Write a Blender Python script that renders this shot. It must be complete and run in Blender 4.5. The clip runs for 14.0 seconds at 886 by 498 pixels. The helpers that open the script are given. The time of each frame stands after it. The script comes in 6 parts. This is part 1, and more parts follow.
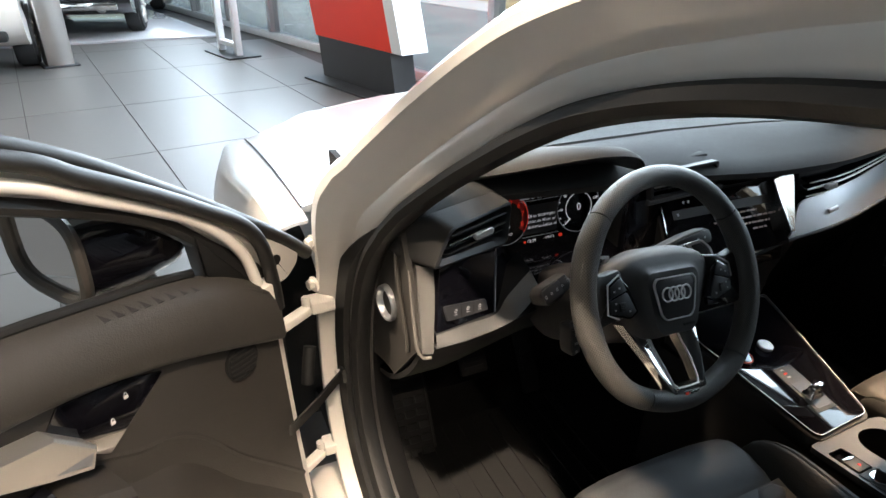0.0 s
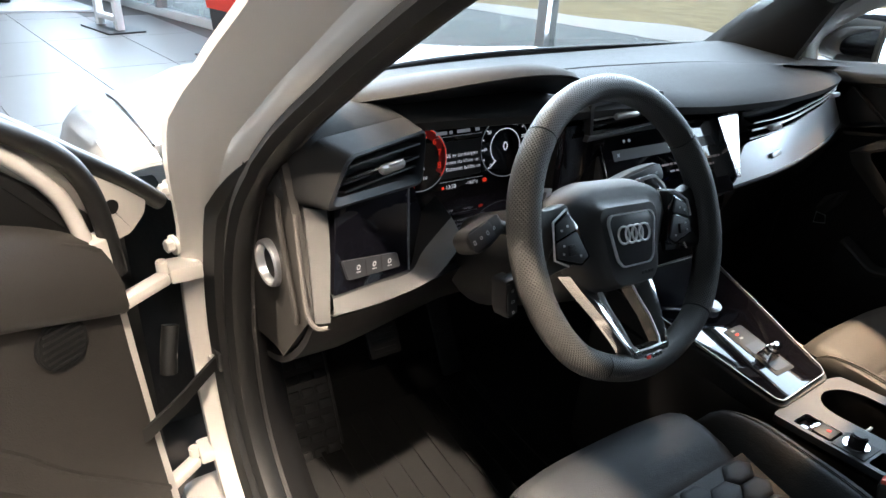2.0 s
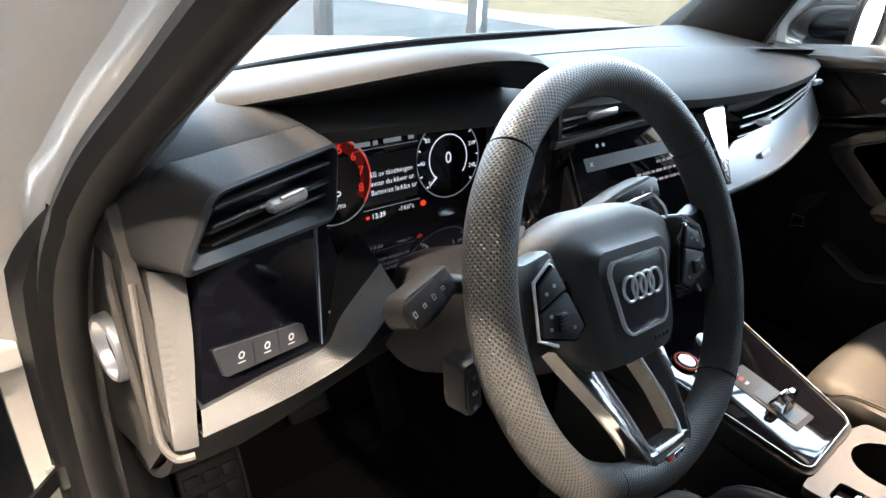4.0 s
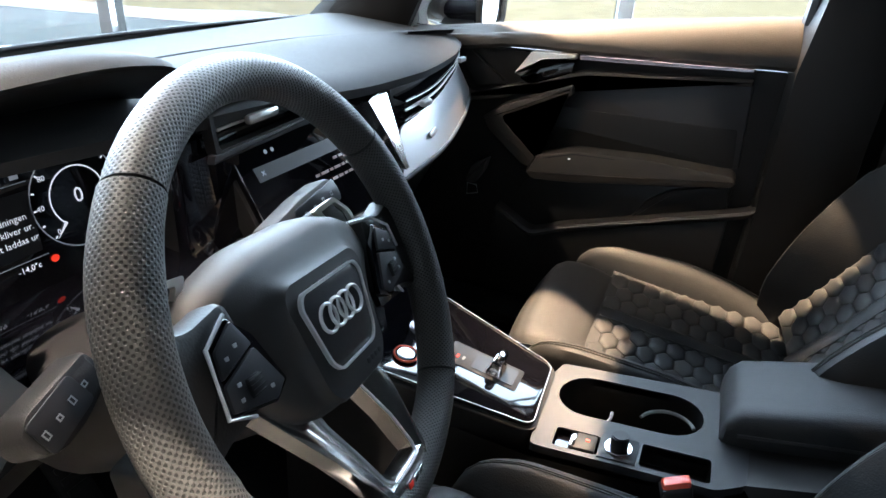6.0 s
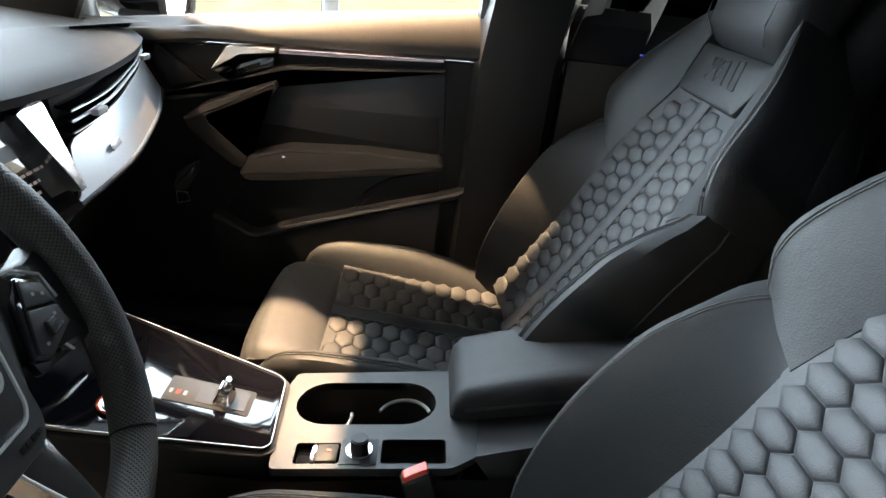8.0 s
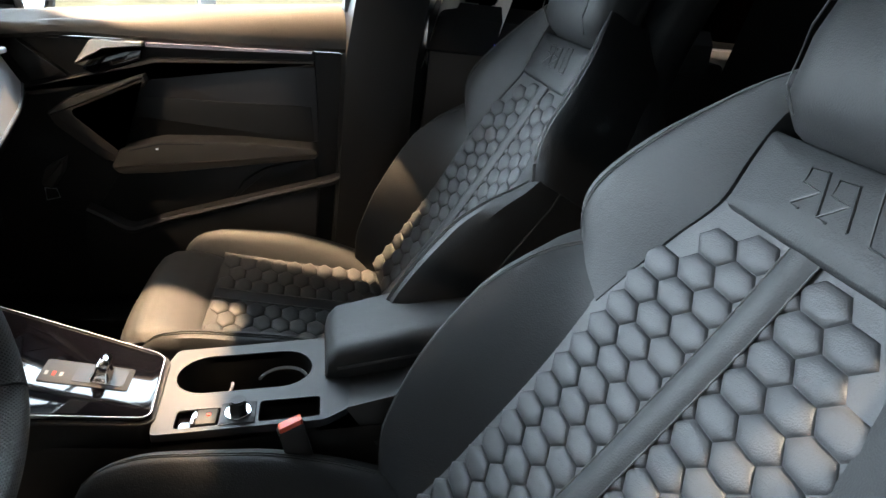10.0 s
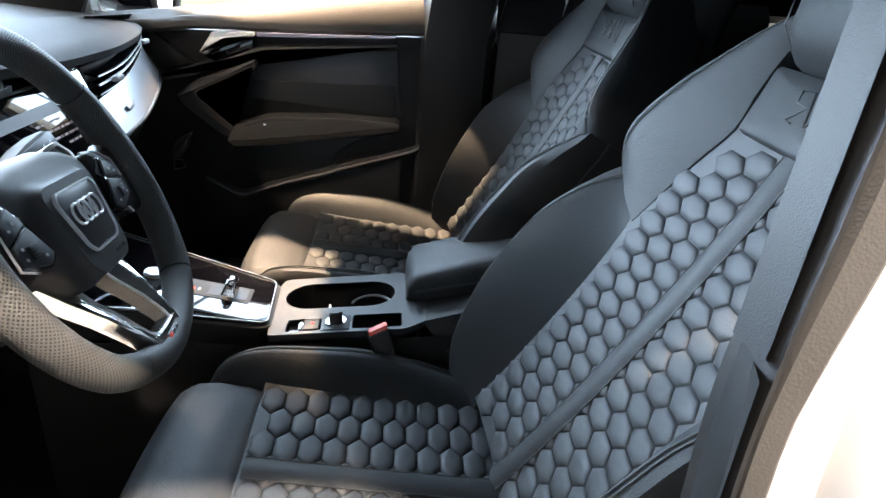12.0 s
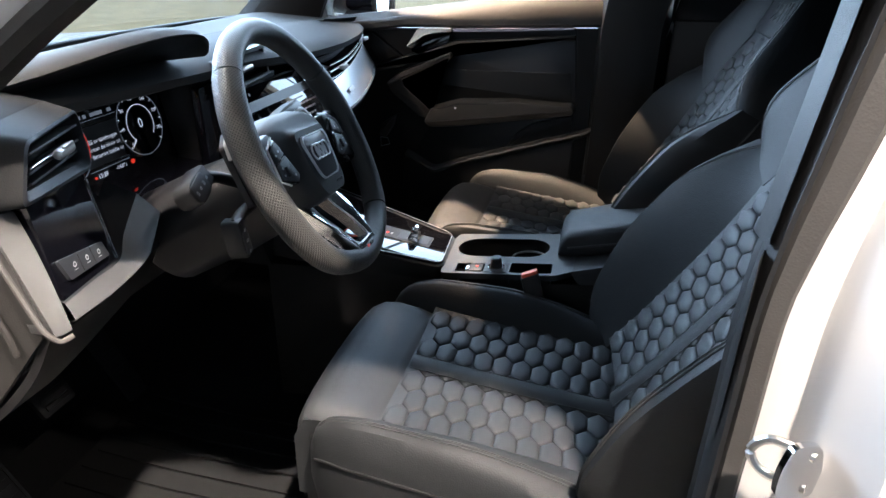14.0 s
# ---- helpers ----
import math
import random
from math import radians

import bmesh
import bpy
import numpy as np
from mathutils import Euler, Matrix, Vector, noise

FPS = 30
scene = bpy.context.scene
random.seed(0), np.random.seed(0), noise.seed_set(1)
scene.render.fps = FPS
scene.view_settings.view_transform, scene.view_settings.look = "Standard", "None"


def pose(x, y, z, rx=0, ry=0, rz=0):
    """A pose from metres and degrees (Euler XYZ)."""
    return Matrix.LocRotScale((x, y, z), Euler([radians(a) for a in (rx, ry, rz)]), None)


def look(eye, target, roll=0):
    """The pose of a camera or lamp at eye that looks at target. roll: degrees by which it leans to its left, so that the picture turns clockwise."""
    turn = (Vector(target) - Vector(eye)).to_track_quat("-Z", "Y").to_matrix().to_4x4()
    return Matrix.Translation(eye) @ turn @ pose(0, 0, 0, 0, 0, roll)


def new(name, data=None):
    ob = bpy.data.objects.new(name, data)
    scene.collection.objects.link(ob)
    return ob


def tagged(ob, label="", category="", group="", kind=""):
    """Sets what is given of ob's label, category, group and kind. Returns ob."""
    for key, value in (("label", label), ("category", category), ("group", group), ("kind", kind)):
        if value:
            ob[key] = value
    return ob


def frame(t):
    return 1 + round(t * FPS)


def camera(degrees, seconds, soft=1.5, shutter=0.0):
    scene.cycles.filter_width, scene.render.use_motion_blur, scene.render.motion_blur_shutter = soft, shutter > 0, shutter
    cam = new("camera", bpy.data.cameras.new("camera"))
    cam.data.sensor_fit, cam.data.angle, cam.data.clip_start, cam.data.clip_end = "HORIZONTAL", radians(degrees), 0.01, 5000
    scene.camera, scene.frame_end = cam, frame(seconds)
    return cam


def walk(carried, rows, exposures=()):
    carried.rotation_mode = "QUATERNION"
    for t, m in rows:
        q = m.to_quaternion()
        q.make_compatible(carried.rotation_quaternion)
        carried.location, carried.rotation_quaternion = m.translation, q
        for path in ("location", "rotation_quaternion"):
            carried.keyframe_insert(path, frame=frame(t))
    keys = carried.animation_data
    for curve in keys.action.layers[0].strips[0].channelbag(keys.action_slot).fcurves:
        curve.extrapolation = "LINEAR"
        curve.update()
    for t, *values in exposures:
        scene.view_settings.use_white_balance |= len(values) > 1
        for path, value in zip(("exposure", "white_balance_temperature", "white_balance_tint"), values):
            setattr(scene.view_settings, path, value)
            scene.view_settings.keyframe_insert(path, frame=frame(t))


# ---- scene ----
cam = camera(69.9, 14.0)
PATH = [
    (0, (-1.007, -0.592, 1.421), (-0.273, 1.032, 0.515), 0.6),
    (0.5, (-0.994, -0.552, 1.385), (-0.247, 1.066, 0.477), 0.5),
    (1, (-0.966, -0.518, 1.343), (-0.153, 1.062, 0.426), 0.8),
    (1.5, (-0.949, -0.485, 1.307), (-0.052, 1.048, 0.387), 2.1),
    (2, (-0.924, -0.446, 1.259), (0.054, 1.038, 0.342), 3.3),
    (2.2, (-0.906, -0.421, 1.247), (0.105, 1.042, 0.332), 3.4),
    (4.3, (-0.766, -0.231, 1.192), (0.431, 1.087, 0.281), 3.5),
    (4.5, (-0.758, -0.224, 1.189), (0.498, 1.041, 0.283), 3.5),
    (5, (-0.742, -0.21, 1.191), (0.681, 0.874, 0.296), 3.2),
    (5.5, (-0.72, -0.209, 1.189), (0.857, 0.645, 0.304), 3.6),
    (6, (-0.699, -0.208, 1.187), (0.973, 0.448, 0.308), 4.0),
    (6.5, (-0.68, -0.214, 1.191), (1.059, 0.255, 0.321), 4.3),
    (7, (-0.667, -0.217, 1.192), (1.115, 0.065, 0.329), 5.3),
    (7.5, (-0.657, -0.226, 1.193), (1.15, -0.146, 0.339), 6.0),
    (8, (-0.653, -0.243, 1.203), (1.153, -0.35, 0.351), 6.8),
    (8.5, (-0.662, -0.249, 1.206), (1.136, -0.492, 0.366), 7.1),
    (9, (-0.683, -0.268, 1.208), (1.1, -0.639, 0.38), 7.5),
    (9.2, (-0.694, -0.277, 1.211), (1.083, -0.681, 0.386), 7.5),
    (11.3, (-0.882, -0.299, 1.2), (0.899, -0.69, 0.378), 7.4),
    (11.5, (-0.903, -0.299, 1.197), (0.887, -0.64, 0.374), 6.8),
    (12, (-0.943, -0.29, 1.185), (0.866, -0.452, 0.348), 4.6),
    (12.5, (-0.987, -0.312, 1.186), (0.824, -0.306, 0.338), 2.5),
    (13, (-1.046, -0.329, 1.194), (0.756, -0.175, 0.342), 0.8),
    (13.5, (-1.101, -0.351, 1.196), (0.684, -0.073, 0.338), 0.4),
    (14, (-1.141, -0.364, 1.197), (0.611, 0.063, 0.332), 0.5),
]
EXPOSURES = [(0, -0.05, 6650, 10), (2, 0.42, 6250, 10), (4.5, 1.05, 6200, 10), (5.5, 0.86, 6000, 10), (6.5, 1.04, 6250, 10), (7.5, 1.32, 6800, 10), (8.2, 1.12, 6800, 10), (9, 0.94, 6850, 10), (11.5, 1.14, 6100, 10), (12.5, 1.16, 5950, 10), (13.6, 1.05, 5750, 10), (14, 0.40, 5600, 10)]
walk(cam, [(t, look(eye, target, roll)) for t, eye, target, roll in PATH], EXPOSURES)

# ---- light and sky ----
world = bpy.data.worlds.new("sky")
scene.world = world
world.use_nodes = True
wn = world.node_tree.nodes
sky = wn.new("ShaderNodeTexSky")
sky.sky_type, sky.sun_disc = "NISHITA", False
sky.sun_elevation, sky.sun_rotation = radians(41), radians(174)
wn["Background"].inputs["Strength"].default_value = 0.15
world.node_tree.links.new(sky.outputs["Color"], wn["Background"].inputs["Color"])


def lamp(name, kind, m, power, color, size=0.1, size_y=None, spot=None):
    data = bpy.data.lights.new(name, kind)
    data.energy, data.color = power, color
    if kind == "AREA":
        data.shape, data.size, data.size_y = "RECTANGLE", size, size_y or size
    elif kind == "SUN":
        data.angle = size
    else:
        data.shadow_soft_size = size
    if spot:
        data.spot_size, data.spot_blend = radians(spot), 0.4
    ob = new(name, data)
    ob.matrix_world = m
    return ob


# a low winter sun behind thin cloud
lamp("sun", "SUN", look((.96, -9.08, 8), (0, 0, 0)), 5.0, (1.0, 0.96, 0.90), radians(12))

# ---- materials ----


def mat(name, color, rough=0.5, metal=0.0, coat=0.0, grain=None, stains=0.0, stain_scale=6.0, cells=None, emit=0.0, spec=0.5):
    """Principled surface: grain=(scale, strength) of a fine noise relief, cells=(scale, strength) of a cellular relief, stains: large-scale variation."""
    m = bpy.data.materials.new(name)
    m.use_nodes = True
    nt = m.node_tree
    p = nt.nodes["Principled BSDF"]
    p.inputs["Base Color"].default_value = (*color, 1)
    p.inputs["Roughness"].default_value = rough
    p.inputs["Metallic"].default_value = metal
    p.inputs["Coat Weight"].default_value = coat
    p.inputs["Coat Roughness"].default_value = 0.04
    p.inputs["Specular IOR Level"].default_value = spec
    tc = nt.nodes.new("ShaderNodeTexCoord")
    if emit:
        p.inputs["Emission Color"].default_value = (*color, 1)
        p.inputs["Emission Strength"].default_value = emit
    if stains:
        n = nt.nodes.new("ShaderNodeTexNoise")
        n.inputs["Scale"].default_value, n.inputs["Detail"].default_value = stain_scale, 5
        nt.links.new(tc.outputs["Object"], n.inputs["Vector"])
        mix = nt.nodes.new("ShaderNodeMix")
        mix.data_type = "RGBA"
        mix.inputs["A"].default_value = (*[c * (1 - stains) for c in color], 1)
        mix.inputs["B"].default_value = (*[min(1, c * (1 + stains)) for c in color], 1)
        nt.links.new(n.outputs["Fac"], mix.inputs["Factor"])
        nt.links.new(mix.outputs["Result"], p.inputs["Base Color"])
        mr = nt.nodes.new("ShaderNodeMapRange")
        mr.inputs["To Min"].default_value, mr.inputs["To Max"].default_value = max(0.02, rough - 0.25 * stains), min(1, rough + 0.25 * stains)
        nt.links.new(n.outputs["Fac"], mr.inputs["Value"])
        nt.links.new(mr.outputs["Result"], p.inputs["Roughness"])
    last = None
    for kind, spec_ in (("g", grain), ("c", cells)):
        if not spec_:
            continue
        scale, strength = spec_
        if kind == "g":
            n = nt.nodes.new("ShaderNodeTexNoise")
            n.inputs["Scale"].default_value, n.inputs["Detail"].default_value = scale, 4
            out = n.outputs["Fac"]
        else:
            n = nt.nodes.new("ShaderNodeTexVoronoi")
            n.inputs["Scale"].default_value = scale
            out = n.outputs["Distance"]
        nt.links.new(tc.outputs["Object"], n.inputs["Vector"])
        b = nt.nodes.new("ShaderNodeBump")
        b.inputs["Strength"].default_value, b.inputs["Distance"].default_value = strength, 0.5 / scale
        nt.links.new(out, b.inputs["Height"])
        if last:
            nt.links.new(last.outputs["Normal"], b.inputs["Normal"])
        last = b
    if last:
        nt.links.new(last.outputs["Normal"], p.inputs["Normal"])
    return m


def glass_mat(name, tint, gloss=0.06):
    m = bpy.data.materials.new(name)
    m.use_nodes = True
    nt = m.node_tree
    nt.nodes.remove(nt.nodes["Principled BSDF"])
    t, g, f, mix = (nt.nodes.new(k) for k in ("ShaderNodeBsdfTransparent", "ShaderNodeBsdfGlossy", "ShaderNodeLayerWeight", "ShaderNodeMixShader"))
    steep, amount = (nt.nodes.new("ShaderNodeMath") for _ in range(2))
    steep.operation, amount.operation = "POWER", "MULTIPLY_ADD"
    steep.inputs[1].default_value = 4.0
    amount.inputs[1].default_value, amount.inputs[2].default_value = 0.8, 0.03
    t.inputs["Color"].default_value = (*tint, 1)
    g.inputs["Roughness"].default_value = 0.01
    f.inputs["Blend"].default_value = 0.5
    nt.links.new(f.outputs["Facing"], steep.inputs[0])
    nt.links.new(steep.outputs[0], amount.inputs[0])
    nt.links.new(amount.outputs[0], mix.inputs["Fac"])
    nt.links.new(t.outputs[0], mix.inputs[1])
    nt.links.new(g.outputs[0], mix.inputs[2])
    nt.links.new(mix.outputs[0], nt.nodes["Material Output"].inputs["Surface"])
    return m


def woven_mat(name, color, metal, rough, scale):
    """Two crossing sets of fine waves: a woven or knurled inlay."""
    m = mat(name, color, rough, metal)
    nt = m.node_tree
    tc = nt.nodes["Texture Coordinate"]
    last = None
    for axis in ("X", "Z"):
        w = nt.nodes.new("ShaderNodeTexWave")
        w.bands_direction = axis
        w.inputs["Scale"].default_value = scale
        nt.links.new(tc.outputs["Object"], w.inputs["Vector"])
        b = nt.nodes.new("ShaderNodeBump")
        b.inputs["Strength"].default_value, b.inputs["Distance"].default_value = 0.35, 0.001
        nt.links.new(w.outputs["Fac"], b.inputs["Height"])
        if last:
            nt.links.new(last.outputs["Normal"], b.inputs["Normal"])
        last = b
    nt.links.new(last.outputs["Normal"], nt.nodes["Principled BSDF"].inputs["Normal"])
    return m


def dotted_mat(name, color, rough):
    """Leather with rows of small punched holes, laid out on the mesh's own coordinates (one unit a hole)."""
    m = mat(name, color, rough, cells=(520, 0.15), stains=0.15, stain_scale=20)
    nt = m.node_tree
    p = nt.nodes["Principled BSDF"]
    uv = nt.nodes.new("ShaderNodeUVMap")
    outs = []
    for shift in (0.0, 0.5):
        add, fr, sub, ln = (nt.nodes.new("ShaderNodeVectorMath") for _ in range(4))
        add.operation, fr.operation, sub.operation, ln.operation = "ADD", "FRACTION", "SUBTRACT", "LENGTH"
        add.inputs[1].default_value = (shift, shift, 0)
        sub.inputs[1].default_value = (.5, .5, 0)
        nt.links.new(uv.outputs[0], add.inputs[0])
        nt.links.new(add.outputs[0], fr.inputs[0])
        nt.links.new(fr.outputs[0], sub.inputs[0])
        nt.links.new(sub.outputs[0], ln.inputs[0])
        outs.append(ln.outputs["Value"])
    low = nt.nodes.new("ShaderNodeMath")
    low.operation = "MINIMUM"
    nt.links.new(outs[0], low.inputs[0])
    nt.links.new(outs[1], low.inputs[1])
    mr = nt.nodes.new("ShaderNodeMapRange")
    mr.inputs["From Min"].default_value, mr.inputs["From Max"].default_value = .15, .27
    nt.links.new(low.outputs[0], mr.inputs["Value"])
    b = nt.nodes.new("ShaderNodeBump")
    b.inputs["Strength"].default_value, b.inputs["Distance"].default_value = 0.6, 0.0010
    nt.links.new(mr.outputs["Result"], b.inputs["Height"])
    pit = nt.nodes.new("ShaderNodeMix")
    pit.data_type = "RGBA"
    pit.inputs["A"].default_value = (*[c * 0.12 for c in color], 1)
    nt.links.new(p.inputs["Base Color"].links[0].from_socket, pit.inputs["B"])
    nt.links.new(mr.outputs["Result"], pit.inputs["Factor"])
    nt.links.new(pit.outputs["Result"], p.inputs["Base Color"])
    old = p.inputs["Normal"].links[0].from_socket
    nt.links.new(old, b.inputs["Normal"])
    nt.links.new(b.outputs["Normal"], p.inputs["Normal"])
    return m


M = dict(
    paint=mat("white_paint", (0.80, 0.76, 0.71), 0.28, coat=0.8, grain=(900, 0.02), stains=0.03, stain_scale=2),
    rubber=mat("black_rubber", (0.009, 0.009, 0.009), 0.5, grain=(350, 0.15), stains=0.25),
    leather=mat("black_leather", (0.021, 0.022, 0.023), 0.58, cells=(520, 0.22), grain=(40, 0.05), stains=0.15, stain_scale=9, spec=0.3),
    suede=mat("soft_leather", (0.031, 0.032, 0.034), 0.6, cells=(620, 0.25), grain=(60, 0.06), stains=0.16, stain_scale=12, spec=0.42),
    perforated=dotted_mat("perforated_leather", (0.060, 0.058, 0.054), 0.47),
    thread=mat("stitching", (0.05, 0.05, 0.05), 0.7),
    airbag=mat("smooth_airbag_skin", (0.042, 0.041, 0.040), 0.55, cells=(900, 0.12), grain=(30, 0.03), stains=0.12, stain_scale=14, spec=0.35),
    dash=mat("soft_dash_skin", (0.031, 0.031, 0.031), 0.75, cells=(700, 0.18), grain=(30, 0.03), stains=0.1, stain_scale=4, spec=0.18),
    plastic=mat("black_plastic", (0.016, 0.0155, 0.0155), 0.5, cells=(800, 0.2), stains=0.12, spec=0.35),
    door_skin=mat("grained_door_plastic", (0.038, 0.035, 0.032), 0.58, cells=(520, 0.22), grain=(25, 0.05), stains=0.2, stain_scale=7, spec=0.35),
    door_trim=mat("grey_door_trim", (0.052, 0.047, 0.042), 0.55, cells=(520, 0.2), grain=(25, 0.05), stains=0.15, stain_scale=7, spec=0.4),
    console=mat("grey_console_plastic", (0.025, 0.026, 0.029), 0.48, cells=(900, 0.15), stains=0.08),
    silver=mat("bright_silver_trim", (0.74, 0.74, 0.74), 0.3, 0.4, grain=(200, 0.03), stains=0.06),
    # base colour raised to carry the warm lamp's light on the rear seal
    vinyl=mat("grey_pillar_vinyl", (0.066, 0.060, 0.054), 0.6, cells=(480, 0.2), stains=0.15, stain_scale=8),
    piano=mat("piano_black_lacquer", (0.004, 0.004, 0.006), 0.06, coat=1.0, grain=(6, 0.01)),
    screen=mat("dark_screen_glass", (0.006, 0.006, 0.008), 0.05, coat=0.6, grain=(5, 0.005)),
    alu=mat("satin_aluminium", (0.66, 0.64, 0.61), 0.36, 0.85, grain=(300, 0.05), stains=0.08),
    polished=mat("polished_aluminium", (0.78, 0.77, 0.75), 0.2, 1.0, grain=(200, 0.02), stains=0.06),
    chrome=mat("bright_chrome", (0.82, 0.82, 0.83), 0.1, 1.0, grain=(60, 0.02)),
    inlay=woven_mat("woven_silver_inlay", (0.10, 0.097, 0.093), 0.35, 0.42, 420),
    brushed=mat("brushed_grey_trim", (0.58, 0.60, 0.63), 0.36, 0.85, grain=(500, 0.05), stains=0.06),
    red=mat("red_plastic", (0.88, 0.085, 0.03), 0.35, grain=(200, 0.05), stains=0.1),
    carpet=mat("black_carpet", (0.0045, 0.0045, 0.005), 0.95, grain=(900, 0.9), stains=0.3),
    mat_rubber=mat("ribbed_floor_mat", (0.006, 0.0058, 0.0056), 0.85, grain=(600, 0.4), stains=0.3),
    headliner=mat("light_headliner", (0.03, 0.03, 0.03), 0.9, grain=(700, 0.3), stains=0.1),
    glass=glass_mat("window_glass", (0.93, 0.96, 0.95)),
    tinted=glass_mat("tinted_glass", (0.03, 0.035, 0.035)),
    mirror=mat("mirror_silver", (0.85, 0.86, 0.88), 0.02, 1.0),
    white_light=mat("display_white", (0.9, 0.92, 1.0), 0.5, emit=0.42),
    grey_light=mat("display_grey", (0.30, 0.32, 0.36), 0.5, emit=0.25),
    red_light=mat("display_red", (1.0, 0.05, 0.02), 0.5, emit=0.38),
    dim_red=mat("display_dim_red", (0.22, 0.008, 0.008), 0.5, emit=0.12),
    amber_light=mat("display_amber", (1.0, 0.55, 0.02), 0.5, emit=0.4),
    green_light=mat("display_green", (0.05, 0.8, 0.15), 0.5, emit=0.4),
    pink_light=mat("display_salmon", (0.42, 0.33, 0.31), 0.5, emit=0.08),
    strip_light=mat("ambient_strip", (0.55, 0.52, 0.62), 0.25, 0.8, emit=0.03),
    blue_line=mat("blue_ambient", (0.10, 0.12, 0.9), 0.4, emit=0.35),
    pale_floor=mat("pale_gloss_floor", (0.36, 0.36, 0.37), 0.15, grain=(60, 0.02), stains=0.06),
    tail_red=mat("tail_lamp_red", (0.35, 0.02, 0.02), 0.15, coat=0.5),
    beige=mat("beige_plaster", (0.55, 0.42, 0.30), 0.7, grain=(80, 0.1), stains=0.06),
    lamp_face=mat("lamp_lens", (1.0, 0.86, 0.68), 0.4, emit=12.0),
    print_grey=mat("printed_grey", (0.45, 0.46, 0.46), 0.6),
    print_white=mat("printed_white", (0.75, 0.75, 0.75), 0.6),
    tile=mat("dark_floor_tile", (0.10, 0.094, 0.089), 0.42, grain=(160, 0.05), stains=0.07, stain_scale=5),
    ceiling=mat("dark_ceiling", (0.05, 0.05, 0.05), 0.8, grain=(40, 0.2), stains=0.1),
    grout=mat("tile_grout", (0.070, 0.066, 0.062), 0.8, grain=(200, 0.3), stains=0.2),
    wall=mat("grey_wall_paint", (0.30, 0.29, 0.28), 0.6, grain=(90, 0.08), stains=0.04),
    win_frame=mat("grey_window_frame", (0.42, 0.43, 0.44), 0.4, 0.4, grain=(200, 0.05), stains=0.06),
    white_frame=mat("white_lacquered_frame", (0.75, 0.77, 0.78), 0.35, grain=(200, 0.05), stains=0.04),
    steel=mat("brushed_column_steel", (0.62, 0.60, 0.57), 0.32, 1.0, grain=(150, 0.1), stains=0.1),
    sign_red=mat("red_sign_sheet", (0.85, 0.04, 0.012), 0.5, coat=0.0, grain=(80, 0.02), stains=0.05, stain_scale=1),
    sign_black=mat("black_sign_base", (0.03, 0.03, 0.033), 0.35, grain=(150, 0.05), stains=0.15),
    black_paint=mat("black_car_paint", (0.008, 0.008, 0.009), 0.12, coat=1.0, grain=(400, 0.01)),
    tyre=mat("tyre_rubber", (0.02, 0.02, 0.02), 0.8, grain=(120, 0.3), stains=0.2),
    asphalt=mat("wet_asphalt", (0.30, 0.31, 0.32), 0.22, grain=(60, 0.3), stains=0.6, stain_scale=0.5),
    grass=mat("dry_grass", (0.48, 0.40, 0.24), 0.9, grain=(12, 0.8), stains=0.5, stain_scale=2.5),
    snow=mat("thin_snow", (0.75, 0.77, 0.80), 0.7, grain=(20, 0.5), stains=0.15),
)

# ---- building helpers ----
ORIGIN = {}


def thing(name, at=(0, 0, 0), label="", category="", group="", kind="", turn=0.0):
    ob = new(name)
    ob.empty_display_size = 0.05
    ob.matrix_world = pose(*at, 0, 0, turn)
    ORIGIN[ob] = Vector((0, 0, 0)) if turn else Vector(at)
    return tagged(ob, label, category, group, kind)


def part(name, bm, material, parent=None, label="", smooth=True):
    """Links a bmesh as one mesh under a thing or a part, in the thing's own place."""
    if len(bm.faces) > 1:
        bmesh.ops.recalc_face_normals(bm, faces=bm.faces)
    me = bpy.data.meshes.new(name)
    org = ORIGIN.get(parent, Vector((0, 0, 0)))
    bmesh.ops.translate(bm, verts=bm.verts, vec=-org)
    bm.to_mesh(me)
    bm.free()
    me.materials.append(M[material])
    if smooth:
        me.polygons.foreach_set("use_smooth", [True] * len(me.polygons))
        me.set_sharp_from_angle(angle=radians(38))
    ob = new(name, me)
    ob.parent = parent
    ORIGIN[ob] = org
    return tagged(ob, label)


def setting(name, bm, material, label, category, smooth=False):
    ob = part(name, bm, material, None, label, smooth)
    return tagged(ob, label, category, "", "structure")


def box(c, size, bevel=0.0, m=None, seg=2):
    bm = bmesh.new()
    bmesh.ops.create_cube(bm, size=1)
    bmesh.ops.scale(bm, verts=bm.verts, vec=size)
    if bevel:
        bmesh.ops.bevel(bm, geom=bm.edges[:], offset=bevel, segments=seg, affect="EDGES", profile=0.5)
    bmesh.ops.transform(bm, matrix=Matrix.Translation(c) @ (m or Matrix()), verts=bm.verts)
    return bm


def join(*bms):
    out = bmesh.new()
    for b in bms:
        me = bpy.data.meshes.new("t")
        b.to_mesh(me)
        b.free()
        out.from_mesh(me)
        bpy.data.meshes.remove(me)
    return out


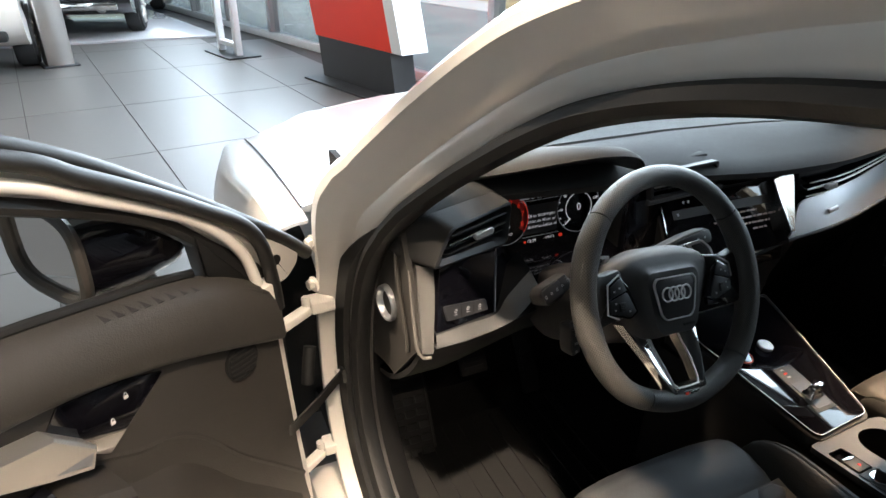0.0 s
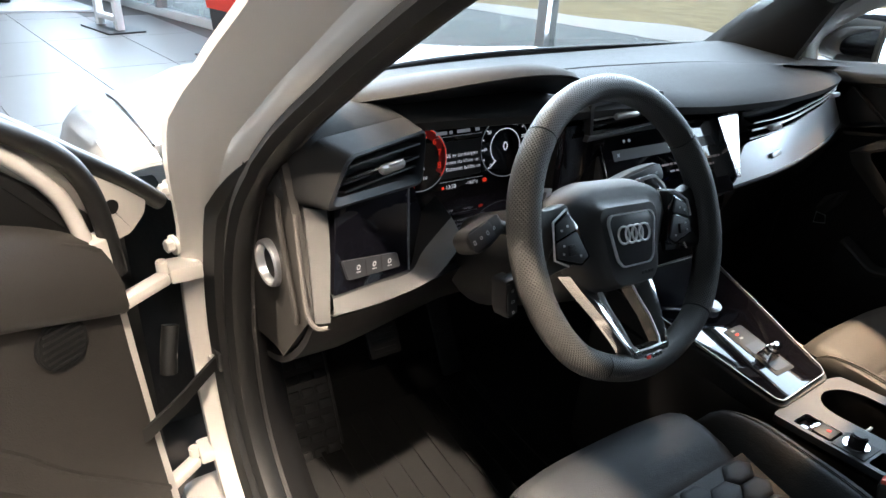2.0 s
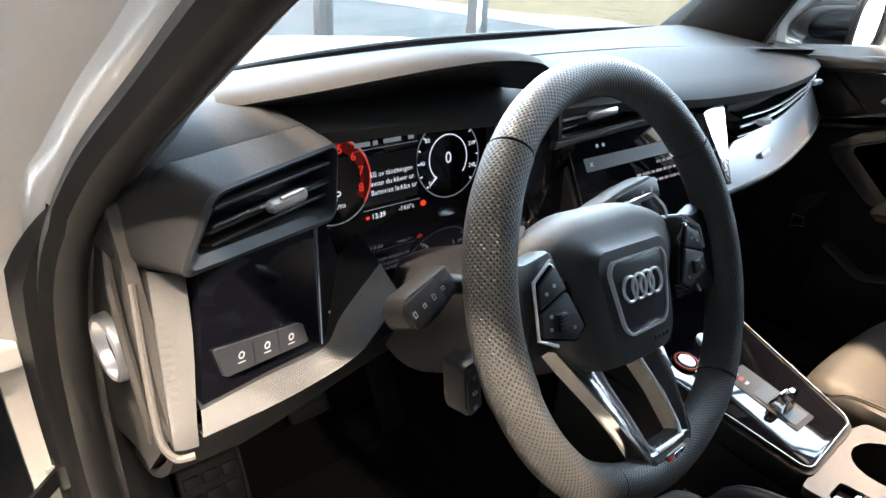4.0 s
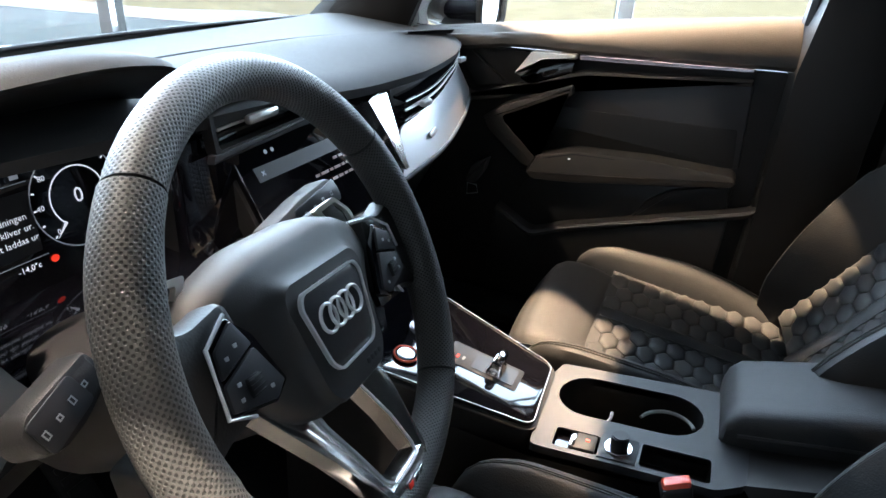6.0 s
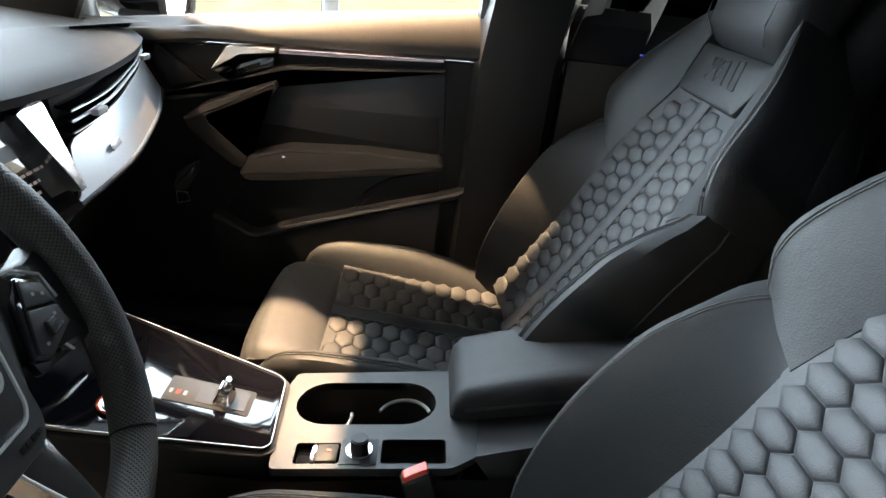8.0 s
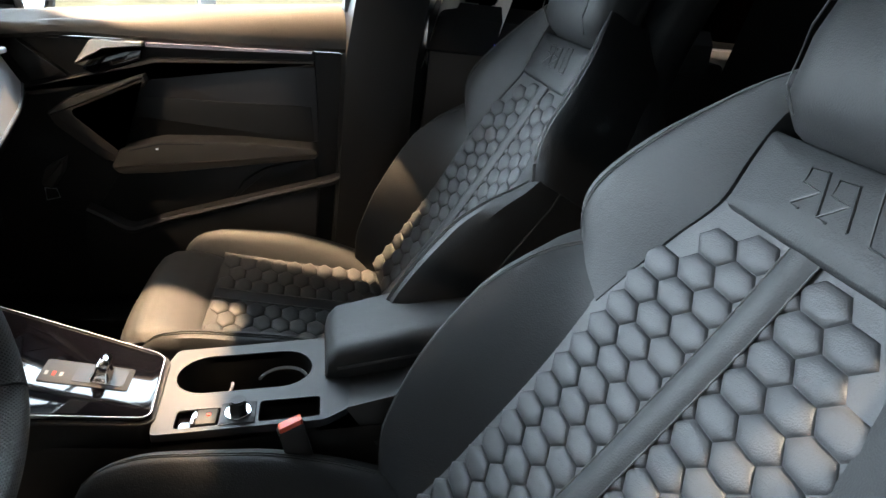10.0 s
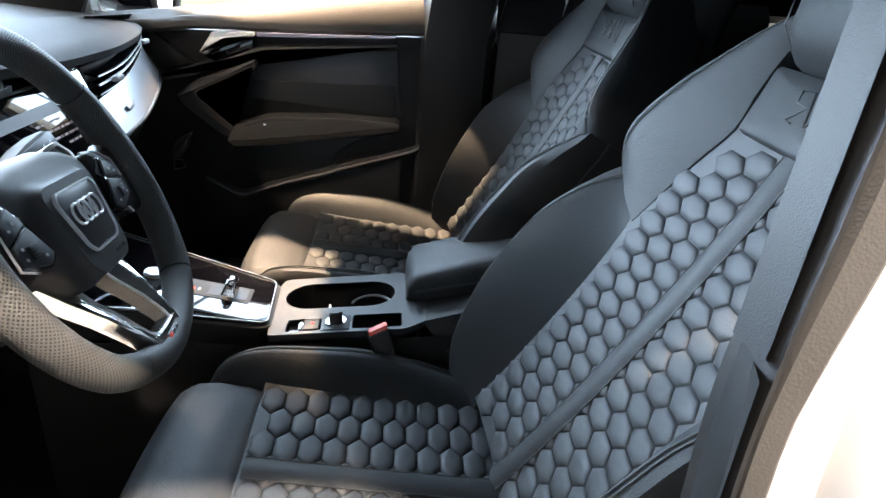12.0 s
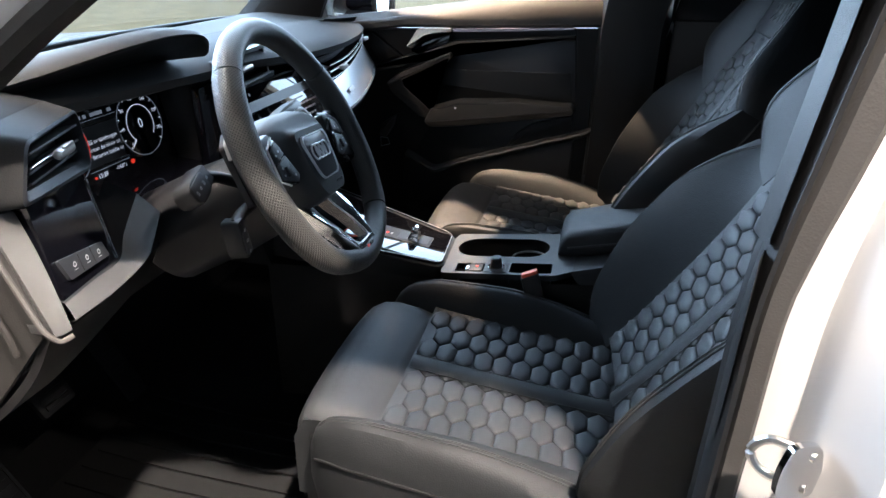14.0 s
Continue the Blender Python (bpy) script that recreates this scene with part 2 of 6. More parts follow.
def loft(sections, closed=True, caps=True, uv=None):
    """Skin through equal rows of points; closed: each row is a ring. uv: units round and along."""
    bm = bmesh.new()
    rows = [[bm.verts.new(p) for p in s] for s in sections]
    n = len(rows[0])
    layer = bm.loops.layers.uv.new("dots") if uv else None
    for k, (a, b) in enumerate(zip(rows, rows[1:])):
        for i in range(n if closed else n - 1):
            j = (i + 1) % n
            f = bm.faces.new((a[i], a[j], b[j], b[i]))
            if uv:
                for lp, (q, w) in zip(f.loops, ((i, k), (i + 1, k), (i + 1, k + 1), (i, k + 1))):
                    lp[layer].uv = (uv[0] * q / n, uv[1] * w / (len(rows) - 1))
    if closed and caps:
        bm.faces.new(rows[0][::-1])
        bm.faces.new(rows[-1])
    return bm


def curve_through(points, n, closed=False):
    """n points on a smooth curve through the given ones."""
    pts = [Vector(p) for p in points]
    k = len(pts)
    out = []
    spans = k if closed else k - 1
    for q in range(n):
        u = q / (n if closed else n - 1) * spans
        i = min(int(u), spans - 1)
        f = u - i
        g = (lambda j: pts[j % k]) if closed else (lambda j: pts[max(0, min(k - 1, j))])
        a, b, c, d = g(i - 1), g(i), g(i + 1), g(i + 2)
        out.append(0.5 * (2 * b + (c - a) * f + (2 * a - 5 * b + 4 * c - d) * f * f + (3 * b - a - 3 * c + d) * f ** 3))
    return out


def tube(points, r, n=10, closed=False, squash=1.0, up=(0, 0, 1)):
    """A round rod along points; r: a number or one per point."""
    pts = [Vector(p) for p in points]
    secs = []
    for i, p in enumerate(pts):
        a = pts[i - 1] if (i or closed) else p
        b = pts[(i + 1) % len(pts)] if (i < len(pts) - 1 or closed) else p
        t = (b - a).normalized()
        s = t.cross(Vector(up))
        s = s.normalized() if s.length > 1e-4 else Vector((1, 0, 0))
        w = s.cross(t)
        rr = r[i] if isinstance(r, (list, tuple)) else r
        secs.append([p + s * math.cos(q) * rr + w * math.sin(q) * rr * squash for q in (2 * math.pi * j / n for j in range(n))])
    if closed:
        secs.append(secs[0])
        bm = loft(secs, True, False)
        bmesh.ops.remove_doubles(bm, verts=bm.verts, dist=1e-6)
        return bm
    return loft(secs)


def sheet(f, nu, nv, thick=0.0):
    """A surface f(u, v), u and v from 0 to 1, thickened behind its face."""
    g = [[Vector(f(i / nu, j / nv)) for j in range(nv + 1)] for i in range(nu + 1)]
    bm = loft(g, False)
    if thick:
        bmesh.ops.recalc_face_normals(bm, faces=bm.faces)
        bmesh.ops.solidify(bm, geom=bm.faces[:], thickness=thick)
    return bm


def prism(poly, m, depth, bevel=0.0, seg=2):
    """A plate with the outline poly (x, y) in the plane of m, from 0 to depth along its z."""
    bm = bmesh.new()
    f = bm.faces.new([bm.verts.new((*p, 0)) for p in poly])
    r = bmesh.ops.extrude_face_region(bm, geom=[f])
    bmesh.ops.translate(bm, verts=[v for v in r["geom"] if isinstance(v, bmesh.types.BMVert)], vec=(0, 0, depth))
    bmesh.ops.recalc_face_normals(bm, faces=bm.faces)
    if bevel:
        top = [e for e in bm.edges if all(abs(v.co.z - depth) < 1e-6 for v in e.verts)]
        bmesh.ops.bevel(bm, geom=top, offset=bevel, segments=seg, affect="EDGES", profile=0.5)
    bmesh.ops.transform(bm, matrix=m, verts=bm.verts)
    return bm


def rounded(poly, r, n=5):
    """The outline with its corners rounded."""
    out = []
    k = len(poly)
    for i in range(k):
        p, a, b = Vector(poly[i]), Vector(poly[i - 1]), Vector(poly[(i + 1) % k])
        da, db = a - p, b - p
        q = min(r, da.length * 0.45, db.length * 0.45)
        s, e = p + da.normalized() * q, p + db.normalized() * q
        for j in range(n + 1):
            f = j / n
            out.append(tuple((1 - f) ** 2 * s + 2 * f * (1 - f) * p + f * f * e))
    return out


def ring_plate(outer, inner, m, depth):
    """A flat frame between two outlines of equal count."""
    bm = bmesh.new()
    o0, i0, o1, i1 = ([bm.verts.new((*p, z)) for p in poly] for poly, z in ((outer, 0), (inner, 0), (outer, depth), (inner, depth)))
    n = len(outer)
    for i in range(n):
        j = (i + 1) % n
        bm.faces.new((o1[i], o1[j], i1[j], i1[i]))
        bm.faces.new((o0[i], i0[i], i0[j], o0[j]))
        bm.faces.new((o0[i], o0[j], o1[j], o1[i]))
        bm.faces.new((i0[i], i1[i], i1[j], i0[j]))
    bmesh.ops.transform(bm, matrix=m, verts=bm.verts)
    return bm


def disc(c, axis, r, depth, n=24, bevel=0.0, r2=None):
    bm = bmesh.new()
    bmesh.ops.create_cone(bm, cap_ends=True, segments=n, radius1=r, radius2=r if r2 is None else r2, depth=depth)
    if bevel:
        bmesh.ops.bevel(bm, geom=[e for e in bm.edges if abs(e.verts[0].co.z - e.verts[1].co.z) < 1e-6], offset=bevel, segments=2, affect="EDGES")
    q = Vector((0, 0, 1)).rotation_difference(Vector(axis)).to_matrix().to_4x4()
    bmesh.ops.transform(bm, matrix=Matrix.Translation(c) @ q, verts=bm.verts)
    return bm


def plane_frame(o, u, v):
    """The pose whose x is along u, y as near v as can be, at o."""
    x = Vector(u).normalized()
    z = x.cross(Vector(v)).normalized()
    y = z.cross(x)
    m = Matrix((x, y, z)).transposed().to_4x4()
    m.translation = o
    return m


def writing(name, text, m, size, material, parent, align="LEFT"):
    """Letters of the built-in font as a flat mesh."""
    cu = bpy.data.curves.new(name, "FONT")
    cu.body, cu.size, cu.align_x, cu.resolution_u = text, size, align, 2
    tmp = bpy.data.objects.new(name, cu)
    scene.collection.objects.link(tmp)
    dg = bpy.context.evaluated_depsgraph_get()
    dg.update()
    me = bpy.data.meshes.new_from_object(tmp.evaluated_get(dg))
    bpy.data.objects.remove(tmp)
    bm = bmesh.new()
    bm.from_mesh(me)
    bpy.data.meshes.remove(me)
    bmesh.ops.transform(bm, matrix=m, verts=bm.verts)
    return part(name, bm, material, parent, "", False)


def lerp(table, x):
    """A smooth value from rows (x, value), with no overshoot between them."""
    n = len(table)
    if x <= table[0][0]:
        return table[0][1]
    if x >= table[-1][0]:
        return table[-1][1]
    d = [(table[i + 1][1] - table[i][1]) / (table[i + 1][0] - table[i][0]) for i in range(n - 1)]
    i = next(k for k in range(n - 1) if x <= table[k + 1][0])
    def slope(k):
        if k == 0:
            return d[0]
        if k == n - 1:
            return d[-1]
        return 2 * d[k - 1] * d[k] / (d[k - 1] + d[k]) if d[k - 1] * d[k] > 0 else 0.0
    h = table[i + 1][0] - table[i][0]
    f = (x - table[i][0]) / h
    return ((2 * f ** 3 - 3 * f * f + 1) * table[i][1] + (f ** 3 - 2 * f * f + f) * h * slope(i)
            + (3 * f * f - 2 * f ** 3) * table[i + 1][1] + (f ** 3 - f * f) * h * slope(i + 1))


# lights of the place: daylight in the glass front's opening, warm ceiling spots
FRONT = pose(1.6, 5.26, 0, 0, 0, 15.5)     # the glass front: y along it, x outdoors
lamp("daylight", "AREA", FRONT @ pose(.0, -8.8, 2.3, 0, 90, 0), 640, (0.70, 0.85, 1.0), 3.4, 8.4)
lamp("daylight", "AREA", FRONT @ pose(.0, -3.0, 2.3, 0, 90, 0), 560, (0.70, 0.85, 1.0), 3.4, 3.2)
lamp("daylight", "AREA", FRONT @ pose(.0, -.4, 2.8, 0, 90, 0), 760, (0.70, 0.85, 1.0), 2.8, 1.8)
lamp("daylight", "AREA", FRONT @ pose(.0, 4.5, 2.8, 0, 90, 0), 1250, (0.70, 0.85, 1.0), 2.4, 8.0)
lamp("daylight", "AREA", FRONT @ pose(-5.5, 9.5, 2.8, -90, 0, 0), 170, (0.74, 0.87, 1.0), 10.0, 2.4)
# x, y, watts, and where each ceiling spot points; all unseen, several added only to lift door, dash and floor
WARM, SOFT = (1.0, 0.68, 0.40), (1.0, 0.82, 0.64)
LAMPS = [(-1.5, -1.2, 1900, -.52, -.44, SOFT, 26), (-2.0, .9, 1250, -.52, .40, SOFT, 12.5), (-.4, 1.8, 700, -.53, .12, SOFT, 11), (1.5, .75, 2800, .55, -.42, WARM, 23), (-3.3, .4, 420, -3.1, 1.5, SOFT, 60), (-1.3, 1.7, 210, .72, .16, (1.0, 0.78, 0.56), 15), (-1.5, -3.0, 170, -1.6, 0, SOFT, 110), (-.9, -1.9, 900, -1.14, .06, SOFT, 16), (-4.2, 5.5, 240, -2.0, 4, SOFT, 110), (-.8, 3.4, 200, .8, 5.4, SOFT, 110), (1.2, -4.5, 110, .5, -3, SOFT, 110)]
for x_, y_, p_, tx_, ty_, tint_, cone_ in LAMPS:
    lamp("spot_lamp", "SPOT", look((x_, y_, 3.96), (tx_, ty_, .7)), p_, tint_, .06, None, cone_)

# ---- the white car: body, roof, glass ----
car = thing("car", (0, -0.4, 0.0), "white five-door hatchback with the driver's door standing open", "car")

SEAL = [(-.735, .18, .375), (-.745, .29, .44), (-.748, .365, .56), (-.748, .367, .75), (-.738, .315, .92), (-.710, .237, 1.03), (-.674, .15, 1.113),
        (-.655, .073, 1.17), (-.637, -.005, 1.222), (-.622, -.08, 1.262), (-.607, -.19, 1.30), (-.594, -.31, 1.325), (-.588, -.43, 1.335),
        (-.592, -.52, 1.31), (-.612, -.55, 1.22), (-.636, -.528, 1.08), (-.652, -.506, .95), (-.665, -.50, .80), (-.68, -.49, .62),
        (-.69, -.455, .45), (-.70, -.36, .372), (-.715, -.1, .362)]
MIDDLE = Vector((-.68, -.1, .85))


def opening_band(profile, n=120, side=1, scale=None):
    """A band swept round the door opening; profile: pairs (away from the opening, outwards)."""
    far = lambda y, z: .20 * max(0, min(1, (z - .85) / .18)) * max(0, min(1, (y + .25) / .4)) if side < 0 else 0.0
    pts = curve_through([(x * side + (.04 if side < 0 else 0), y + far(y, z), z) for x, y, z in SEAL], n, True)
    mid = Vector((MIDDLE.x * side, MIDDLE.y, MIDDLE.z))
    rows = []
    for i, p in enumerate(pts):
        t = (pts[(i + 1) % n] - pts[i - 1]).normalized()
        out = Vector((-side, 0, 0.25 if p.z > 1.0 else 0.0)).normalized()
        away = t.cross(out)
        if away.dot(p - mid) < 0:
            away = -away
        k = scale(p) if scale else (1, 1)
        rows.append([p + away * a * k[0] + out * o * k[1] for a, o in profile])
    bm = loft(rows + [rows[0]], False)
    bmesh.ops.remove_doubles(bm, verts=bm.verts, dist=1e-6)
    return bm


def jamb_scale(p):
    low = max(0, min(1, (1.0 - p.z) / 0.15)) if p.y > 0 else 0.0
    high = max(0, min(1, (p.z - 0.98) / 0.06)) * max(0, min(1, (p.y + 0.42) / 0.2))
    return (1.0 - 0.25 * low - 0.26 * high, 1.0 - 0.34 * low)


JAMB = [(.004, -.012), (.010, .004), (.018, .012), (.046, .018), (.050, .024), (.056, .040), (.062, .046), (.082, .074), (.088, .082), (.105, .085), (.13, .07), (.145, .035), (.15, -.01)]
RUBBER = [(.0, .004), (.008, .018), (.020, .022), (.028, .025), (.034, .020)]
# same band as hinge_seal; its paler colour stands in for warm lamp light
part("pillar_seal", opening_band(RUBBER, 120, scale=lambda p: (max(.02, min(1, (-.36 - p.y) / .10)) * (.62 + .38 * max(0, min(1, (p.z - .95) / .2))) if p.z > .5 and p.y < 0 else .02,) * 2), "vinyl", car, "broad pillar seal, lightened as if lamp-lit")
part("hinge_seal", opening_band(RUBBER, 120, scale=lambda p: (max(.02, 1.25 * min(1, max(0, (1.02 - p.z) / .12), max(0, (p.y - .1) / .1))),) * 2), "rubber", car, "broad black seal at the hinge pillar")
frame_l = part("door_frame", opening_band(JAMB, scale=jamb_scale), "paint", car, "white painted door aperture frame")
part("door_seal", opening_band([(-.012, -.022), (-.020, -.010), (-.019, .006), (-.010, .015), (.002, .013), (.008, .004), (.006, -.012), (-.002, -.02)], 140, scale=lambda p: (1 - .6 * max(0, min(1, (-.40 - p.y) / .06)), 1.0)), "rubber", car, "black rubber door seal")
part("pillar_trim", opening_band([(-.004, -.02), (-.007, -.030), (.012, -.048), (.04, -.070), (.07, -.085)], 100), "plastic", car, "black inner pillar trim")
part("door_frame", opening_band(JAMB, side=-1, scale=jamb_scale), "paint", car)


def roof_z(x, y):
    return lerp([(-1.75, 1.30), (-1.2, 1.395), (-.6, 1.425), (-.15, 1.395), (0.1, 1.33)], y) - 0.09 * (x / 0.6) ** 2


part("roof", sheet(lambda u, v: ((u - .5) * 1.14, .02 - v * 1.75, roof_z((u - .5) * 1.14, .02 - v * 1.75)), 24, 30, 0.012), "paint", car)
part("headliner", sheet(lambda u, v: ((u - .5) * 1.12, -.06 - v * 1.6, roof_z((u - .5) * 1.12, -.06 - v * 1.6) - .03), 16, 20), "headliner", car, "dark cloth roof lining")


def screen_pt(u, v):
    """The windscreen: u across, v from its base to the roof."""
    x = (u - .5) * 2
    half = .70 - .13 * v
    y = (.66 - (.16 if x < 0 else .0) * x * x) * (1 - v) + (0.01 - .05 * x * x) * v
    z = (1.02 - .015 * x * x) * (1 - v) + (1.365 - .09 * x * x) * v + .03 * math.sin(math.pi * v)
    return (x * half, y, z)


ws = part("windscreen", sheet(screen_pt, 24, 16), "glass", car, "clear windscreen")
ws.visible_shadow = False
part("windscreen_border", tube([screen_pt(u / 24, 0) for u in range(2, 24)], .004, 8), "rubber", ws, "black windscreen edge strip")
part("cowl", sheet(lambda u, v: (screen_pt(u, 0)[0], screen_pt(u, 0)[1] + .006, screen_pt(u, 0)[2] * (1 - v) + .90 * v), 24, 2, .004), "rubber", car, "black plastic cowl below the windscreen")


def hood_pt(u, v):
    x = (u - .5) * 2
    half = .80 - .03 * v
    y = (.675 - .16 * x * x) * (1 - v) + (1.68 - .14 * x * x) * v
    z = .966 - .05 * v - .055 * v * v - (.016 + .060 * v) * x * x + .016 * math.exp(-((abs(x) - .72) / .10) ** 2)
    return (x * half, y, z)


hood = part("hood", sheet(hood_pt, 40, 24, 0.012), "paint", car, "white bonnet with two creases")
for u_ in (0, 1):
    part("hood_gap", tube([Vector(hood_pt(u_, v / 20)) + Vector((0, 0, .001)) for v in range(21)], .0022, 6), "rubber", hood, "dark seam beside the bonnet")


def fender(side):
    def f(u, v):
        y = .46 + 1.12 * u
        top = hood_pt(0, max(0, (y - .515) / 1.025))
        z0 = top[2] - .004
        flare = .055 * math.exp(-((y - 1.10) / .35) ** 2)
        x = -.800 + .01 * u - (.085 + flare) * math.sin(min(1, v * 2.2) * math.pi / 2) + .02 * u
        z = z0 - .05 * (1 - math.cos(min(1, v * 2.2) * math.pi / 2)) - .5 * max(0, v - .25)
        return (side * -x, y, max(z, .32 + math.sqrt(max(0, .36 ** 2 - (y - 1.16) ** 2))) if abs(y - 1.16) < .36 else z)
    return sheet(f, 40, 18, 0.006)


part("fender", fender(-1), "paint", car, "white front wing")
part("fender", fender(1), "paint", car)
part("bumper", sheet(lambda u, v: ((u - .5) * 1.66, 1.74 - .16 * (2 * u - 1) ** 4 - .06 * v - .12 * (2 * u - 1) ** 2, .845 - .07 * (2 * u - 1) ** 2 - .60 * v), 30, 10, .02), "paint", car, "white front bumper")
for s in (-1, 1):
    part("sill", box((s * .80, -.05, .27), (.12, 1.05, .17), .03), "paint", car)
    part("rear_side", sheet(lambda u, v: (s * (.80 + .03 * math.sin(u * 3) - .06 * max(0, v - .55) / .45), -.62 - 1.28 * u, .22 + (.84 + .06 * u) * v), 24, 20, .03), "paint", car, "white rear door and quarter panel")
part("tailgate", sheet(lambda u, v: ((u - .5) * (1.6 - .45 * v), -1.92 + .28 * max(0, v - .5), .30 + 1.02 * v), 20, 16, .03), "paint", car)
for s in (-1, 1):
    part("rear_glass", sheet(lambda u, v: (s * (.77 - .16 * v), -.64 - 1.2 * u, 1.08 + .24 * v - .05 * u * v), 10, 4, .004), "tinted", car, "dark tinted rear side glass")
    part("rear_trim", sheet(lambda u, v: (s * (.68 - .10 * max(0, v - .6) / .4), -1.22 - .62 * u, .30 + .98 * v), 8, 10), "carpet", car)
part("hatch_trim", sheet(lambda u, v: ((u - .5) * (1.4 - .3 * v), -1.85 + .20 * max(0, v - .5), .32 + .96 * v), 8, 8), "carpet", car)
part("floor_pan", box((0, -.35, .235), (1.50, 2.6, .05), .01), "carpet", car, "black carpeted floor")
part("bulkhead", sheet(lambda u, v: ((u - .5) * 1.38, .72 - .03 * v, .24 + .66 * v), 4, 4, .02), "carpet", car)
for s in (-1, 1):
    part("kick_panel", sheet(lambda u, v: (s * (.705 - .02 * v), .74 - (.36 if s > 0 else .30) * u, .24 + .74 * v), 4, 4, .015), "carpet", car)


def wheel(y, side):
    w = part("wheel", disc((side * .80, y, .325), (1, 0, 0), .325, .22, 40, .03), "tyre", car)
    for k in range(10):
        a = k * math.pi / 5
        part("spoke", box((side * .905, y + math.cos(a) * .12, .325 + math.sin(a) * .12), (.02, .03, .20), .006, pose(0, 0, 0, 90 + math.degrees(a))), "alu", w)


for y in (1.16, -1.47):
    for s in (-1, 1):
        wheel(y, s)

# A-pillar trim inside
pts = curve_through([(-.66, .46, 1.0), (-.645, .34, 1.08), (-.61, .12, 1.24), (-.555, -.08, 1.345), (-.55, -.3, 1.37)], 24)
part("pillar_cover", tube(pts, [.04 - .008 * i / 23 for i in range(24)], 14, False, .7), "plastic", car, "grained black A-pillar cover")
rows = []
for x, yf, yr, z in ((.67, .76, .475, .97), (.662, .69, .445, 1.03), (.655, .62, .415, 1.09), (.645, .54, .38, 1.15), (.62, .34, .22, 1.24), (.59, .13, .02, 1.31), (.56, -.06, -.12, 1.36)):
    rows.append([(x + .05, yf + .01, z), (x + .012, yf, z), (x - .012, yf * .75 + yr * .25, z), (x - .014, yf * .4 + yr * .6, z), (x + .004, yr + .012, z), (x + .016, yr, z), (x + .06, yr + .01, z)])
part("pillar_cover", loft(rows), "plastic", car)
# rear bench and load cover, in the dark behind the seats
bench = thing("rear_seat", (0, -1.45, .3), "black leather rear bench in shadow", "seat")
part("cushion", box((0, -1.18, .43), (1.25, .50, .26), .06, None, 3), "leather", bench)
part("backrest", box((0, -1.52, .78), (1.25, .16, .62), .06, pose(0, 0, 0, -18), 3), "leather", bench)
for x in (-.4, 0, .4):
    part("headrest", box((x, -1.63, 1.13), (.26, .10, .15), .04, pose(0, 0, 0, -12), 3), "leather", bench)

# ---- steering wheel ----
RAKE = 26.2
WHEEL = pose(-.3545, .0153, .9385) @ pose(0, 0, 0, 0, 0, 7.5) @ pose(0, 0, 0, 90 - RAKE, 0, 0) @ pose(0, 0, 0, 0, 0, -7)


def on_wheel(x, y, z=0.0):
    """x to the right, y up along the wheel's face, z towards the driver."""
    return WHEEL @ Vector((x, y, z))


steer = thing("steering_wheel", tuple(on_wheel(0, 0, 0)), "black perforated leather flat-bottomed sports steering wheel, turned slightly", "steering wheel")


def rim_point(a):
    """The rim's middle line: a circle with a flattened foot."""
    x, y = .1720 * math.sin(a), .1727 * math.cos(a)
    k = max(0, (-y - .121) / .0515)
    y = y + .008 * k * k * (3 - 2 * k) if y < -.121 else y
    return x, y


def rim_piece(a0, a1, n, grow=0.0):
    secs = []
    for i in range(n + 1):
        a = a0 + (a1 - a0) * i / n
        x, y = rim_point(a)
        x2, y2 = rim_point(a + .01)
        t = Vector((x2 - x, y2 - y, 0)).normalized()
        s = Vector((t.y, -t.x, 0))
        thumb = .0022 * (math.exp(-((abs(math.sin(a)) - .93) / .10) ** 2) if math.cos(a) > -.3 else 0)
        ra, rb = .0160 + grow + thumb, .0182 + grow
        secs.append([on_wheel(*(Vector((x, y, 0)) + s * math.cos(q) * ra + Vector((0, 0, 1)) * math.sin(q) * rb)) for q in (2 * math.pi * j / 24 for j in range(24))])
    return loft(secs, True, True, (28, round((a1 - a0) * .172 / .0042)))


SEAMS = [math.radians(v) for v in (-47, 52, 135, 208)]
part("rim", rim_piece(SEAMS[0], SEAMS[1], 44), "perforated", steer, "perforated leather top of the rim")
part("rim", rim_piece(SEAMS[1] + .012, SEAMS[2], 38, .0006), "perforated", steer, "perforated leather grip")
part("rim", rim_piece(SEAMS[2] + .012, SEAMS[3] - .012, 40), "perforated", steer, "perforated leather foot of the rim")
part("rim", rim_piece(SEAMS[3], SEAMS[0] + 2 * math.pi - .012, 40, .0006), "perforated", steer)
for a in SEAMS:
    part("seam", rim_piece(a, a + .010, 2, -.0012), "rubber", steer, "recessed stitched seam")


def wheel_plate(poly, z, depth, r=.006, bevel=.003):
    return prism(rounded(poly, r), WHEEL @ pose(0, 0, z), depth, bevel)


def polar(poly, mid, n=72):
    """The outline poly as n points at even angles round mid."""
    pts = []
    for k in range(n):
        d = Vector((math.cos(2 * math.pi * k / n), math.sin(2 * math.pi * k / n)))
        best = 0.0
        for i in range(len(poly)):
            p, q = Vector(poly[i]) - Vector(mid), Vector(poly[(i + 1) % len(poly)]) - Vector(mid)
            e = q - p
            det = d.x * -e.y + e.x * d.y
            if abs(det) < 1e-12:
                continue
            r = (p.x * -e.y + e.x * p.y) / det
            u = (d.x * p.y - d.y * p.x) / det
            if r > 0 and -1e-9 <= u <= 1 + 1e-9:
                best = max(best, r)
        pts.append(Vector(mid) + d * best)
    return pts


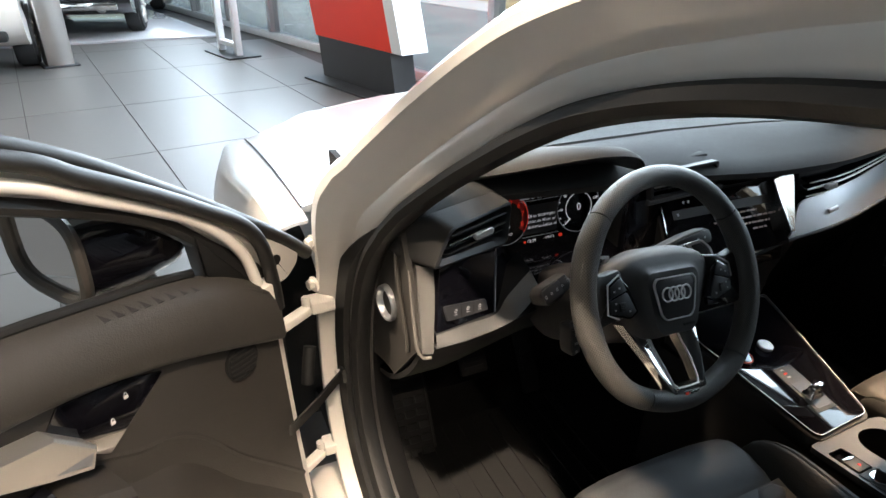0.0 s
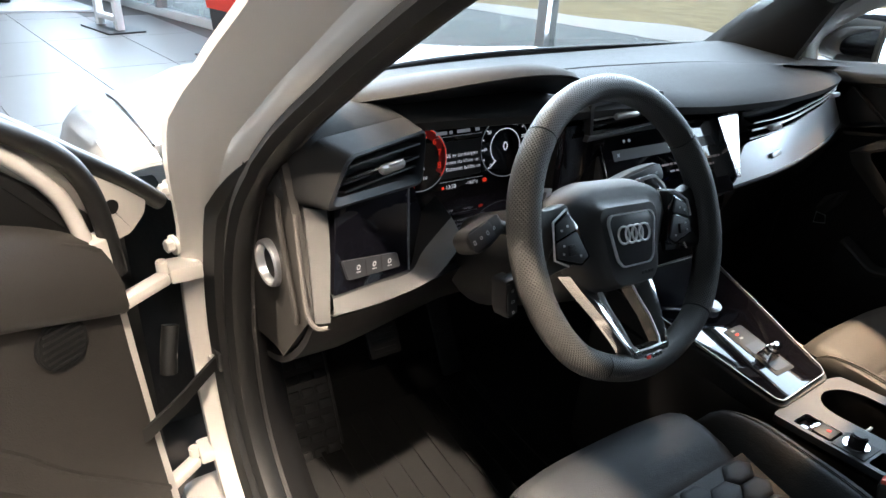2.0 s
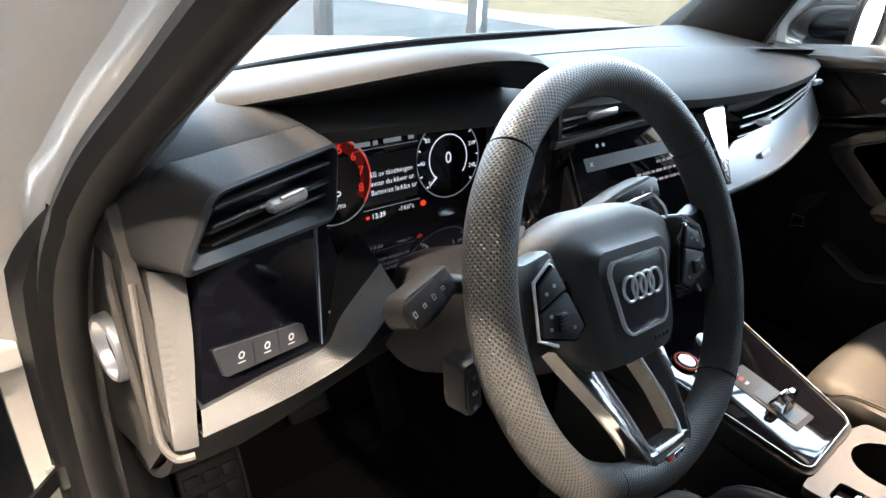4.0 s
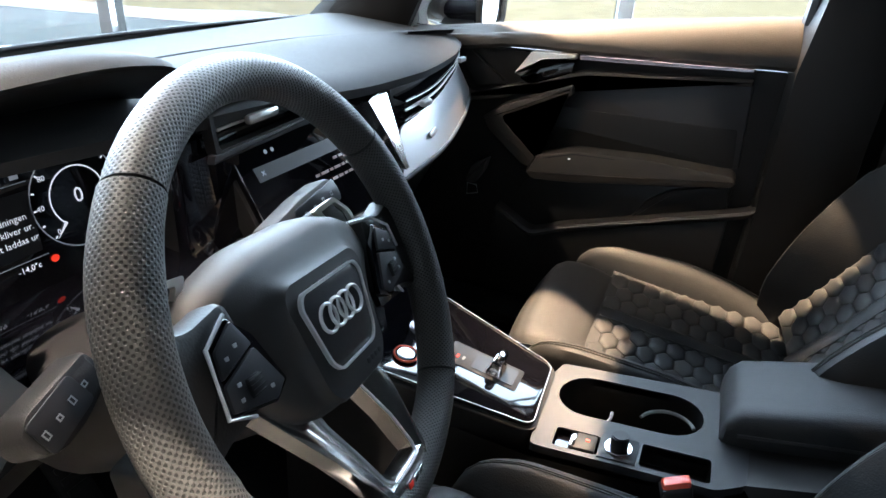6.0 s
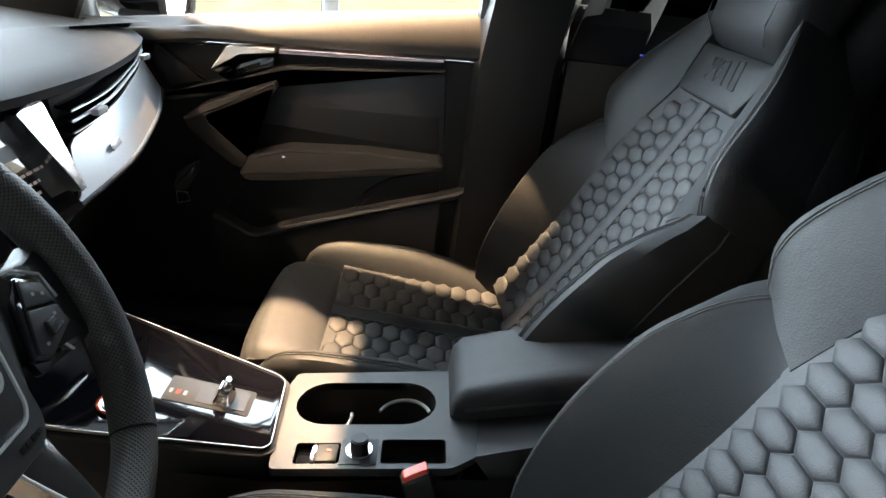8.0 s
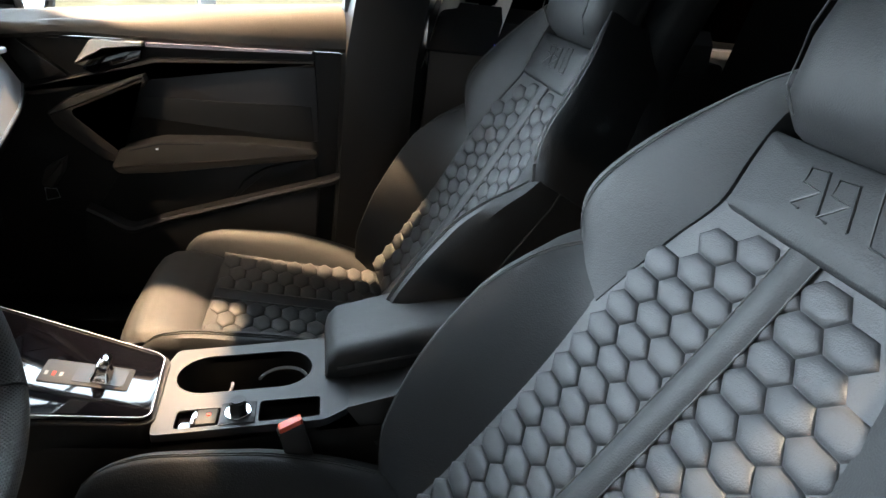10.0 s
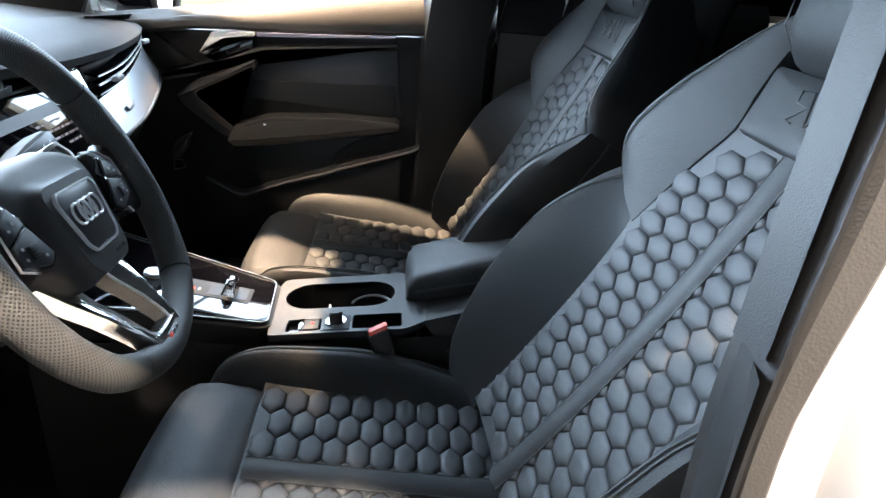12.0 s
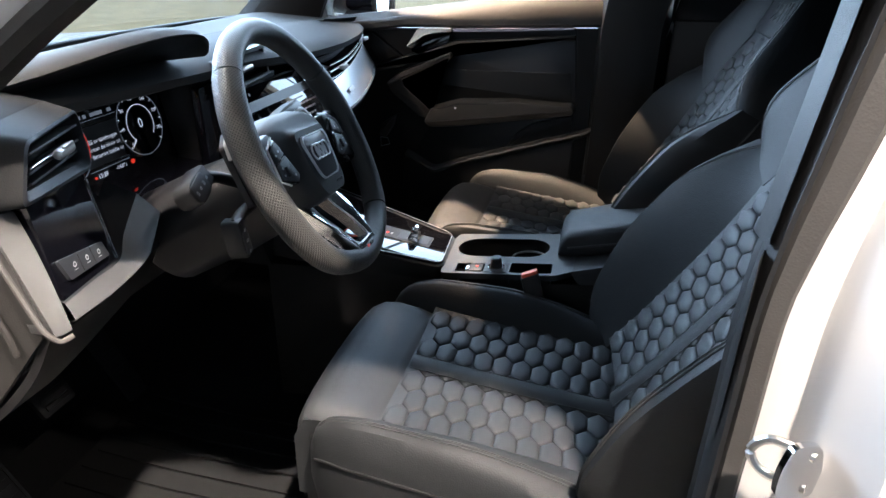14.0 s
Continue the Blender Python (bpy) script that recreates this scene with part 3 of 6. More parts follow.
# airbag cover: broad shoulders that climb to a raised shield-shaped boss
HUBX = -.005
def airbag():
    mid = (HUBX, -.012)
    wide = polar(rounded([(-.122, .026), (-.104, .050), (-.050, .066), (.046, .066), (.100, .050), (.118, .026), (.098, .006), (.076, -.034), (.054, -.070), (-.058, -.070), (-.080, -.034), (-.102, .006)], .020, 5), mid)
    face = polar(rounded([(HUBX - .056, .022), (HUBX - .048, .032), (HUBX + .048, .032), (HUBX + .056, .022), (HUBX + .046, -.050), (HUBX + .034, -.064), (HUBX - .034, -.064), (HUBX - .046, -.050)], .012, 5), mid)
    c = Vector(mid)
    rows = []
    for f, k, z in ((0, .93, -.042), (0, 1.0, -.026), (0, .985, -.012), (.18, 1.0, -.002), (.45, 1.0, .0045), (.72, 1.0, .0085), (.9, 1.0, .0115), (1, 1.0, .0160), (1, .965, .0185), (1, .6, .0192), (1, .02, .0195)):
        rows.append([on_wheel(*(c + (w.lerp(q, f) - c) * k), z - .009 - .006 * max(0, w.lerp(q, f).y) / .07 * (1 - f)) for w, q in zip(wide, face)])
    return loft(rows)


hub = part("airbag_cover", airbag(), "airbag", steer, "smooth black airbag cover")
shield = [(HUBX - .037, .020), (HUBX + .037, .020), (HUBX + .0425, .012), (HUBX + .033, -.032), (HUBX + .025, -.040), (HUBX - .025, -.040), (HUBX - .033, -.032), (HUBX - .0425, .012)]
part("shield", prism(rounded(shield, .005), WHEEL @ pose(0, 0, .0095), .0022, .0005), "sign_black", hub, "black shield")
sm = [(HUBX + (x - HUBX) * 1.05, -.010 + (y + .010) * 1.06) for x, y in shield]
part("shield_frame", ring_plate(rounded(sm, .0055), rounded(shield, .005), WHEEL @ pose(0, 0, .0098), .0034), "silver", hub, "bright chrome frame")
for k in range(4):
    cx = HUBX - .0192 + k * .0128
    ring = tube([WHEEL @ Vector((cx + math.cos(a) * .0102, -.004 + math.sin(a) * .0102, .0132 + 0.0004 * (k % 2))) for a in (2 * math.pi * j / 32 for j in range(32))], .0014, 8, True, 1.0, WHEEL.to_3x3() @ Vector((0, 0, 1)))
    part("ring", ring, "silver", hub, "chrome ring of the maker's emblem")
part("airbag_mark", join(*[wheel_plate([(HUBX + .010 + k * .0065, -.0505), (HUBX + .0150 + k * .0065, -.0505), (HUBX + .0148 + k * .0065, -.0545), (HUBX + .0098 + k * .0065, -.0545)], .0100, .0008, .0003, .0001) for k in range(4)]), "rubber", hub, "embossed airbag mark")
# the lower spokes: a V of satin aluminium that dives behind the cover, with a badge at its foot
FX = .002
for s in (-1, 1):
    rows = []
    for (xo, yo), (xi, yi), z, d in (((.078, -.044), (.030, -.066), -.032, .020), ((.068, -.066), (.031, -.085), -.024, .020), ((.054, -.100), (.030, -.112), -.008, .019), ((.043, -.130), (.027, -.136), .003, .018), ((.037, -.150), (.025, -.147), .009, .018), ((.032, -.162), (.022, -.160), .010, .016)):
        o, i = Vector((FX + s * xo, yo, z)), Vector((FX + s * xi, yi, z + .001))
        rows.append([on_wheel(*(o + Vector((0, 0, -d)))), on_wheel(*o), on_wheel(*(o.lerp(i, .15) + Vector((0, 0, .0030)))), on_wheel(*(o.lerp(i, .55) + Vector((0, 0, .0036)))), on_wheel(*(o.lerp(i, .80) + Vector((0, 0, .0006)))), on_wheel(*i), on_wheel(*(i + Vector((0, 0, -d))))])
    sp = part("spoke", loft(rows), "polished", steer, "satin aluminium lower spoke")
    part("spoke_edge", tube([on_wheel(FX + s * x, y, z) for x, y, z in ((.030, -.066, -.0300), (.0305, -.085, -.022), (.0295, -.112, -.0062), (.0265, -.137, .0048), (.020, -.1445, .0095))], .0014, 8), "silver", sp)
foot = part("spoke_foot", wheel_plate([(FX - .033, -.1425), (FX + .033, -.1425), (FX + .036, -.150), (FX + .030, -.1675), (FX - .030, -.1675), (FX - .036, -.150)], -.008, .0205, .004, .004), "polished", steer)
part("foot_edge", tube([on_wheel(FX - .021, -.1435, .0105), on_wheel(FX, -.1440, .0115), on_wheel(FX + .021, -.1435, .0105)], .0014, 8), "silver", foot)
part("badge", wheel_plate([(FX - .014, -.1500), (FX + .018, -.1500), (FX + .015, -.1630), (FX - .017, -.1630)], .0122, .0014, .001, .0004), "sign_black", foot, "small black badge with a red bar")
part("badge_mark", wheel_plate([(FX - .013, -.1515), (FX - .006, -.1515), (FX - .009, -.1612), (FX - .016, -.1612)], .0137, .0010, .0005, .0002), "sign_red", foot, "red slanted bar")
for x0 in (-.0035, .0065):
    part("badge_mark", wheel_plate([(FX + x0, -.1515), (FX + x0 + .0085, -.1515), (FX + x0 + .0065, -.1612), (FX + x0 - .002, -.1612)], .0137, .0010, .0005, .0002), "chrome", foot)
# side spokes with buttons
for s in (-1, 1):
    arm = [(s * .095, .044), (s * .130, .038), (s * .163, .048), (s * .166, .010), (s * .160, -.045), (s * .135, -.034), (s * .080, -.026)]
    part("side_spoke", wheel_plate(arm if s < 0 else arm[::-1], -.022, .0205, .008, .007), "perforated", steer, "perforated leather side spoke")
    pod = [(s * .104, .034), (s * .126, .022), (s * .1305, -.018), (s * .090, -.030), (s * .074, -.022), (s * .088, .016)]
    p = part("button_pod", wheel_plate(pod if s < 0 else pod[::-1], -.004, .0055, .003, .001), "piano", steer, "black multifunction button pod")
    b1 = [(s * .103, .031), (s * .124, .020), (s * .1265, .003), (s * .094, .012)]
    b2 = [(s * .0935, .0095), (s * .1268, .000), (s * .1285, -.0165), (s * .091, -.027), (s * .079, -.020)]
    for bb in (b1, b2):
        part("button", wheel_plate(bb if s < 0 else bb[::-1], .0010, .0028, .002, .001), "console", p, "dark grey rocker button")
    part("roller", join(box((0, 0, 0), (.012, .013, .004), .0015, WHEEL @ pose(s * .106, -.010, .0046)), *[box((0, 0, 0), (.0115, .0008, .0012), 0, WHEEL @ pose(s * .106, -.0145 + q * .003, .0068)) for q in range(4)]), "rubber", p, "knurled roller")
    edge = [(.1045, .036), (.1275, .0235), (.1322, -.018), (.112, -.027)] if s < 0 else [(.070, .044), (.104, .040), (.130, .026), (.134, .004)]
    part("pod_edge", tube([on_wheel(s * x, y, .0015) for x, y in edge], .0014, 6), "silver", steer, "bright edge strip")
    for x, y in ((.108, .017), (.118, .013), (.117, -.004), (.092, -.018), (.119, -.013)):
        part("symbol", wheel_plate([(s * x - .0018, y + .0016), (s * x + .0018, y + .0012), (s * x + .0014, y - .0014), (s * x - .0016, y - .0010)], .0038, .0004, .0004, .0001), "print_grey", p)
    # shift paddle behind the rim
    frame_o = [(s * .082, .062), (s * .120, .066), (s * .140, .050), (s * .146, .030), (s * .104, .034)]
    mid_ = Vector((s * .120, .048))
    frame_i = [tuple(mid_ + (Vector(q) - mid_) * .74) for q in frame_o]
    part("paddle_frame", ring_plate(rounded(frame_o, .004), rounded(frame_i, .003), WHEEL @ pose(0, 0, -.040), .005), "alu", steer, "bright paddle frame")
    part("shift_paddle", wheel_plate([(s * .080, .060), (s * .118, .064), (s * .138, .048), (s * .142, -.030), (s * .100, -.030)][::(1 if s < 0 else -1)], -.049, .008, .005, .002), "plastic", steer, "aluminium shift paddle")
key = part("lower_button", wheel_plate([(.080, -.020), (.118, -.026), (.126, -.038), (.082, -.036)][::-1], -.012, .006, .002, .001), "piano", steer, "small key with a bright edge")
part("key_edge", tube([on_wheel(.080, -.020, -.005), on_wheel(.118, -.026, -.005), on_wheel(.126, -.038, -.005)], .0013, 6), "silver", key)
# column, cowl and stalks
column = thing("steering_column", (-.355, .20, .86), "black steering column cowl with two control stalks", "steering column")


def cowl():
    rows = []
    for z, k in ((-.045, .60), (-.055, .72), (-.10, .92), (-.16, 1.0), (-.26, 1.02)):
        rows.append([on_wheel(math.cos(q) * .085 * k, math.sin(q) * (.055 if math.sin(q) > 0 else .085) * k - .01, z) for q in (2 * math.pi * j / 28 for j in range(28))])
    return loft(rows)


part("cowl", cowl(), "plastic", column)
OUTW = WHEEL.to_3x3() @ Vector((0, 0, 1))


def stalk(root, a, b, h0, h1, name, label, face="door_skin", nsym=4):
    """A control stalk: thin arm from the column, flat head from a to b with printed symbols."""
    a, b = Vector(a), Vector(b)
    s = part(name, tube([root, Vector(root).lerp(a, .6), a.lerp(b, .15)], [.008, .0075, .009], 12), "plastic", column, label)
    d = (b - a).normalized()
    m = plane_frame(a, d, OUTW.cross(d))
    L = (b - a).length
    poly = [(0, -h0 / 2), (L - .012, -h1 / 2), (L, -h1 * .30), (L, h1 * .20), (L - .012, h1 / 2), (L * .5, h1 * .54), (0, h0 / 2)]
    head = part("stalk_head", prism(rounded(poly, .005), m @ pose(0, 0, -.014), .024, .005), face, s)
    inset = [(L * .30, -h1 * .36), (L - .006, -h1 * .38), (L - .005, h1 * .36), (L * .30, h1 * .34)]
    part("stalk_face", prism(rounded(inset, .004), m @ pose(0, 0, .0096), .0012, .0004), "sign_black", s)
    for k in range(nsym):
        x = L * (.28 + .56 * k / max(1, nsym - 1)) - .002
        hgt = .0018 + .0008 * (k % 2)
        part("symbol", ring_plate([(x, -hgt), (x + .0036, -hgt), (x + .0036, hgt), (x, hgt)], [(x + .0008, -hgt + .0008), (x + .0028, -hgt + .0008), (x + .0028, hgt - .0008), (x + .0008, hgt - .0008)], m @ pose(0, 0, .0109), .0004), "print_grey", head)
    return s


stalk(on_wheel(-.065, .0, -.085), (-.488, .101, .941), (-.547, .084, .926), .024, .032, "light_stalk", "turn signal stalk with printed symbols", "plastic")
stalk(on_wheel(.03, .04, -.085), (-.300, .108, .944), (-.190, .116, .956), .024, .030, "wiper_stalk", "wiper stalk with printed symbols", "door_skin", 5)
stalk(on_wheel(-.07, -.03, -.085), (-.497, .062, .886), (-.494, .056, .834), .020, .022, "cruise_stalk", "short cruise control stalk", "plastic", 3)

# ---- dashboard ----
dashboard = thing("dashboard", (0, .3, .6), "soft black dashboard with woven silver inlays", "dashboard")
LIP_Y = [(-.72, .29), (-.55, .285), (-.2, .235), (0, .215), (.22, .212), (.40, .235), (.60, .292), (.68, .34)]
LIP_Z = [(-.72, 1.02), (-.15, 1.02), (.1, 1.005), (.35, 1.0), (.60, .996), (.68, .99)]


def top_pt(u, v):
    x = -.71 + 1.39 * u
    base = .64 - .30 * min(0, x) ** 2 + .02 * max(0, x)
    crease = .455 - .10 * max(0, x) - .12 * max(0, x - .3)
    ly, lz = lerp(LIP_Y, x), lerp(LIP_Z, x)
    crown = 1.028 - .03 * max(0, x - .2)
    rows = [(base, 1.014), (base - .05, 1.017), (crease + .03, crown - .010), (crease + .010, crown - .004), (crease, crown - .012), (crease - .006, crown - .012), (crease - .016, crown), (crease - .05, crown + .003), (ly + .10, lz + .020), (ly + .045, lz + .010), (ly + .012, lz + .003),
            (ly, lz - .006), (ly + .003, lz - .018), (ly + .02, lz - .024), (ly + .08, lz - .026)]
    y, z = rows[round(v * 14)]
    if v < .55 and x > .4:
        x = .4 + (x - .4) * .86
    return (x, y, z)


part("top_pad", sheet(top_pt, 48, 14), "dash", dashboard, "soft dash top with a raised rear edge")
# unseen sheet, added to keep lamp light from leaking into the footwell
part("dash_underlay", sheet(lambda u, v: (-.685 + 1.36 * u, .43 + .30 * v, .936 - .004 * v), 8, 4, .006), "plastic", dashboard, "unseen black sheet blocking light below the windscreen")
part("speaker_grille", sheet(lambda u, v: (-.02 + .20 * u + .02 * v, .50 + .075 * v, 1.0145 - .004 * v), 6, 4, .003), "plastic", dashboard, "flush speaker grille")

# hood over the instruments
HOOD = curve_through([(-.60, .345, 1.030), (-.565, .310, 1.044), (-.51, .280, 1.056), (-.455, .254, 1.068), (-.40, .236, 1.077), (-.34, .222, 1.082), (-.29, .214, 1.078), (-.268, .214, 1.066), (-.255, .225, 1.048)], 40)


def hood_sheet(inside):
    rows = []
    for i, p in enumerate(HOOD):
        f = i / 39
        back = Vector((-.69 + .45 * f, .51 - .05 * f, 1.006))
        mid = p.lerp(back, .45) + Vector((0, 0, .022 * math.sin(math.pi * f)))
        inner = Vector((p.x * .94 - .023, .335, min(p.z, 1.03) - .004))
        if inside:
            rows.append([inner, p.lerp(inner, .4) + Vector((0, 0, -.004)), p + Vector((0, .006, -.008)), p + Vector((0, .001, -.005))])
        else:
            rows.append([p + Vector((0, .001, -.005)), p + Vector((0, -.003, -.001)), p + Vector((0, .006, .004)), p + Vector((0, .03, .008 * math.sin(math.pi * f))), mid, back])
    return loft(rows, False)


part("instrument_hood", hood_sheet(False), "dash", dashboard, "curved instrument hood")
part("hood_lining", hood_sheet(True), "rubber", dashboard, "matt black hood lining")
part("instrument_well", join(sheet(lambda u, v: (-.56 + .32 * u, .215 + .115 * v, .872 - .012 * (1 - v)), 8, 4, .004), box((-.555, .31, .925), (.01, .05, .14), .002)), "piano", dashboard, "dark glossy surround of the instruments")
part("well_cheek", box((-.238, .305, .94), (.008, .06, .16), .002), "rubber", dashboard)
part("well_edge", tube([(-.56, .215, .862), (-.40, .205, .858), (-.24, .212, .866)], .002, 8), "chrome", dashboard)

cluster = thing("instrument_display", (-.38, .33, .94), "lit digital instrument display with two round gauges", "display")
DISP = plane_frame((-.385, .327, .932), (1, 0, 0), (0, .16, 1))
part("screen", prism(rounded([(-.155, -.072), (.155, -.072), (.155, .078), (-.155, .078)], .01), DISP @ pose(0, 0, -.006), .006, .001), "screen", cluster)


def dial(cx, cy, r, a0, a1, w, material, name, z=.0006, n=40):
    pts0 = [(cx + math.sin(a) * r, cy + math.cos(a) * r) for a in (a0 + (a1 - a0) * i / n for i in range(n + 1))]
    pts1 = [(cx + math.sin(a) * (r - w), cy + math.cos(a) * (r - w)) for a in (a0 + (a1 - a0) * i / n for i in range(n + 1))]
    bm = loft([[DISP @ Vector((*p, z)) for p in pts0], [DISP @ Vector((*p, z)) for p in pts1]], False)
    return part(name, bm, material, cluster, "", False)


SX, TX, GY = .080, -.080, .010
dial(SX, GY, .049, 0, 2 * math.pi, .0012, "grey_light", "gauge_ring")
dial(SX, GY, .030, -2.3, 2.3, .0014, "white_light", "gauge_arc")
dial(TX, GY, .049, 0, 2 * math.pi, .0012, "grey_light", "gauge_ring")
dial(TX, GY, .045, -.15, 2.2, .011, "dim_red", "gauge_arc")
dial(TX, GY, .0475, -.2, 2.25, .0014, "red_light", "gauge_arc", .0008)
for k, n in enumerate("0 20 40 60 80 100 120 140 160 180 200 220 240 260".split()):
    a = -2.3 + 4.6 * k / 13
    c, s = math.cos(a), math.sin(a)
    if k % 2 == 0:
        writing("gauge_number", n, DISP @ pose(SX + s * .040, GY + c * .040 - .002, .0008), .0075, "white_light", cluster, "CENTER")
    dial(SX, GY, .047, a - .018, a + .018, .003, "white_light", "gauge_tick", .0008, 2)
for n, a in (("5", .32), ("6", .85), ("7", 1.38), ("8", 1.92)):
    writing("gauge_number", n, DISP @ pose(TX + math.sin(a) * .036, GY + math.cos(a) * .036 - .0045, .0012), .014, "red_light", cluster, "CENTER")
writing("gauge_number", "0", DISP @ pose(SX, GY - .006, .0008), .021, "white_light", cluster, "CENTER")
writing("gear_sign", "P", DISP @ pose(TX + .004, GY - .022, .0008), .016, "white_light", cluster, "CENTER")
writing("gear_sign", "AUTO", DISP @ pose(TX + .004, GY - .031, .0008), .006, "white_light", cluster, "CENTER")
needle = lambda cx, a, r0, r1, w: part("needle", prism([(cx + math.sin(a) * r0 - math.cos(a) * w, GY + math.cos(a) * r0 + math.sin(a) * w), (cx + math.sin(a) * r0 + math.cos(a) * w, GY + math.cos(a) * r0 - math.sin(a) * w), (cx + math.sin(a) * r1, GY + math.cos(a) * r1)], DISP @ pose(0, 0, .0008), .0004), "white_light", cluster)
needle(SX, -2.35, .028, .046, .0016)
needle(TX, -2.5, .026, .044, .0016)
part("message_window", prism([(-.044, -.026), (.030, -.026), (.034, .030), (-.040, .030)], DISP @ pose(0, 0, .0003), .0003), "sign_black", cluster, "dark message field")
for k, line in enumerate(("Slå av tändningen", "innan du kliver ur.", "Batteriet laddas ur")):
    writing("message_line", line, DISP @ pose(-.034, .006 - .0105 * k, .0008), .0086, "white_light", cluster)
writing("clock_text", "13:39", DISP @ pose(-.036, -.0425, .0008), .0088, "white_light", cluster)
writing("temperature_text", "-14,0°c", DISP @ pose(.002, -.0405, .0008), .0078, "white_light", cluster)
part("status_line", prism([(-.046, -.0315), (.034, -.0315), (.034, -.0309), (-.046, -.0309)], DISP @ pose(0, 0, .0006), .0002), "grey_light", cluster)
part("status_line", prism([(-.050, .038), (.035, .038), (.035, .0385), (-.050, .0385)], DISP @ pose(0, 0, .0006), .0002), "grey_light", cluster)
for x, y, w, m_ in ((-.052, .057, .007, "green_light"), (-.026, .058, .007, "red_light"), (-.010, .059, .007, "amber_light"), (.034, .062, .006, "amber_light"), (-.041, -.040, .004, "red_light"), (.038, -.038, .007, "red_light")):
    part("warning_lamp", prism([(x + math.cos(q) * w * .6, y + math.sin(q) * w * .5) for q in (2 * math.pi * j / 12 for j in range(12))], DISP @ pose(0, 0, .0008), .0004), m_, cluster)
for x, w in ((-.050, .02), (-.026, .006), (-.012, .024), (.022, .008)):
    part("small_text", prism([(x, .042), (x + w, .042), (x + w, .047), (x, .047)], DISP @ pose(0, 0, .0006), .0003), "grey_light", cluster)


def air_vent(m, w, h, slats, tab, parent, name="air_vent", skew=0.0):
    """A louvred outlet in the plane of m: dark hollow, slats, a bright rail and its tab."""
    v = part(name, ring_plate(rounded([(-w / 2 - .006, -h / 2 - .006), (w / 2 + .006, -h / 2 - .006), (w / 2 + .006 + skew, h / 2 + .006), (-w / 2 - .006 + skew, h / 2 + .006)], .008), rounded([(-w / 2, -h / 2), (w / 2, -h / 2), (w / 2 + skew, h / 2), (-w / 2 + skew, h / 2)], .005), m @ pose(0, 0, -.012), .014), "plastic", parent, "louvred air vent")
    part("hollow", box((0, 0, 0), (w, h, .004), 0, m @ pose(0, 0, -.034)), "rubber", v)
    for k in range(slats):
        y = -h / 2 + h * (k + .7) / (slats + .4)
        part("slat", box((0, 0, 0), (w * .99, .022, .0028), .0008, m @ pose(skew * (y / h + .5), y, -.016, 62)), "plastic", v)
    part("rail", box((0, 0, 0), (w * .98, .0032, .003), .001, m @ pose(skew * .5, 0, .001)), "alu", v, "bright vent rail")
    part("tab", box((0, 0, 0), (.050, .011, .010), .004, m @ pose(tab, 0, .006)), "alu", v, "chrome vent tab")
    return v


# the vent pod at the door side, with its touch panel and light switches below
def pod_ring(tl, tr, br, bl, r=.016):
    """A four-cornered ring in space with rounded corners."""
    c = [Vector(p) for p in (tl, tr, br, bl)]
    out = []
    for i in range(4):
        p, da, db = c[i], (c[i - 1] - c[i]), (c[(i + 1) % 4] - c[i])
        q, e = p + da.normalized() * r, p + db.normalized() * r
        out += [(1 - f) ** 2 * q + 2 * f * (1 - f) * p + f * f * e for f in (0, .2, .4, .6, .8, 1)]
        out += [e.lerp(c[(i + 1) % 4] + (c[i] - c[(i + 1) % 4]).normalized() * r, f) for f in (.25, .5, .75)]
    return out


POD_IN = pod_ring((-.634, .197, 1.008), (-.503, .263, 1.003), (-.518, .246, .954), (-.660, .187, .968), .010)
POD_LIP = pod_ring((-.643, .188, 1.017), (-.497, .258, 1.013), (-.512, .238, .944), (-.676, .178, .957), .014)
part("vent_pod", loft([POD_LIP, pod_ring((-.650, .194, 1.0205), (-.500, .264, 1.017), (-.509, .246, .942), (-.681, .184, .956), .016),
                       pod_ring((-.672, .226, 1.0275), (-.512, .279, 1.0275), (-.506, .262, .940), (-.691, .204, .953), .020), pod_ring((-.673, .2275, 1.0262), (-.5125, .2805, 1.0262), (-.506, .263, .940), (-.6925, .206, .953), .020), pod_ring((-.6745, .229, 1.0282), (-.513, .282, 1.0285), (-.506, .264, .940), (-.693, .208, .952), .020),
                       pod_ring((-.698, .268, 1.038), (-.532, .312, 1.042), (-.500, .30, .936), (-.708, .240, .945), .024), pod_ring((-.713, .33, 1.036), (-.56, .36, 1.044), (-.50, .34, .935), (-.718, .30, .94), .024), pod_ring((-.715, .40, 1.020), (-.59, .43, 1.030), (-.50, .37, .935), (-.72, .38, .935), .024)], True, False), "dash", dashboard, "rounded vent pod with a crease")
pod_face = part("pod_lip", loft([POD_LIP, [p.lerp(q, .35) + Vector((.001, -.003, .0)) for p, q in zip(POD_LIP, POD_IN)], POD_IN, [p + Vector((-.008, .022, -.001)) for p in POD_IN]], True, False), "console", dashboard, "dark grey rim of the vent")
POD = plane_frame((-.5785, .2235, .9835), (.146, .067, -.006), (.004, -.008, .05))
part("hollow", loft([[p + Vector((-.009, .024, -.001)) for p in POD_IN], [Vector((-.585, .245, .983))] * len(POD_IN)], True, False), "rubber", pod_face)
for k, (dz, w) in enumerate(((-.0195, .142), (-.007, .150), (.013, .140))):
    part("slat", box((0, 0, 0), (w, .024, .0030), .0010, POD @ pose(.0, dz, -.008, 68)), "plastic", pod_face, "black vent slat")
part("rail", box((0, 0, 0), (.150, .0030, .003), .001, POD @ pose(.001, .003, .004)), "chrome", pod_face, "bright vent rail")
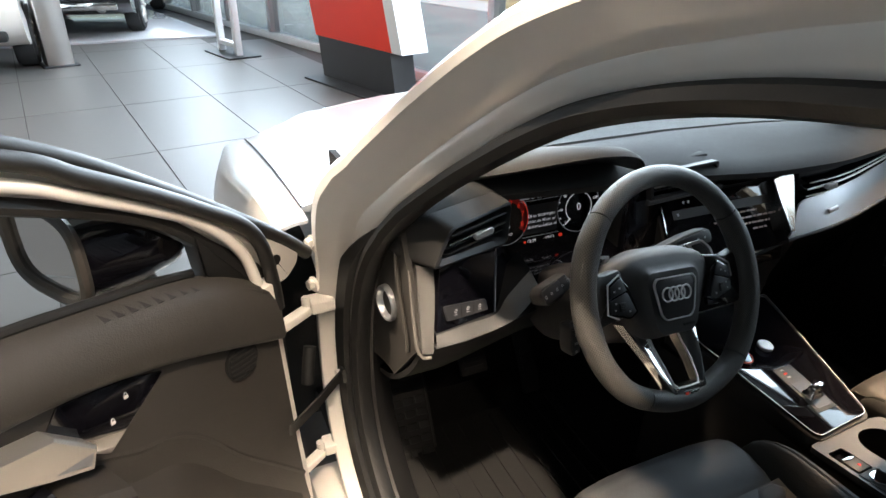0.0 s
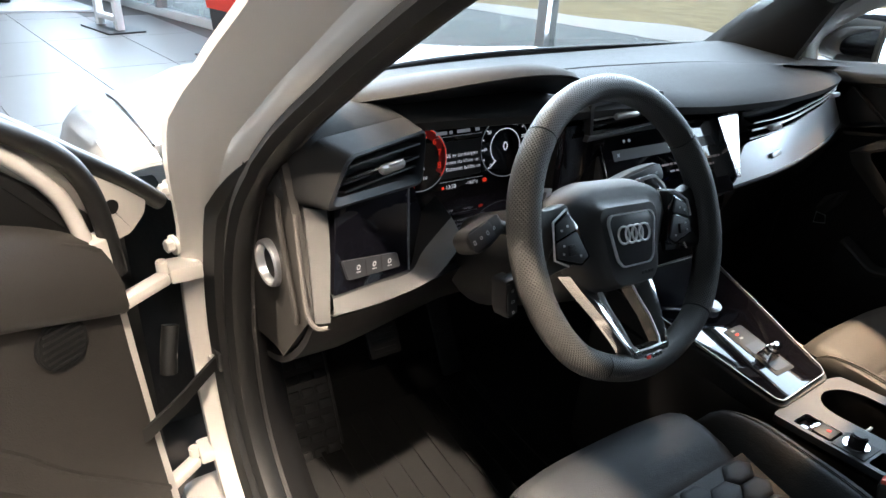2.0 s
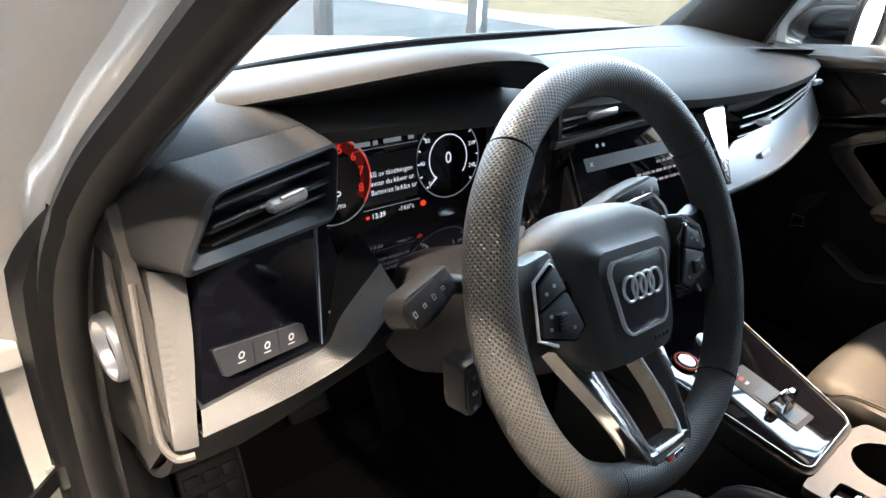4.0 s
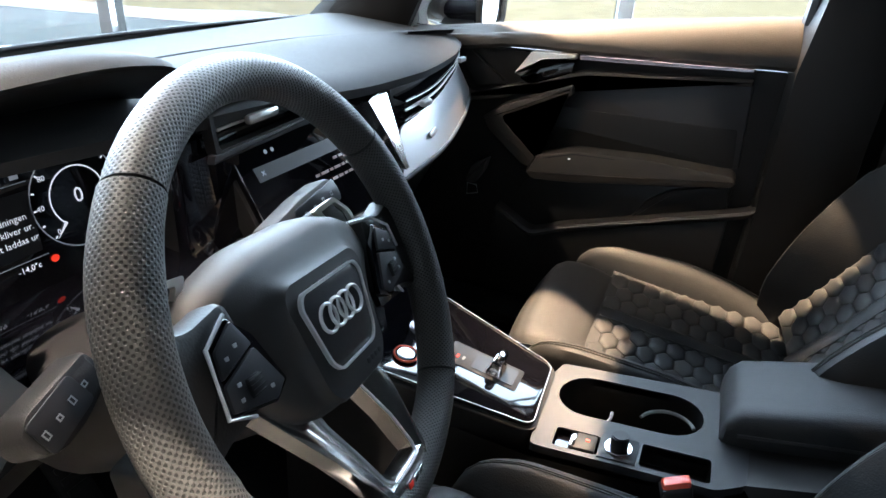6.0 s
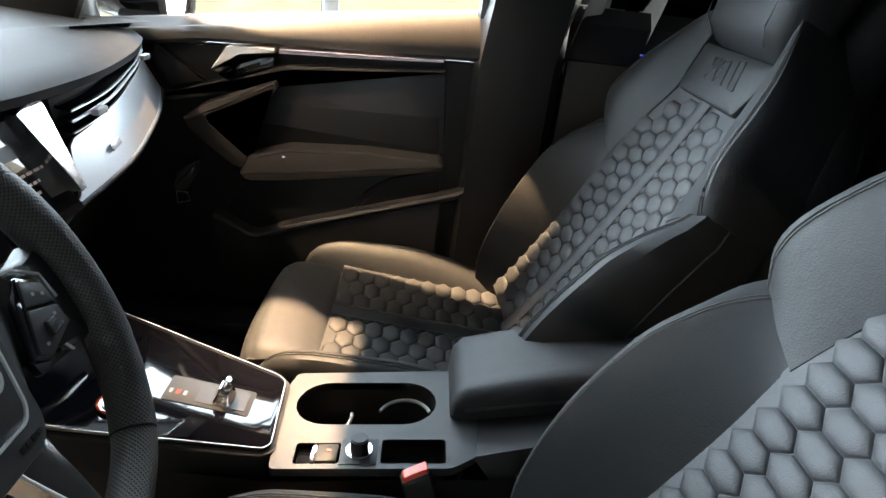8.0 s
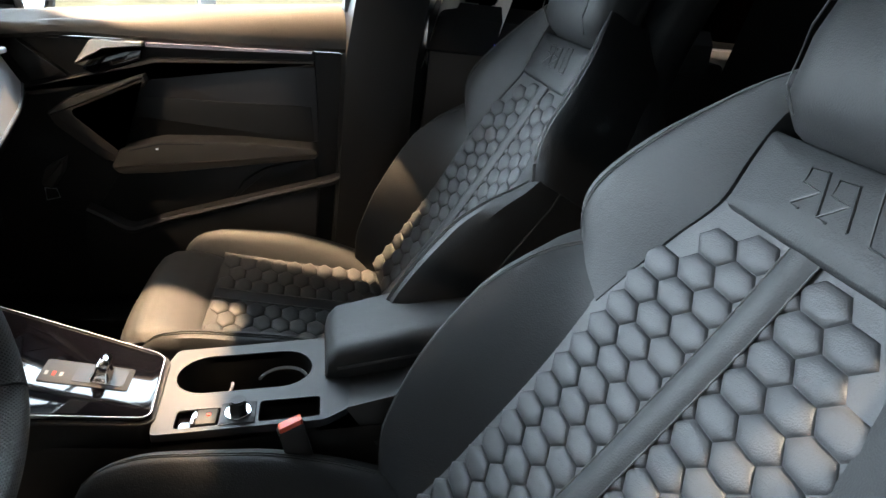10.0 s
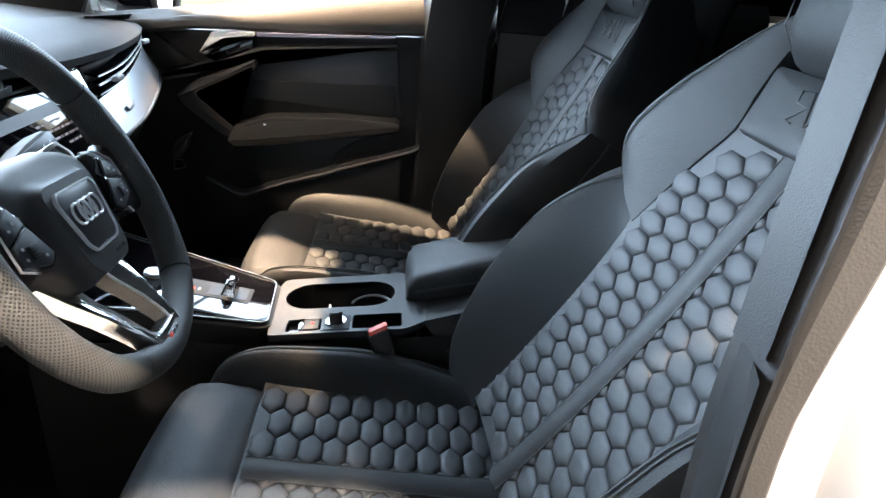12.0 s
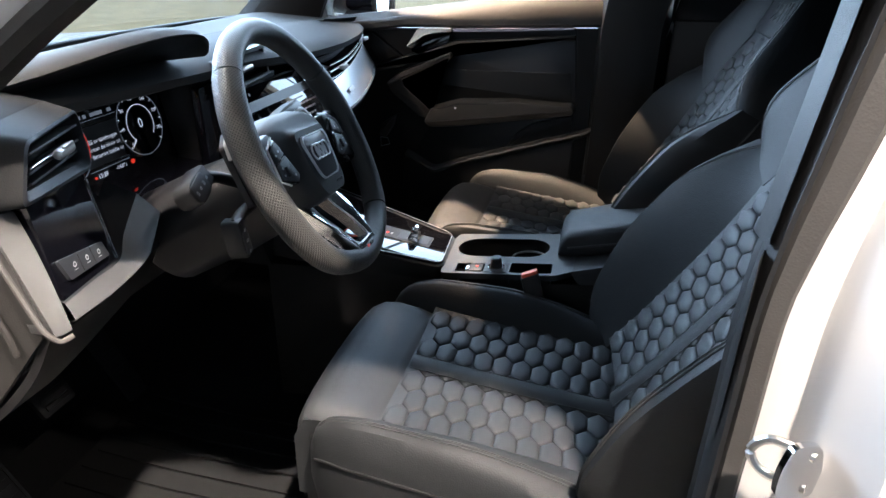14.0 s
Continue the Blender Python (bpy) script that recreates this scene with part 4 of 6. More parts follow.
part("tab", join(box((0, 0, 0), (.046, .012, .012), .005, POD @ pose(.004, .003, .010)), box((0, 0, 0), (.030, .004, .004), .0015, POD @ pose(.006, .0095, .013))), "alu", pod_face, "chrome vent tab")
part("pod_quarter_trim", loft([[(-.716, .30, 1.046), (-.706, .315, 1.052)], [(-.730, .292, 1.010), (-.716, .300, 1.012)], [(-.737, .285, .985), (-.724, .292, .985)]], False), "chrome", dashboard, "slim bright corner strip")
PANEL = [Vector(p) for p in ((-.677, .158, .857), (-.556, .194, .845), (-.538, .232, .946), (-.655, .197, .954))]


def on_panel(u, v, lift=0.0):
    """u along the touch panel, v from its foot to its head."""
    a, b, c, d = PANEL
    n = (b - a).cross(d - a).normalized()
    return (a * (1 - u) + b * u) * (1 - v) + (d * (1 - u) + c * u) * v + n * lift


def panel_slab(poly, z0, z1):
    return loft([[on_panel(u, v, z0) for u, v in poly], [on_panel(u, v, z1) for u, v in poly]])


part("touch_panel", panel_slab([(0, 0), (1, 0), (1, 1.05), (0, 1.05)], -.010, 0), "piano", dashboard, "glossy black light control panel")
lsw = part("light_switch", panel_slab(rounded([(.15, .13), (.85, .09), (.80, .27), (.07, .37)], .03), .0004, .0045), "console", dashboard, "grey light switch bar")
for k, (u, v) in enumerate(((.27, .245), (.48, .225), (.69, .20))):
    ring_o = [on_panel(u + math.cos(q) * .026, v + math.sin(q) * .030, .0049) for q in (2 * math.pi * j / 12 for j in range(12))]
    ring_i = [on_panel(u + math.cos(q) * .014, v + math.sin(q) * .016, .0049) for q in (2 * math.pi * j / 12 for j in range(12))]
    part("symbol", loft([ring_o, ring_i], True, False), "print_grey", lsw, "", False)
    part("symbol", loft([[on_panel(u - .03, v - .055, .0049), on_panel(u + .03, v - .06, .0049)], [on_panel(u - .03, v - .045, .0049), on_panel(u + .03, v - .05, .0049)]], False), "print_grey", lsw, "", False)
for u in (.375, .585):
    part("divider", panel_slab([(u, .12), (u + .008, .12), (u - .01, .31), (u - .018, .31)], .0040, .0049), "rubber", lsw)
part("panel_edge", tube([on_panel(1.005, .0, .001), on_panel(1.005, 1.0, .001)], .0011, 6), "chrome", dashboard)
part("panel_flank", loft([[PANEL[2] + Vector((.002, .001, 0)), (-.515, .262, .945)], [on_panel(1.01, .5), (-.509, .243, .900)], [PANEL[1] + Vector((.002, .001, 0)), (-.545, .203, .850)]], False), "piano", dashboard)
up = curve_through([(-.680, .154, .856), (-.62, .172, .850), (-.556, .190, .843), (-.530, .199, .866), (-.481, .210, .901)], 40)
lo = curve_through([(-.684, .142, .840), (-.61, .154, .834), (-.540, .168, .835), (-.508, .176, .848), (-.472, .187, .874)], 40)
part("inlay_trim", loft([[a, a.lerp(b, .5) + Vector((-.001, -.003, -.001)), b, b + Vector((.002, .02, -.010))] for a, b in zip(up, lo)], False), "inlay", dashboard, "woven silver inlay strip")
part("inlay_shelf", loft([[a, a + Vector((.004, .05, .012))] for a in up], False), "plastic", dashboard)
vl = curve_through([(-.688, .216, .952), (-.694, .190, .905), (-.702, .160, .850), (-.704, .152, .830)], 16)
vr = curve_through([(-.664, .203, .948), (-.671, .180, .905), (-.684, .153, .852), (-.687, .146, .830)], 16)
part("inlay_trim", loft([[a + Vector((.0, .03, 0)), a, a.lerp(b, .4) + Vector((-.001, -.002, 0)), b, b + Vector((.002, .02, .0))] for a, b in zip(vl, vr)], False), "inlay", dashboard)
part("frame_rib", tube(curve_through([(-.700, .214, .945), (-.706, .188, .900), (-.711, .162, .852), (-.7105, .153, .836), (-.704, .146, .826), (-.692, .142, .826)], 30), .0032, 8), "vinyl", dashboard, "bright edge of the panel frame")
part("frame_rib", tube(curve_through([(-.704, .262, .955), (-.709, .246, .925), (-.7095, .222, .865), (-.7085, .208, .822), (-.7085, .206, .800)], 24), .0042, 8), "door_skin", dashboard, "raised rib of the end panel")
# end panel at the hinge pillar with its round lock barrel
def end_pt(u, v):
    z = .69 + .31 * v
    rear = .160 + .5 * (z - .836) if z > .836 else .160 + .9 * (.836 - z)
    return (-.703 - .030 * u * u, rear + (.42 - rear) * u, z)


part("end_panel", sheet(end_pt, 12, 14, .01), "door_skin", dashboard, "grained end panel")
KN = Vector((-.702, .290, .847))
axis = Vector((-.985, -.16, .05)).normalized()
KF = plane_frame((0, 0, 0), axis.cross(Vector((0, 0, 1))), (0, 0, 1)).to_3x3()
def barrel_ring(r, out):
    return [KN + axis * out + KF @ Vector((math.cos(q) * r * .94, math.sin(q) * r, 0)) for q in (2 * math.pi * j / 36 for j in range(36))]


part("barrel", loft([barrel_ring(r, o) for r, o in ((.0335, -.012), (.0335, .010), (.0325, .016), (.0300, .018), (.0270, .017), (.0235, .010), (.0195, -.004))], True, False), "brushed", dashboard, "round metal lock barrel with a hollow core")
part("barrel_core", disc(KN + axis * -.004, axis, .0198, .003, 28), "rubber", dashboard)
part("barrel_pin", disc(KN + axis * .000 + Vector((0, 0, -.010)), axis, .006, .008, 16, .002), "brushed", dashboard)

# lower dash and footwell
def knee_pt(u, v):
    x = -.70 + .575 * u
    y = lerp([(0, .172), (.3, .21), (.7, .32), (1, .43)], v) + .05 * min(1, max(0, (x + .62) / .2))
    z = lerp([(0, .828), (.3, .77), (.7, .67), (1, .62)], v)
    return (x, y, z)


part("knee_panel", sheet(knee_pt, 16, 14, .01), "plastic", dashboard, "black knee panel")
part("center_tower", loft([[(x, y, z) for x, y, z in ((-.17, .26, .83), (.24, .24, .83), (.24, .45, .83), (-.17, .45, .83))], [(-.13, .27, .72), (.20, .26, .72), (.20, .45, .72), (-.13, .45, .72)], [(-.10, .25, .60), (.16, .25, .60), (.16, .45, .60), (-.10, .45, .60)]]), "plastic", dashboard, "black centre stack")
part("glovebox", sheet(lambda u, v: (.18 + .52 * u, .27 + .03 * u + .16 * v, .83 + .05 * u - .30 * v), 8, 8, .02), "plastic", dashboard, "black glovebox lid")
clim = part("climate_panel", prism(rounded([(-.13, -.017), (.15, -.017), (.15, .017), (-.13, .017)], .005), plane_frame((.02, .236, .798), (1, -.02, 0), (0, .12, 1)), .008, .002), "piano", dashboard, "black climate control bar")
for k in range(6):
    part("button", box((0, 0, 0), (.034, .020, .004), .002, plane_frame((-.08 + k * .044, .230, .798), (1, -.02, 0), (0, .12, 1))), "plastic", clim)

# centre vents over the screen
CV = plane_frame((-.140, .236, 1.003), (1, -.02, .05), (0, .10, 1))
part("vent_housing", join(box((0, .034, 0), (.186, .010, .07), .003, CV @ pose(0, 0, -.036)), box((0, 0, 0), (.186, .062, .03), .006, CV @ pose(0, 0, -.056))), "dash", dashboard)
part("vent_lip", prism(rounded([(-.090, -.036), (.086, -.036), (.090, -.027), (-.086, -.027)], .002), CV @ pose(.004, .004, -.006), .010, .002), "console", dashboard, "grey lower edge of the vent")
part("bridge_panel", box((-.203, .262, .895), (.090, .016, .19), .003), "piano", dashboard, "glossy black panel between the displays")
air_vent(CV, .144, .042, 3, -.006, dashboard)

# passenger fascia: a long vent over a brushed grey panel
PAS = lambda x: lerp([(-.16, .232), (.10, .222), (.25, .214), (.45, .246), (.60, .292), (.64, .308)], x)


def pas_sheet(x0, x1, ztop, zbot, out, n=20, lean=.12, mid=0.0):
    return sheet(lambda u, v: (x0 + (x1 - x0) * u, PAS(x0 + (x1 - x0) * u) - out + lean * ((1 - v - mid) * (lerp(ztop, x0 + (x1 - x0) * u) - lerp(zbot, x0 + (x1 - x0) * u))), lerp(ztop, x0 + (x1 - x0) * u) * (1 - v) + lerp(zbot, x0 + (x1 - x0) * u) * v), n, 6, .006)


VT = [(.185, .970), (.60, .985)]
VB = [(.185, .912), (.60, .958)]
PB = [(-.17, .816), (.05, .826), (.12, .842), (.20, .852), (.33, .866), (.50, .878), (.64, .888)]
PT = [(-.17, .840), (.10, .843), (.150, .858), (.178, .905), (.20, .916), (.47, .940), (.64, .955)]
vent_long = part("long_vent", pas_sheet(.185, .60, VT, VB, -.022), "rubber", dashboard, "long slim passenger air vent")
for f in (.25, .5, .78):
    rows = [(x, PAS(x) - .004 + .008, lerp(VT, x) * (1 - f) + lerp(VB, x) * f) for x in (.19, .30, .42, .52, .592)]
    part("slat", loft([[Vector(p) + Vector((0, 0, .002)), Vector(p) + Vector((0, .022, .006)), Vector(p) + Vector((0, .022, .002)), Vector(p) + Vector((0, 0, -.002))] for p in rows]), "chrome" if f == .5 else "piano", vent_long)
for f in (.25, .5, .78):
    part("slat_edge", tube([(x, PAS(x) + .003, lerp(VT, x) * (1 - f) + lerp(VB, x) * f) for x in [.19 + .40 * i / 16 for i in range(17)]], .0016 if f == .5 else .0009, 6), "silver", vent_long, "bright slat edge")
for x in (.245, .545):
    part("tab", box((x, PAS(x) - .004, lerp(VT, x) * .5 + lerp(VB, x) * .5), (.030, .012, .010), .003), "silver", vent_long)
part("fascia_panel", pas_sheet(-.165, .64, PT, PB, .028, 60, .60), "brushed", dashboard, "brushed grey passenger fascia")
part("fascia_edge", tube([(x, PAS(x) - .026, lerp(PB, x) + .001) for x in [(-.165 + .805 * i / 40) for i in range(41)]], .004, 8), "console", dashboard)
part("fascia_badge", box((0, 0, 0), (.034, .010, .003), .001, plane_frame((.265, PAS(.265) - .012, .892), (1, .10, .10), (0, .60, 1))), "silver", dashboard, "small chrome badge")

touch = thing("touchscreen", (.0, .225, .89), "dark angular touchscreen showing a message", "screen")
TS = plane_frame((-.004, .226, .898), (1, -.04, .01), (0, .50, 1))
glass_poly = [(-.158, -.064), (.142, -.064), (.102, .070), (-.166, .070)]
part("bezel", prism(rounded([(-.164, -.068), (.144, -.068), (.104, .075), (-.172, .075)], .006), TS @ pose(0, 0, -.030), .026, .002), "plastic", touch)
ts = part("glass", prism(rounded(glass_poly, .004), TS @ pose(0, 0, -.005), .008, .001), "screen", touch, "glossy touchscreen glass")
part("edge_left", prism([(-.159, -.062), (-.157, -.062), (-.1645, .066), (-.1665, .066)], TS @ pose(0, 0, .0032), .001), "chrome", touch)
# the slanted border right of the glass is a facet turned up towards the side window;
# bright metal stands in for the window's reflection in dark gloss
wedge = [Vector(p) for p in ((.122, .182, .872), (.134, .183, .872), (.161, .243, .983), (.100, .236, .970))]
back = [p + Vector((0, .045, -.004)) for p in wedge]
part("edge_right", loft([wedge, back]), "polished", touch, "slanted screen border, bright metal for its window reflection")
part("edge_line", tube([wedge[0], wedge[3]], .0012, 6), "chrome", touch)
part("message_field", prism([(-.140, .026), (.108, .026), (.098, .044), (-.142, .044)], TS @ pose(0, 0, .0031), .0003), "sign_black", touch)
part("close_sign", join(prism([(-.132, .033), (-.131, .032), (-.126, .037), (-.127, .038)], TS @ pose(0, 0, .0035), .0003), prism([(-.127, .032), (-.126, .033), (-.131, .038), (-.132, .037)], TS @ pose(0, 0, .0036), .0003)), "grey_light", touch)
for k, (x, w) in enumerate(((.000, .066), (-.046, .160), (-.016, .112), (.050, .036))):
    y = .016 - .0125 * k
    xx = x
    rnd = random.Random(7 + k)
    while xx < x + w:
        l = rnd.uniform(.006, .017)
        part("text_bar", prism([(xx, y), (min(xx + l, x + w), y), (min(xx + l, x + w), y + .0036), (xx, y + .0036)], TS @ pose(0, 0, .0032), .0003), "pink_light", touch)
        xx += l + .0030
for x in (-.112, -.100):
    part("status_sign", prism([(x + math.cos(q) * .0028, .057 + math.sin(q) * .0028) for q in (2 * math.pi * j / 10 for j in range(10))], TS @ pose(0, 0, .0032), .0003), "grey_light", touch)

# footwell: mat, footrest, pedals
mat_thing = thing("floor_mat", (-.40, .15, .26), "black ribbed floor mat in the driver's footwell", "floor mat")
part("base", sheet(lambda u, v: (-.66 + .50 * u, -.05 + .60 * v, .265 + .05 * max(0, v - .75)), 6, 8, .006), "mat_rubber", mat_thing)
for k in range(11):
    x = -.63 + k * .044
    part("rib", sheet(lambda u, v: (x + .010 * u, -.03 + .56 * v, .273 + .05 * max(0, v - .75)), 1, 6, .005), "mat_rubber", mat_thing)
rest = thing("footrest", (-.58, .55, .27), "black ribbed footrest with a raised edge", "footrest")
FR = plane_frame((-.585, .545, .35), (1, 0, 0), (0, .55, .8))
part("plate", prism(rounded([(-.055, -.12), (.050, -.12), (.060, .12), (-.045, .12)], .01), FR, .012, .004), "plastic", rest)
for r_ in range(7):
    for c_ in range(3):
        part("pad", box((0, 0, 0), (.026, .018, .006), .002, FR @ pose(-.032 + c_ * .031 + r_ * .0012, -.095 + r_ * .031, .014)), "rubber", rest)
part("edge", prism([(.045, -.12), (.050, -.12), (.060, .12), (.055, .12)], FR, .016), "plastic", rest)
for x, w, z, nm in ((-.40, .075, .44, "brake_pedal"), (-.24, .05, .40, "accelerator_pedal")):
    ped = thing(nm, (x, .60, .40), "dark pedal with rubber studs", "pedal")
    PF = plane_frame((x, .57, z), (1, 0, 0), (0, .5, .85))
    part("plate", prism(rounded([(-w / 2, -.035 if w > .06 else -.09), (w / 2, -.035 if w > .06 else -.09), (w / 2, .035 if w > .06 else .09), (-w / 2, .035 if w > .06 else .09)], .008), PF, .010, .003), "plastic", ped, "dark pedal plate")
    for k in range(3):
        part("stud", box((0, 0, 0), (w * .7, .010, .004), .001, PF @ pose(0, -.02 + k * .02, .012)), "rubber", ped)
    part("arm", tube([(x, .585, z), (x, .64, z + .12), (x, .66, z + .25)], .010, 8), "plastic", ped)

# ---- centre console ----
console = thing("center_console", (.02, -.1, .26), "grey and piano-black centre console with cup holders", "console")
TOPZ = .622
body = [(-.082, -.40), (-.086, -.10), (-.080, .02), (-.10, .26), (.16, .26), (.125, .02), (.118, -.10), (.125, -.40)]
part("body", loft([[(x * 1.02 - .002, y, .28) for x, y in body], [(x, y, .56) for x, y in body], [(x * .98, y, .605) for x, y in body]], True, False), "plastic", console, "black console flank")


def stadium(cx, cy, w, l, n=10):
    r = w / 2
    h = l / 2 - r
    return [(cx + math.cos(a) * r, cy + h + math.sin(a) * r) for a in (math.pi * i / n for i in range(n + 1))] + [(cx + math.cos(a) * r, cy - h + math.sin(a) * r) for a in (math.pi + math.pi * i / n for i in range(n + 1))]


def plate_with_holes(outline, holes, z, depth):
    """A plate with openings, filled between its outlines."""
    bm = bmesh.new()
    edges = []
    for loop in [outline] + holes:
        vs = [bm.verts.new((*p, z)) for p in loop]
        edges += [bm.edges.new((vs[i], vs[(i + 1) % len(vs)])) for i in range(len(vs))]
    bmesh.ops.triangle_fill(bm, use_beauty=True, edges=edges)
    bmesh.ops.solidify(bm, geom=bm.faces[:], thickness=depth)
    zs = [v.co.z for v in bm.verts]
    bmesh.ops.translate(bm, verts=bm.verts, vec=(0, 0, z - max(zs)))
    return bm


cup = stadium(.042, -.205, .088, .190)
tray = rounded([(-.072, -.312), (-.030, -.312), (-.030, -.232), (-.072, -.232)], .006)
sw = rounded([(-.072, -.182), (-.036, -.182), (-.036, -.126), (-.072, -.126)], .006)
outline = rounded([(-.080, -.318), (-.060, -.350), (.115, -.360), (.108, -.10), (.060, -.088), (-.080, -.100)], .008)
part("top_plate", plate_with_holes(outline, [cup, tray, sw], TOPZ, .012), "console", console, "matt grey console top")
part("console_rear", loft([[(-.060, -.345, .621), (.115, -.355, .621), (.115, -.365, .56), (-.09, -.40, .56)], [(-.05, -.50, .645), (.115, -.50, .645), (.115, -.50, .56), (-.09, -.50, .55)]]), "plastic", console)


part("cup_well", loft([[(*p, TOPZ - .003) for p in cup], [(*p, TOPZ - .075) for p in cup], [(.042, -.205, TOPZ - .076)] * len(cup)], True, False), "rubber", console, "deep double cup holder")
part("tray_well", loft([[(*p, TOPZ - .003) for p in tray], [(*p, TOPZ - .03) for p in tray], [(-.05, -.27, TOPZ - .031)] * len(tray)], True, False), "rubber", console, "small black tray")
part("switch_well", loft([[(*p, TOPZ - .003) for p in sw], [(*p, TOPZ - .010) for p in sw], [(-.054, -.154, TOPZ - .011)] * len(sw)], True, False), "piano", console)
for cy, a0, a1 in ((-.150, -2.4, .2), (-.258, .3, 2.8)):
    part("cup_clip", tube([(.042 + math.sin(a) * .036, cy - math.cos(a) * .036, TOPZ - .025) for a in (a0 + (a1 - a0) * i / 14 for i in range(15))], .0025, 8), "print_grey", console, "thin curved cup clip")
epb = part("parking_brake_switch", box((-.054, -.166, TOPZ - .002), (.030, .026, .008), .002), "plastic", console, "parking brake switch")
part("switch_edge", box((-.054, -.150, TOPZ - .002), (.030, .007, .012), .002), "chrome", epb)
part("switch_sign", box((-.052, -.168, TOPZ + .0024), (.004, .005, .0008)), "red_light", epb)
knob = part("volume_knob", disc((-.052, -.205, TOPZ + .012), (0, 0, 1), .011, .022, 24, .002), "rubber", console, "round volume knob")
part("knob_ring", disc((-.052, -.205, TOPZ + .002), (0, 0, 1), .0165, .006, 28, .001), "chrome", knob)
part("knob_plate", box((-.052, -.205, TOPZ), (.044, .046, .003), .001), "console", knob)

# the top climbs towards the armrest
for ob in console.children:
    for o in (ob, *ob.children):
        org = ORIGIN[o]
        for v in o.data.vertices:
            if v.co.z + org.z > .55:
                v.co.z += .10 * max(0, -.10 - v.co.y - org.y)

# sloping piano-black panel with the selector
SL = plane_frame((.015, -.092, .630), (1, 0, 0), (0, 1, .17))
trim = [(-.074, .004), (-.064, -.004), (.058, .004), (.068, .014), (.150, .330), (-.120, .330)]
pan = part("selector_panel", prism(rounded(trim, .008), SL @ pose(0, 0, -.02), .022, .001), "piano", console, "glossy piano-black selector panel")
pts = [SL @ Vector((x, y, .003)) for x, y in rounded(trim, .008)]
part("panel_rim", tube(pts, .0006, 6, True), "alu", pan, "thin chrome outline")
flank = [(-.080, 0), (-.070, -.010), (.062, -.004), (.076, .010), (.158, .330), (-.128, .330)]
part("panel_flank", loft([[SL @ Vector((x * k, y, z)) for x, y in rounded(flank, .012)] for k, z in ((.97, -.055), (1.0, -.03), (1.0, -.006), (.98, -.004))]), "plastic", console, "black panel skirt")
part("selector_well", prism(rounded([(-.026, .035), (.022, .035), (.022, .145), (-.026, .145)], .004), SL @ pose(0, 0, .002), .0012, .0004), "console", pan, "grey selector recess")
part("selector_pit", prism(rounded([(-.020, .042), (.016, .042), (.016, .105), (-.020, .105)], .003), SL @ pose(0, 0, .0032), .0008), "sign_black", pan)
sel = part("gear_selector", loft([[SL @ Vector((x * k - .002, .072 + y * k, z)) for x, y in rounded([(-.016, -.012), (.016, -.012), (.016, .012), (-.016, .012)], .005)] for k, z in ((1.05, .003), (1.0, .008), (.8, .012), (.7, .018), (.64, .022), (.55, .024))]), "chrome", console, "short chrome gear selector")
part("selector_blade", box((0, 0, 0), (.030, .013, .016), .005, SL @ pose(-.002, .070, .026, 14)), "chrome", sel)
for k, y in enumerate((.118, .127, .136)):
    part("gear_mark", prism([(-.012, y), (-.004, y), (-.004, y + .004), (-.012, y + .004)], SL @ pose(0, 0, .0034), .0004), "red_light" if k == 1 else "print_grey", pan)
sb = part("start_button", disc(SL @ Vector((-.056, .190, .004)), SL.to_3x3() @ Vector((0, 0, 1)), .017, .006, 28, .001), "piano", console, "round red-ringed start button")
part("button_ring", tube([SL @ Vector((-.056 + math.cos(q) * .0165, .190 + math.sin(q) * .0165, .0065)) for q in (2 * math.pi * j / 28 for j in range(28))], .0018, 6, True), "red", sb)
part("button_cap", disc(SL @ Vector((-.056, .190, .007)), SL.to_3x3() @ Vector((0, 0, 1)), .0125, .004, 24, .001), "brushed", sb)
part("round_control", disc(SL @ Vector((.012, .200, .006)), SL.to_3x3() @ Vector((0, 0, 1)), .016, .008, 28, .002), "brushed", console, "round brushed volume control")

armrest = thing("armrest", (.08, -.50, .58), "black leather centre armrest with stitched edge", "armrest")


def arm_ring(y, z0, z1, x0, x1, r=.018):
    return [(x, y, z) for x, z in rounded([(x0, z0), (x1, z0), (x1, z1), (x0, z1)], r, 4)]


part("pad", loft([arm_ring(y, b, t, x0, x1, r) for y, b, t, x0, x1, r in ((-.318, .640, .660, .012, 0.134, .010), (-.322, .636, .680, .006, 0.140, .02), (-.335, .636, .695, .004, 0.143, .022), (-.45, .655, .728, .002, 0.146, .022), (-.57, .68, .757, .002, 0.146, .022), (-.648, .69, .767, .004, 0.144, .025), (-.665, .70, .750, .010, 0.138, .02))]), "suede", armrest)
part("stitched_edge", tube([(.003, -.335, .664), (.002, -.45, .690), (.003, -.645, .722)], .0025, 6), "thread", armrest)
part("base", loft([arm_ring(y, .50, z, .006, .15, .015) for y, z in ((-.345, .64), (-.50, .668), (-.65, .695))]), "plastic", armrest)

buckle = thing("belt_buckle", (-.10, -.30, .52), "black seat belt buckle with a red release button", "buckle")
BK = plane_frame((-.100, -.274, .645), (.25, -.93, .28), (.2, .15, 1))
part("case", prism(rounded([(-.015, -.095), (.015, -.095), (.019, .006), (-.016, .004)], .006), BK @ pose(0, 0, -.012), .022, .004), "plastic", buckle)
part("release_button", prism(rounded([(-.016, -.010), (.015, -.010), (.019, .012), (-.012, .010)], .003), BK @ pose(0, 0, -.007), .015, .003), "red", buckle, "glossy red release button")

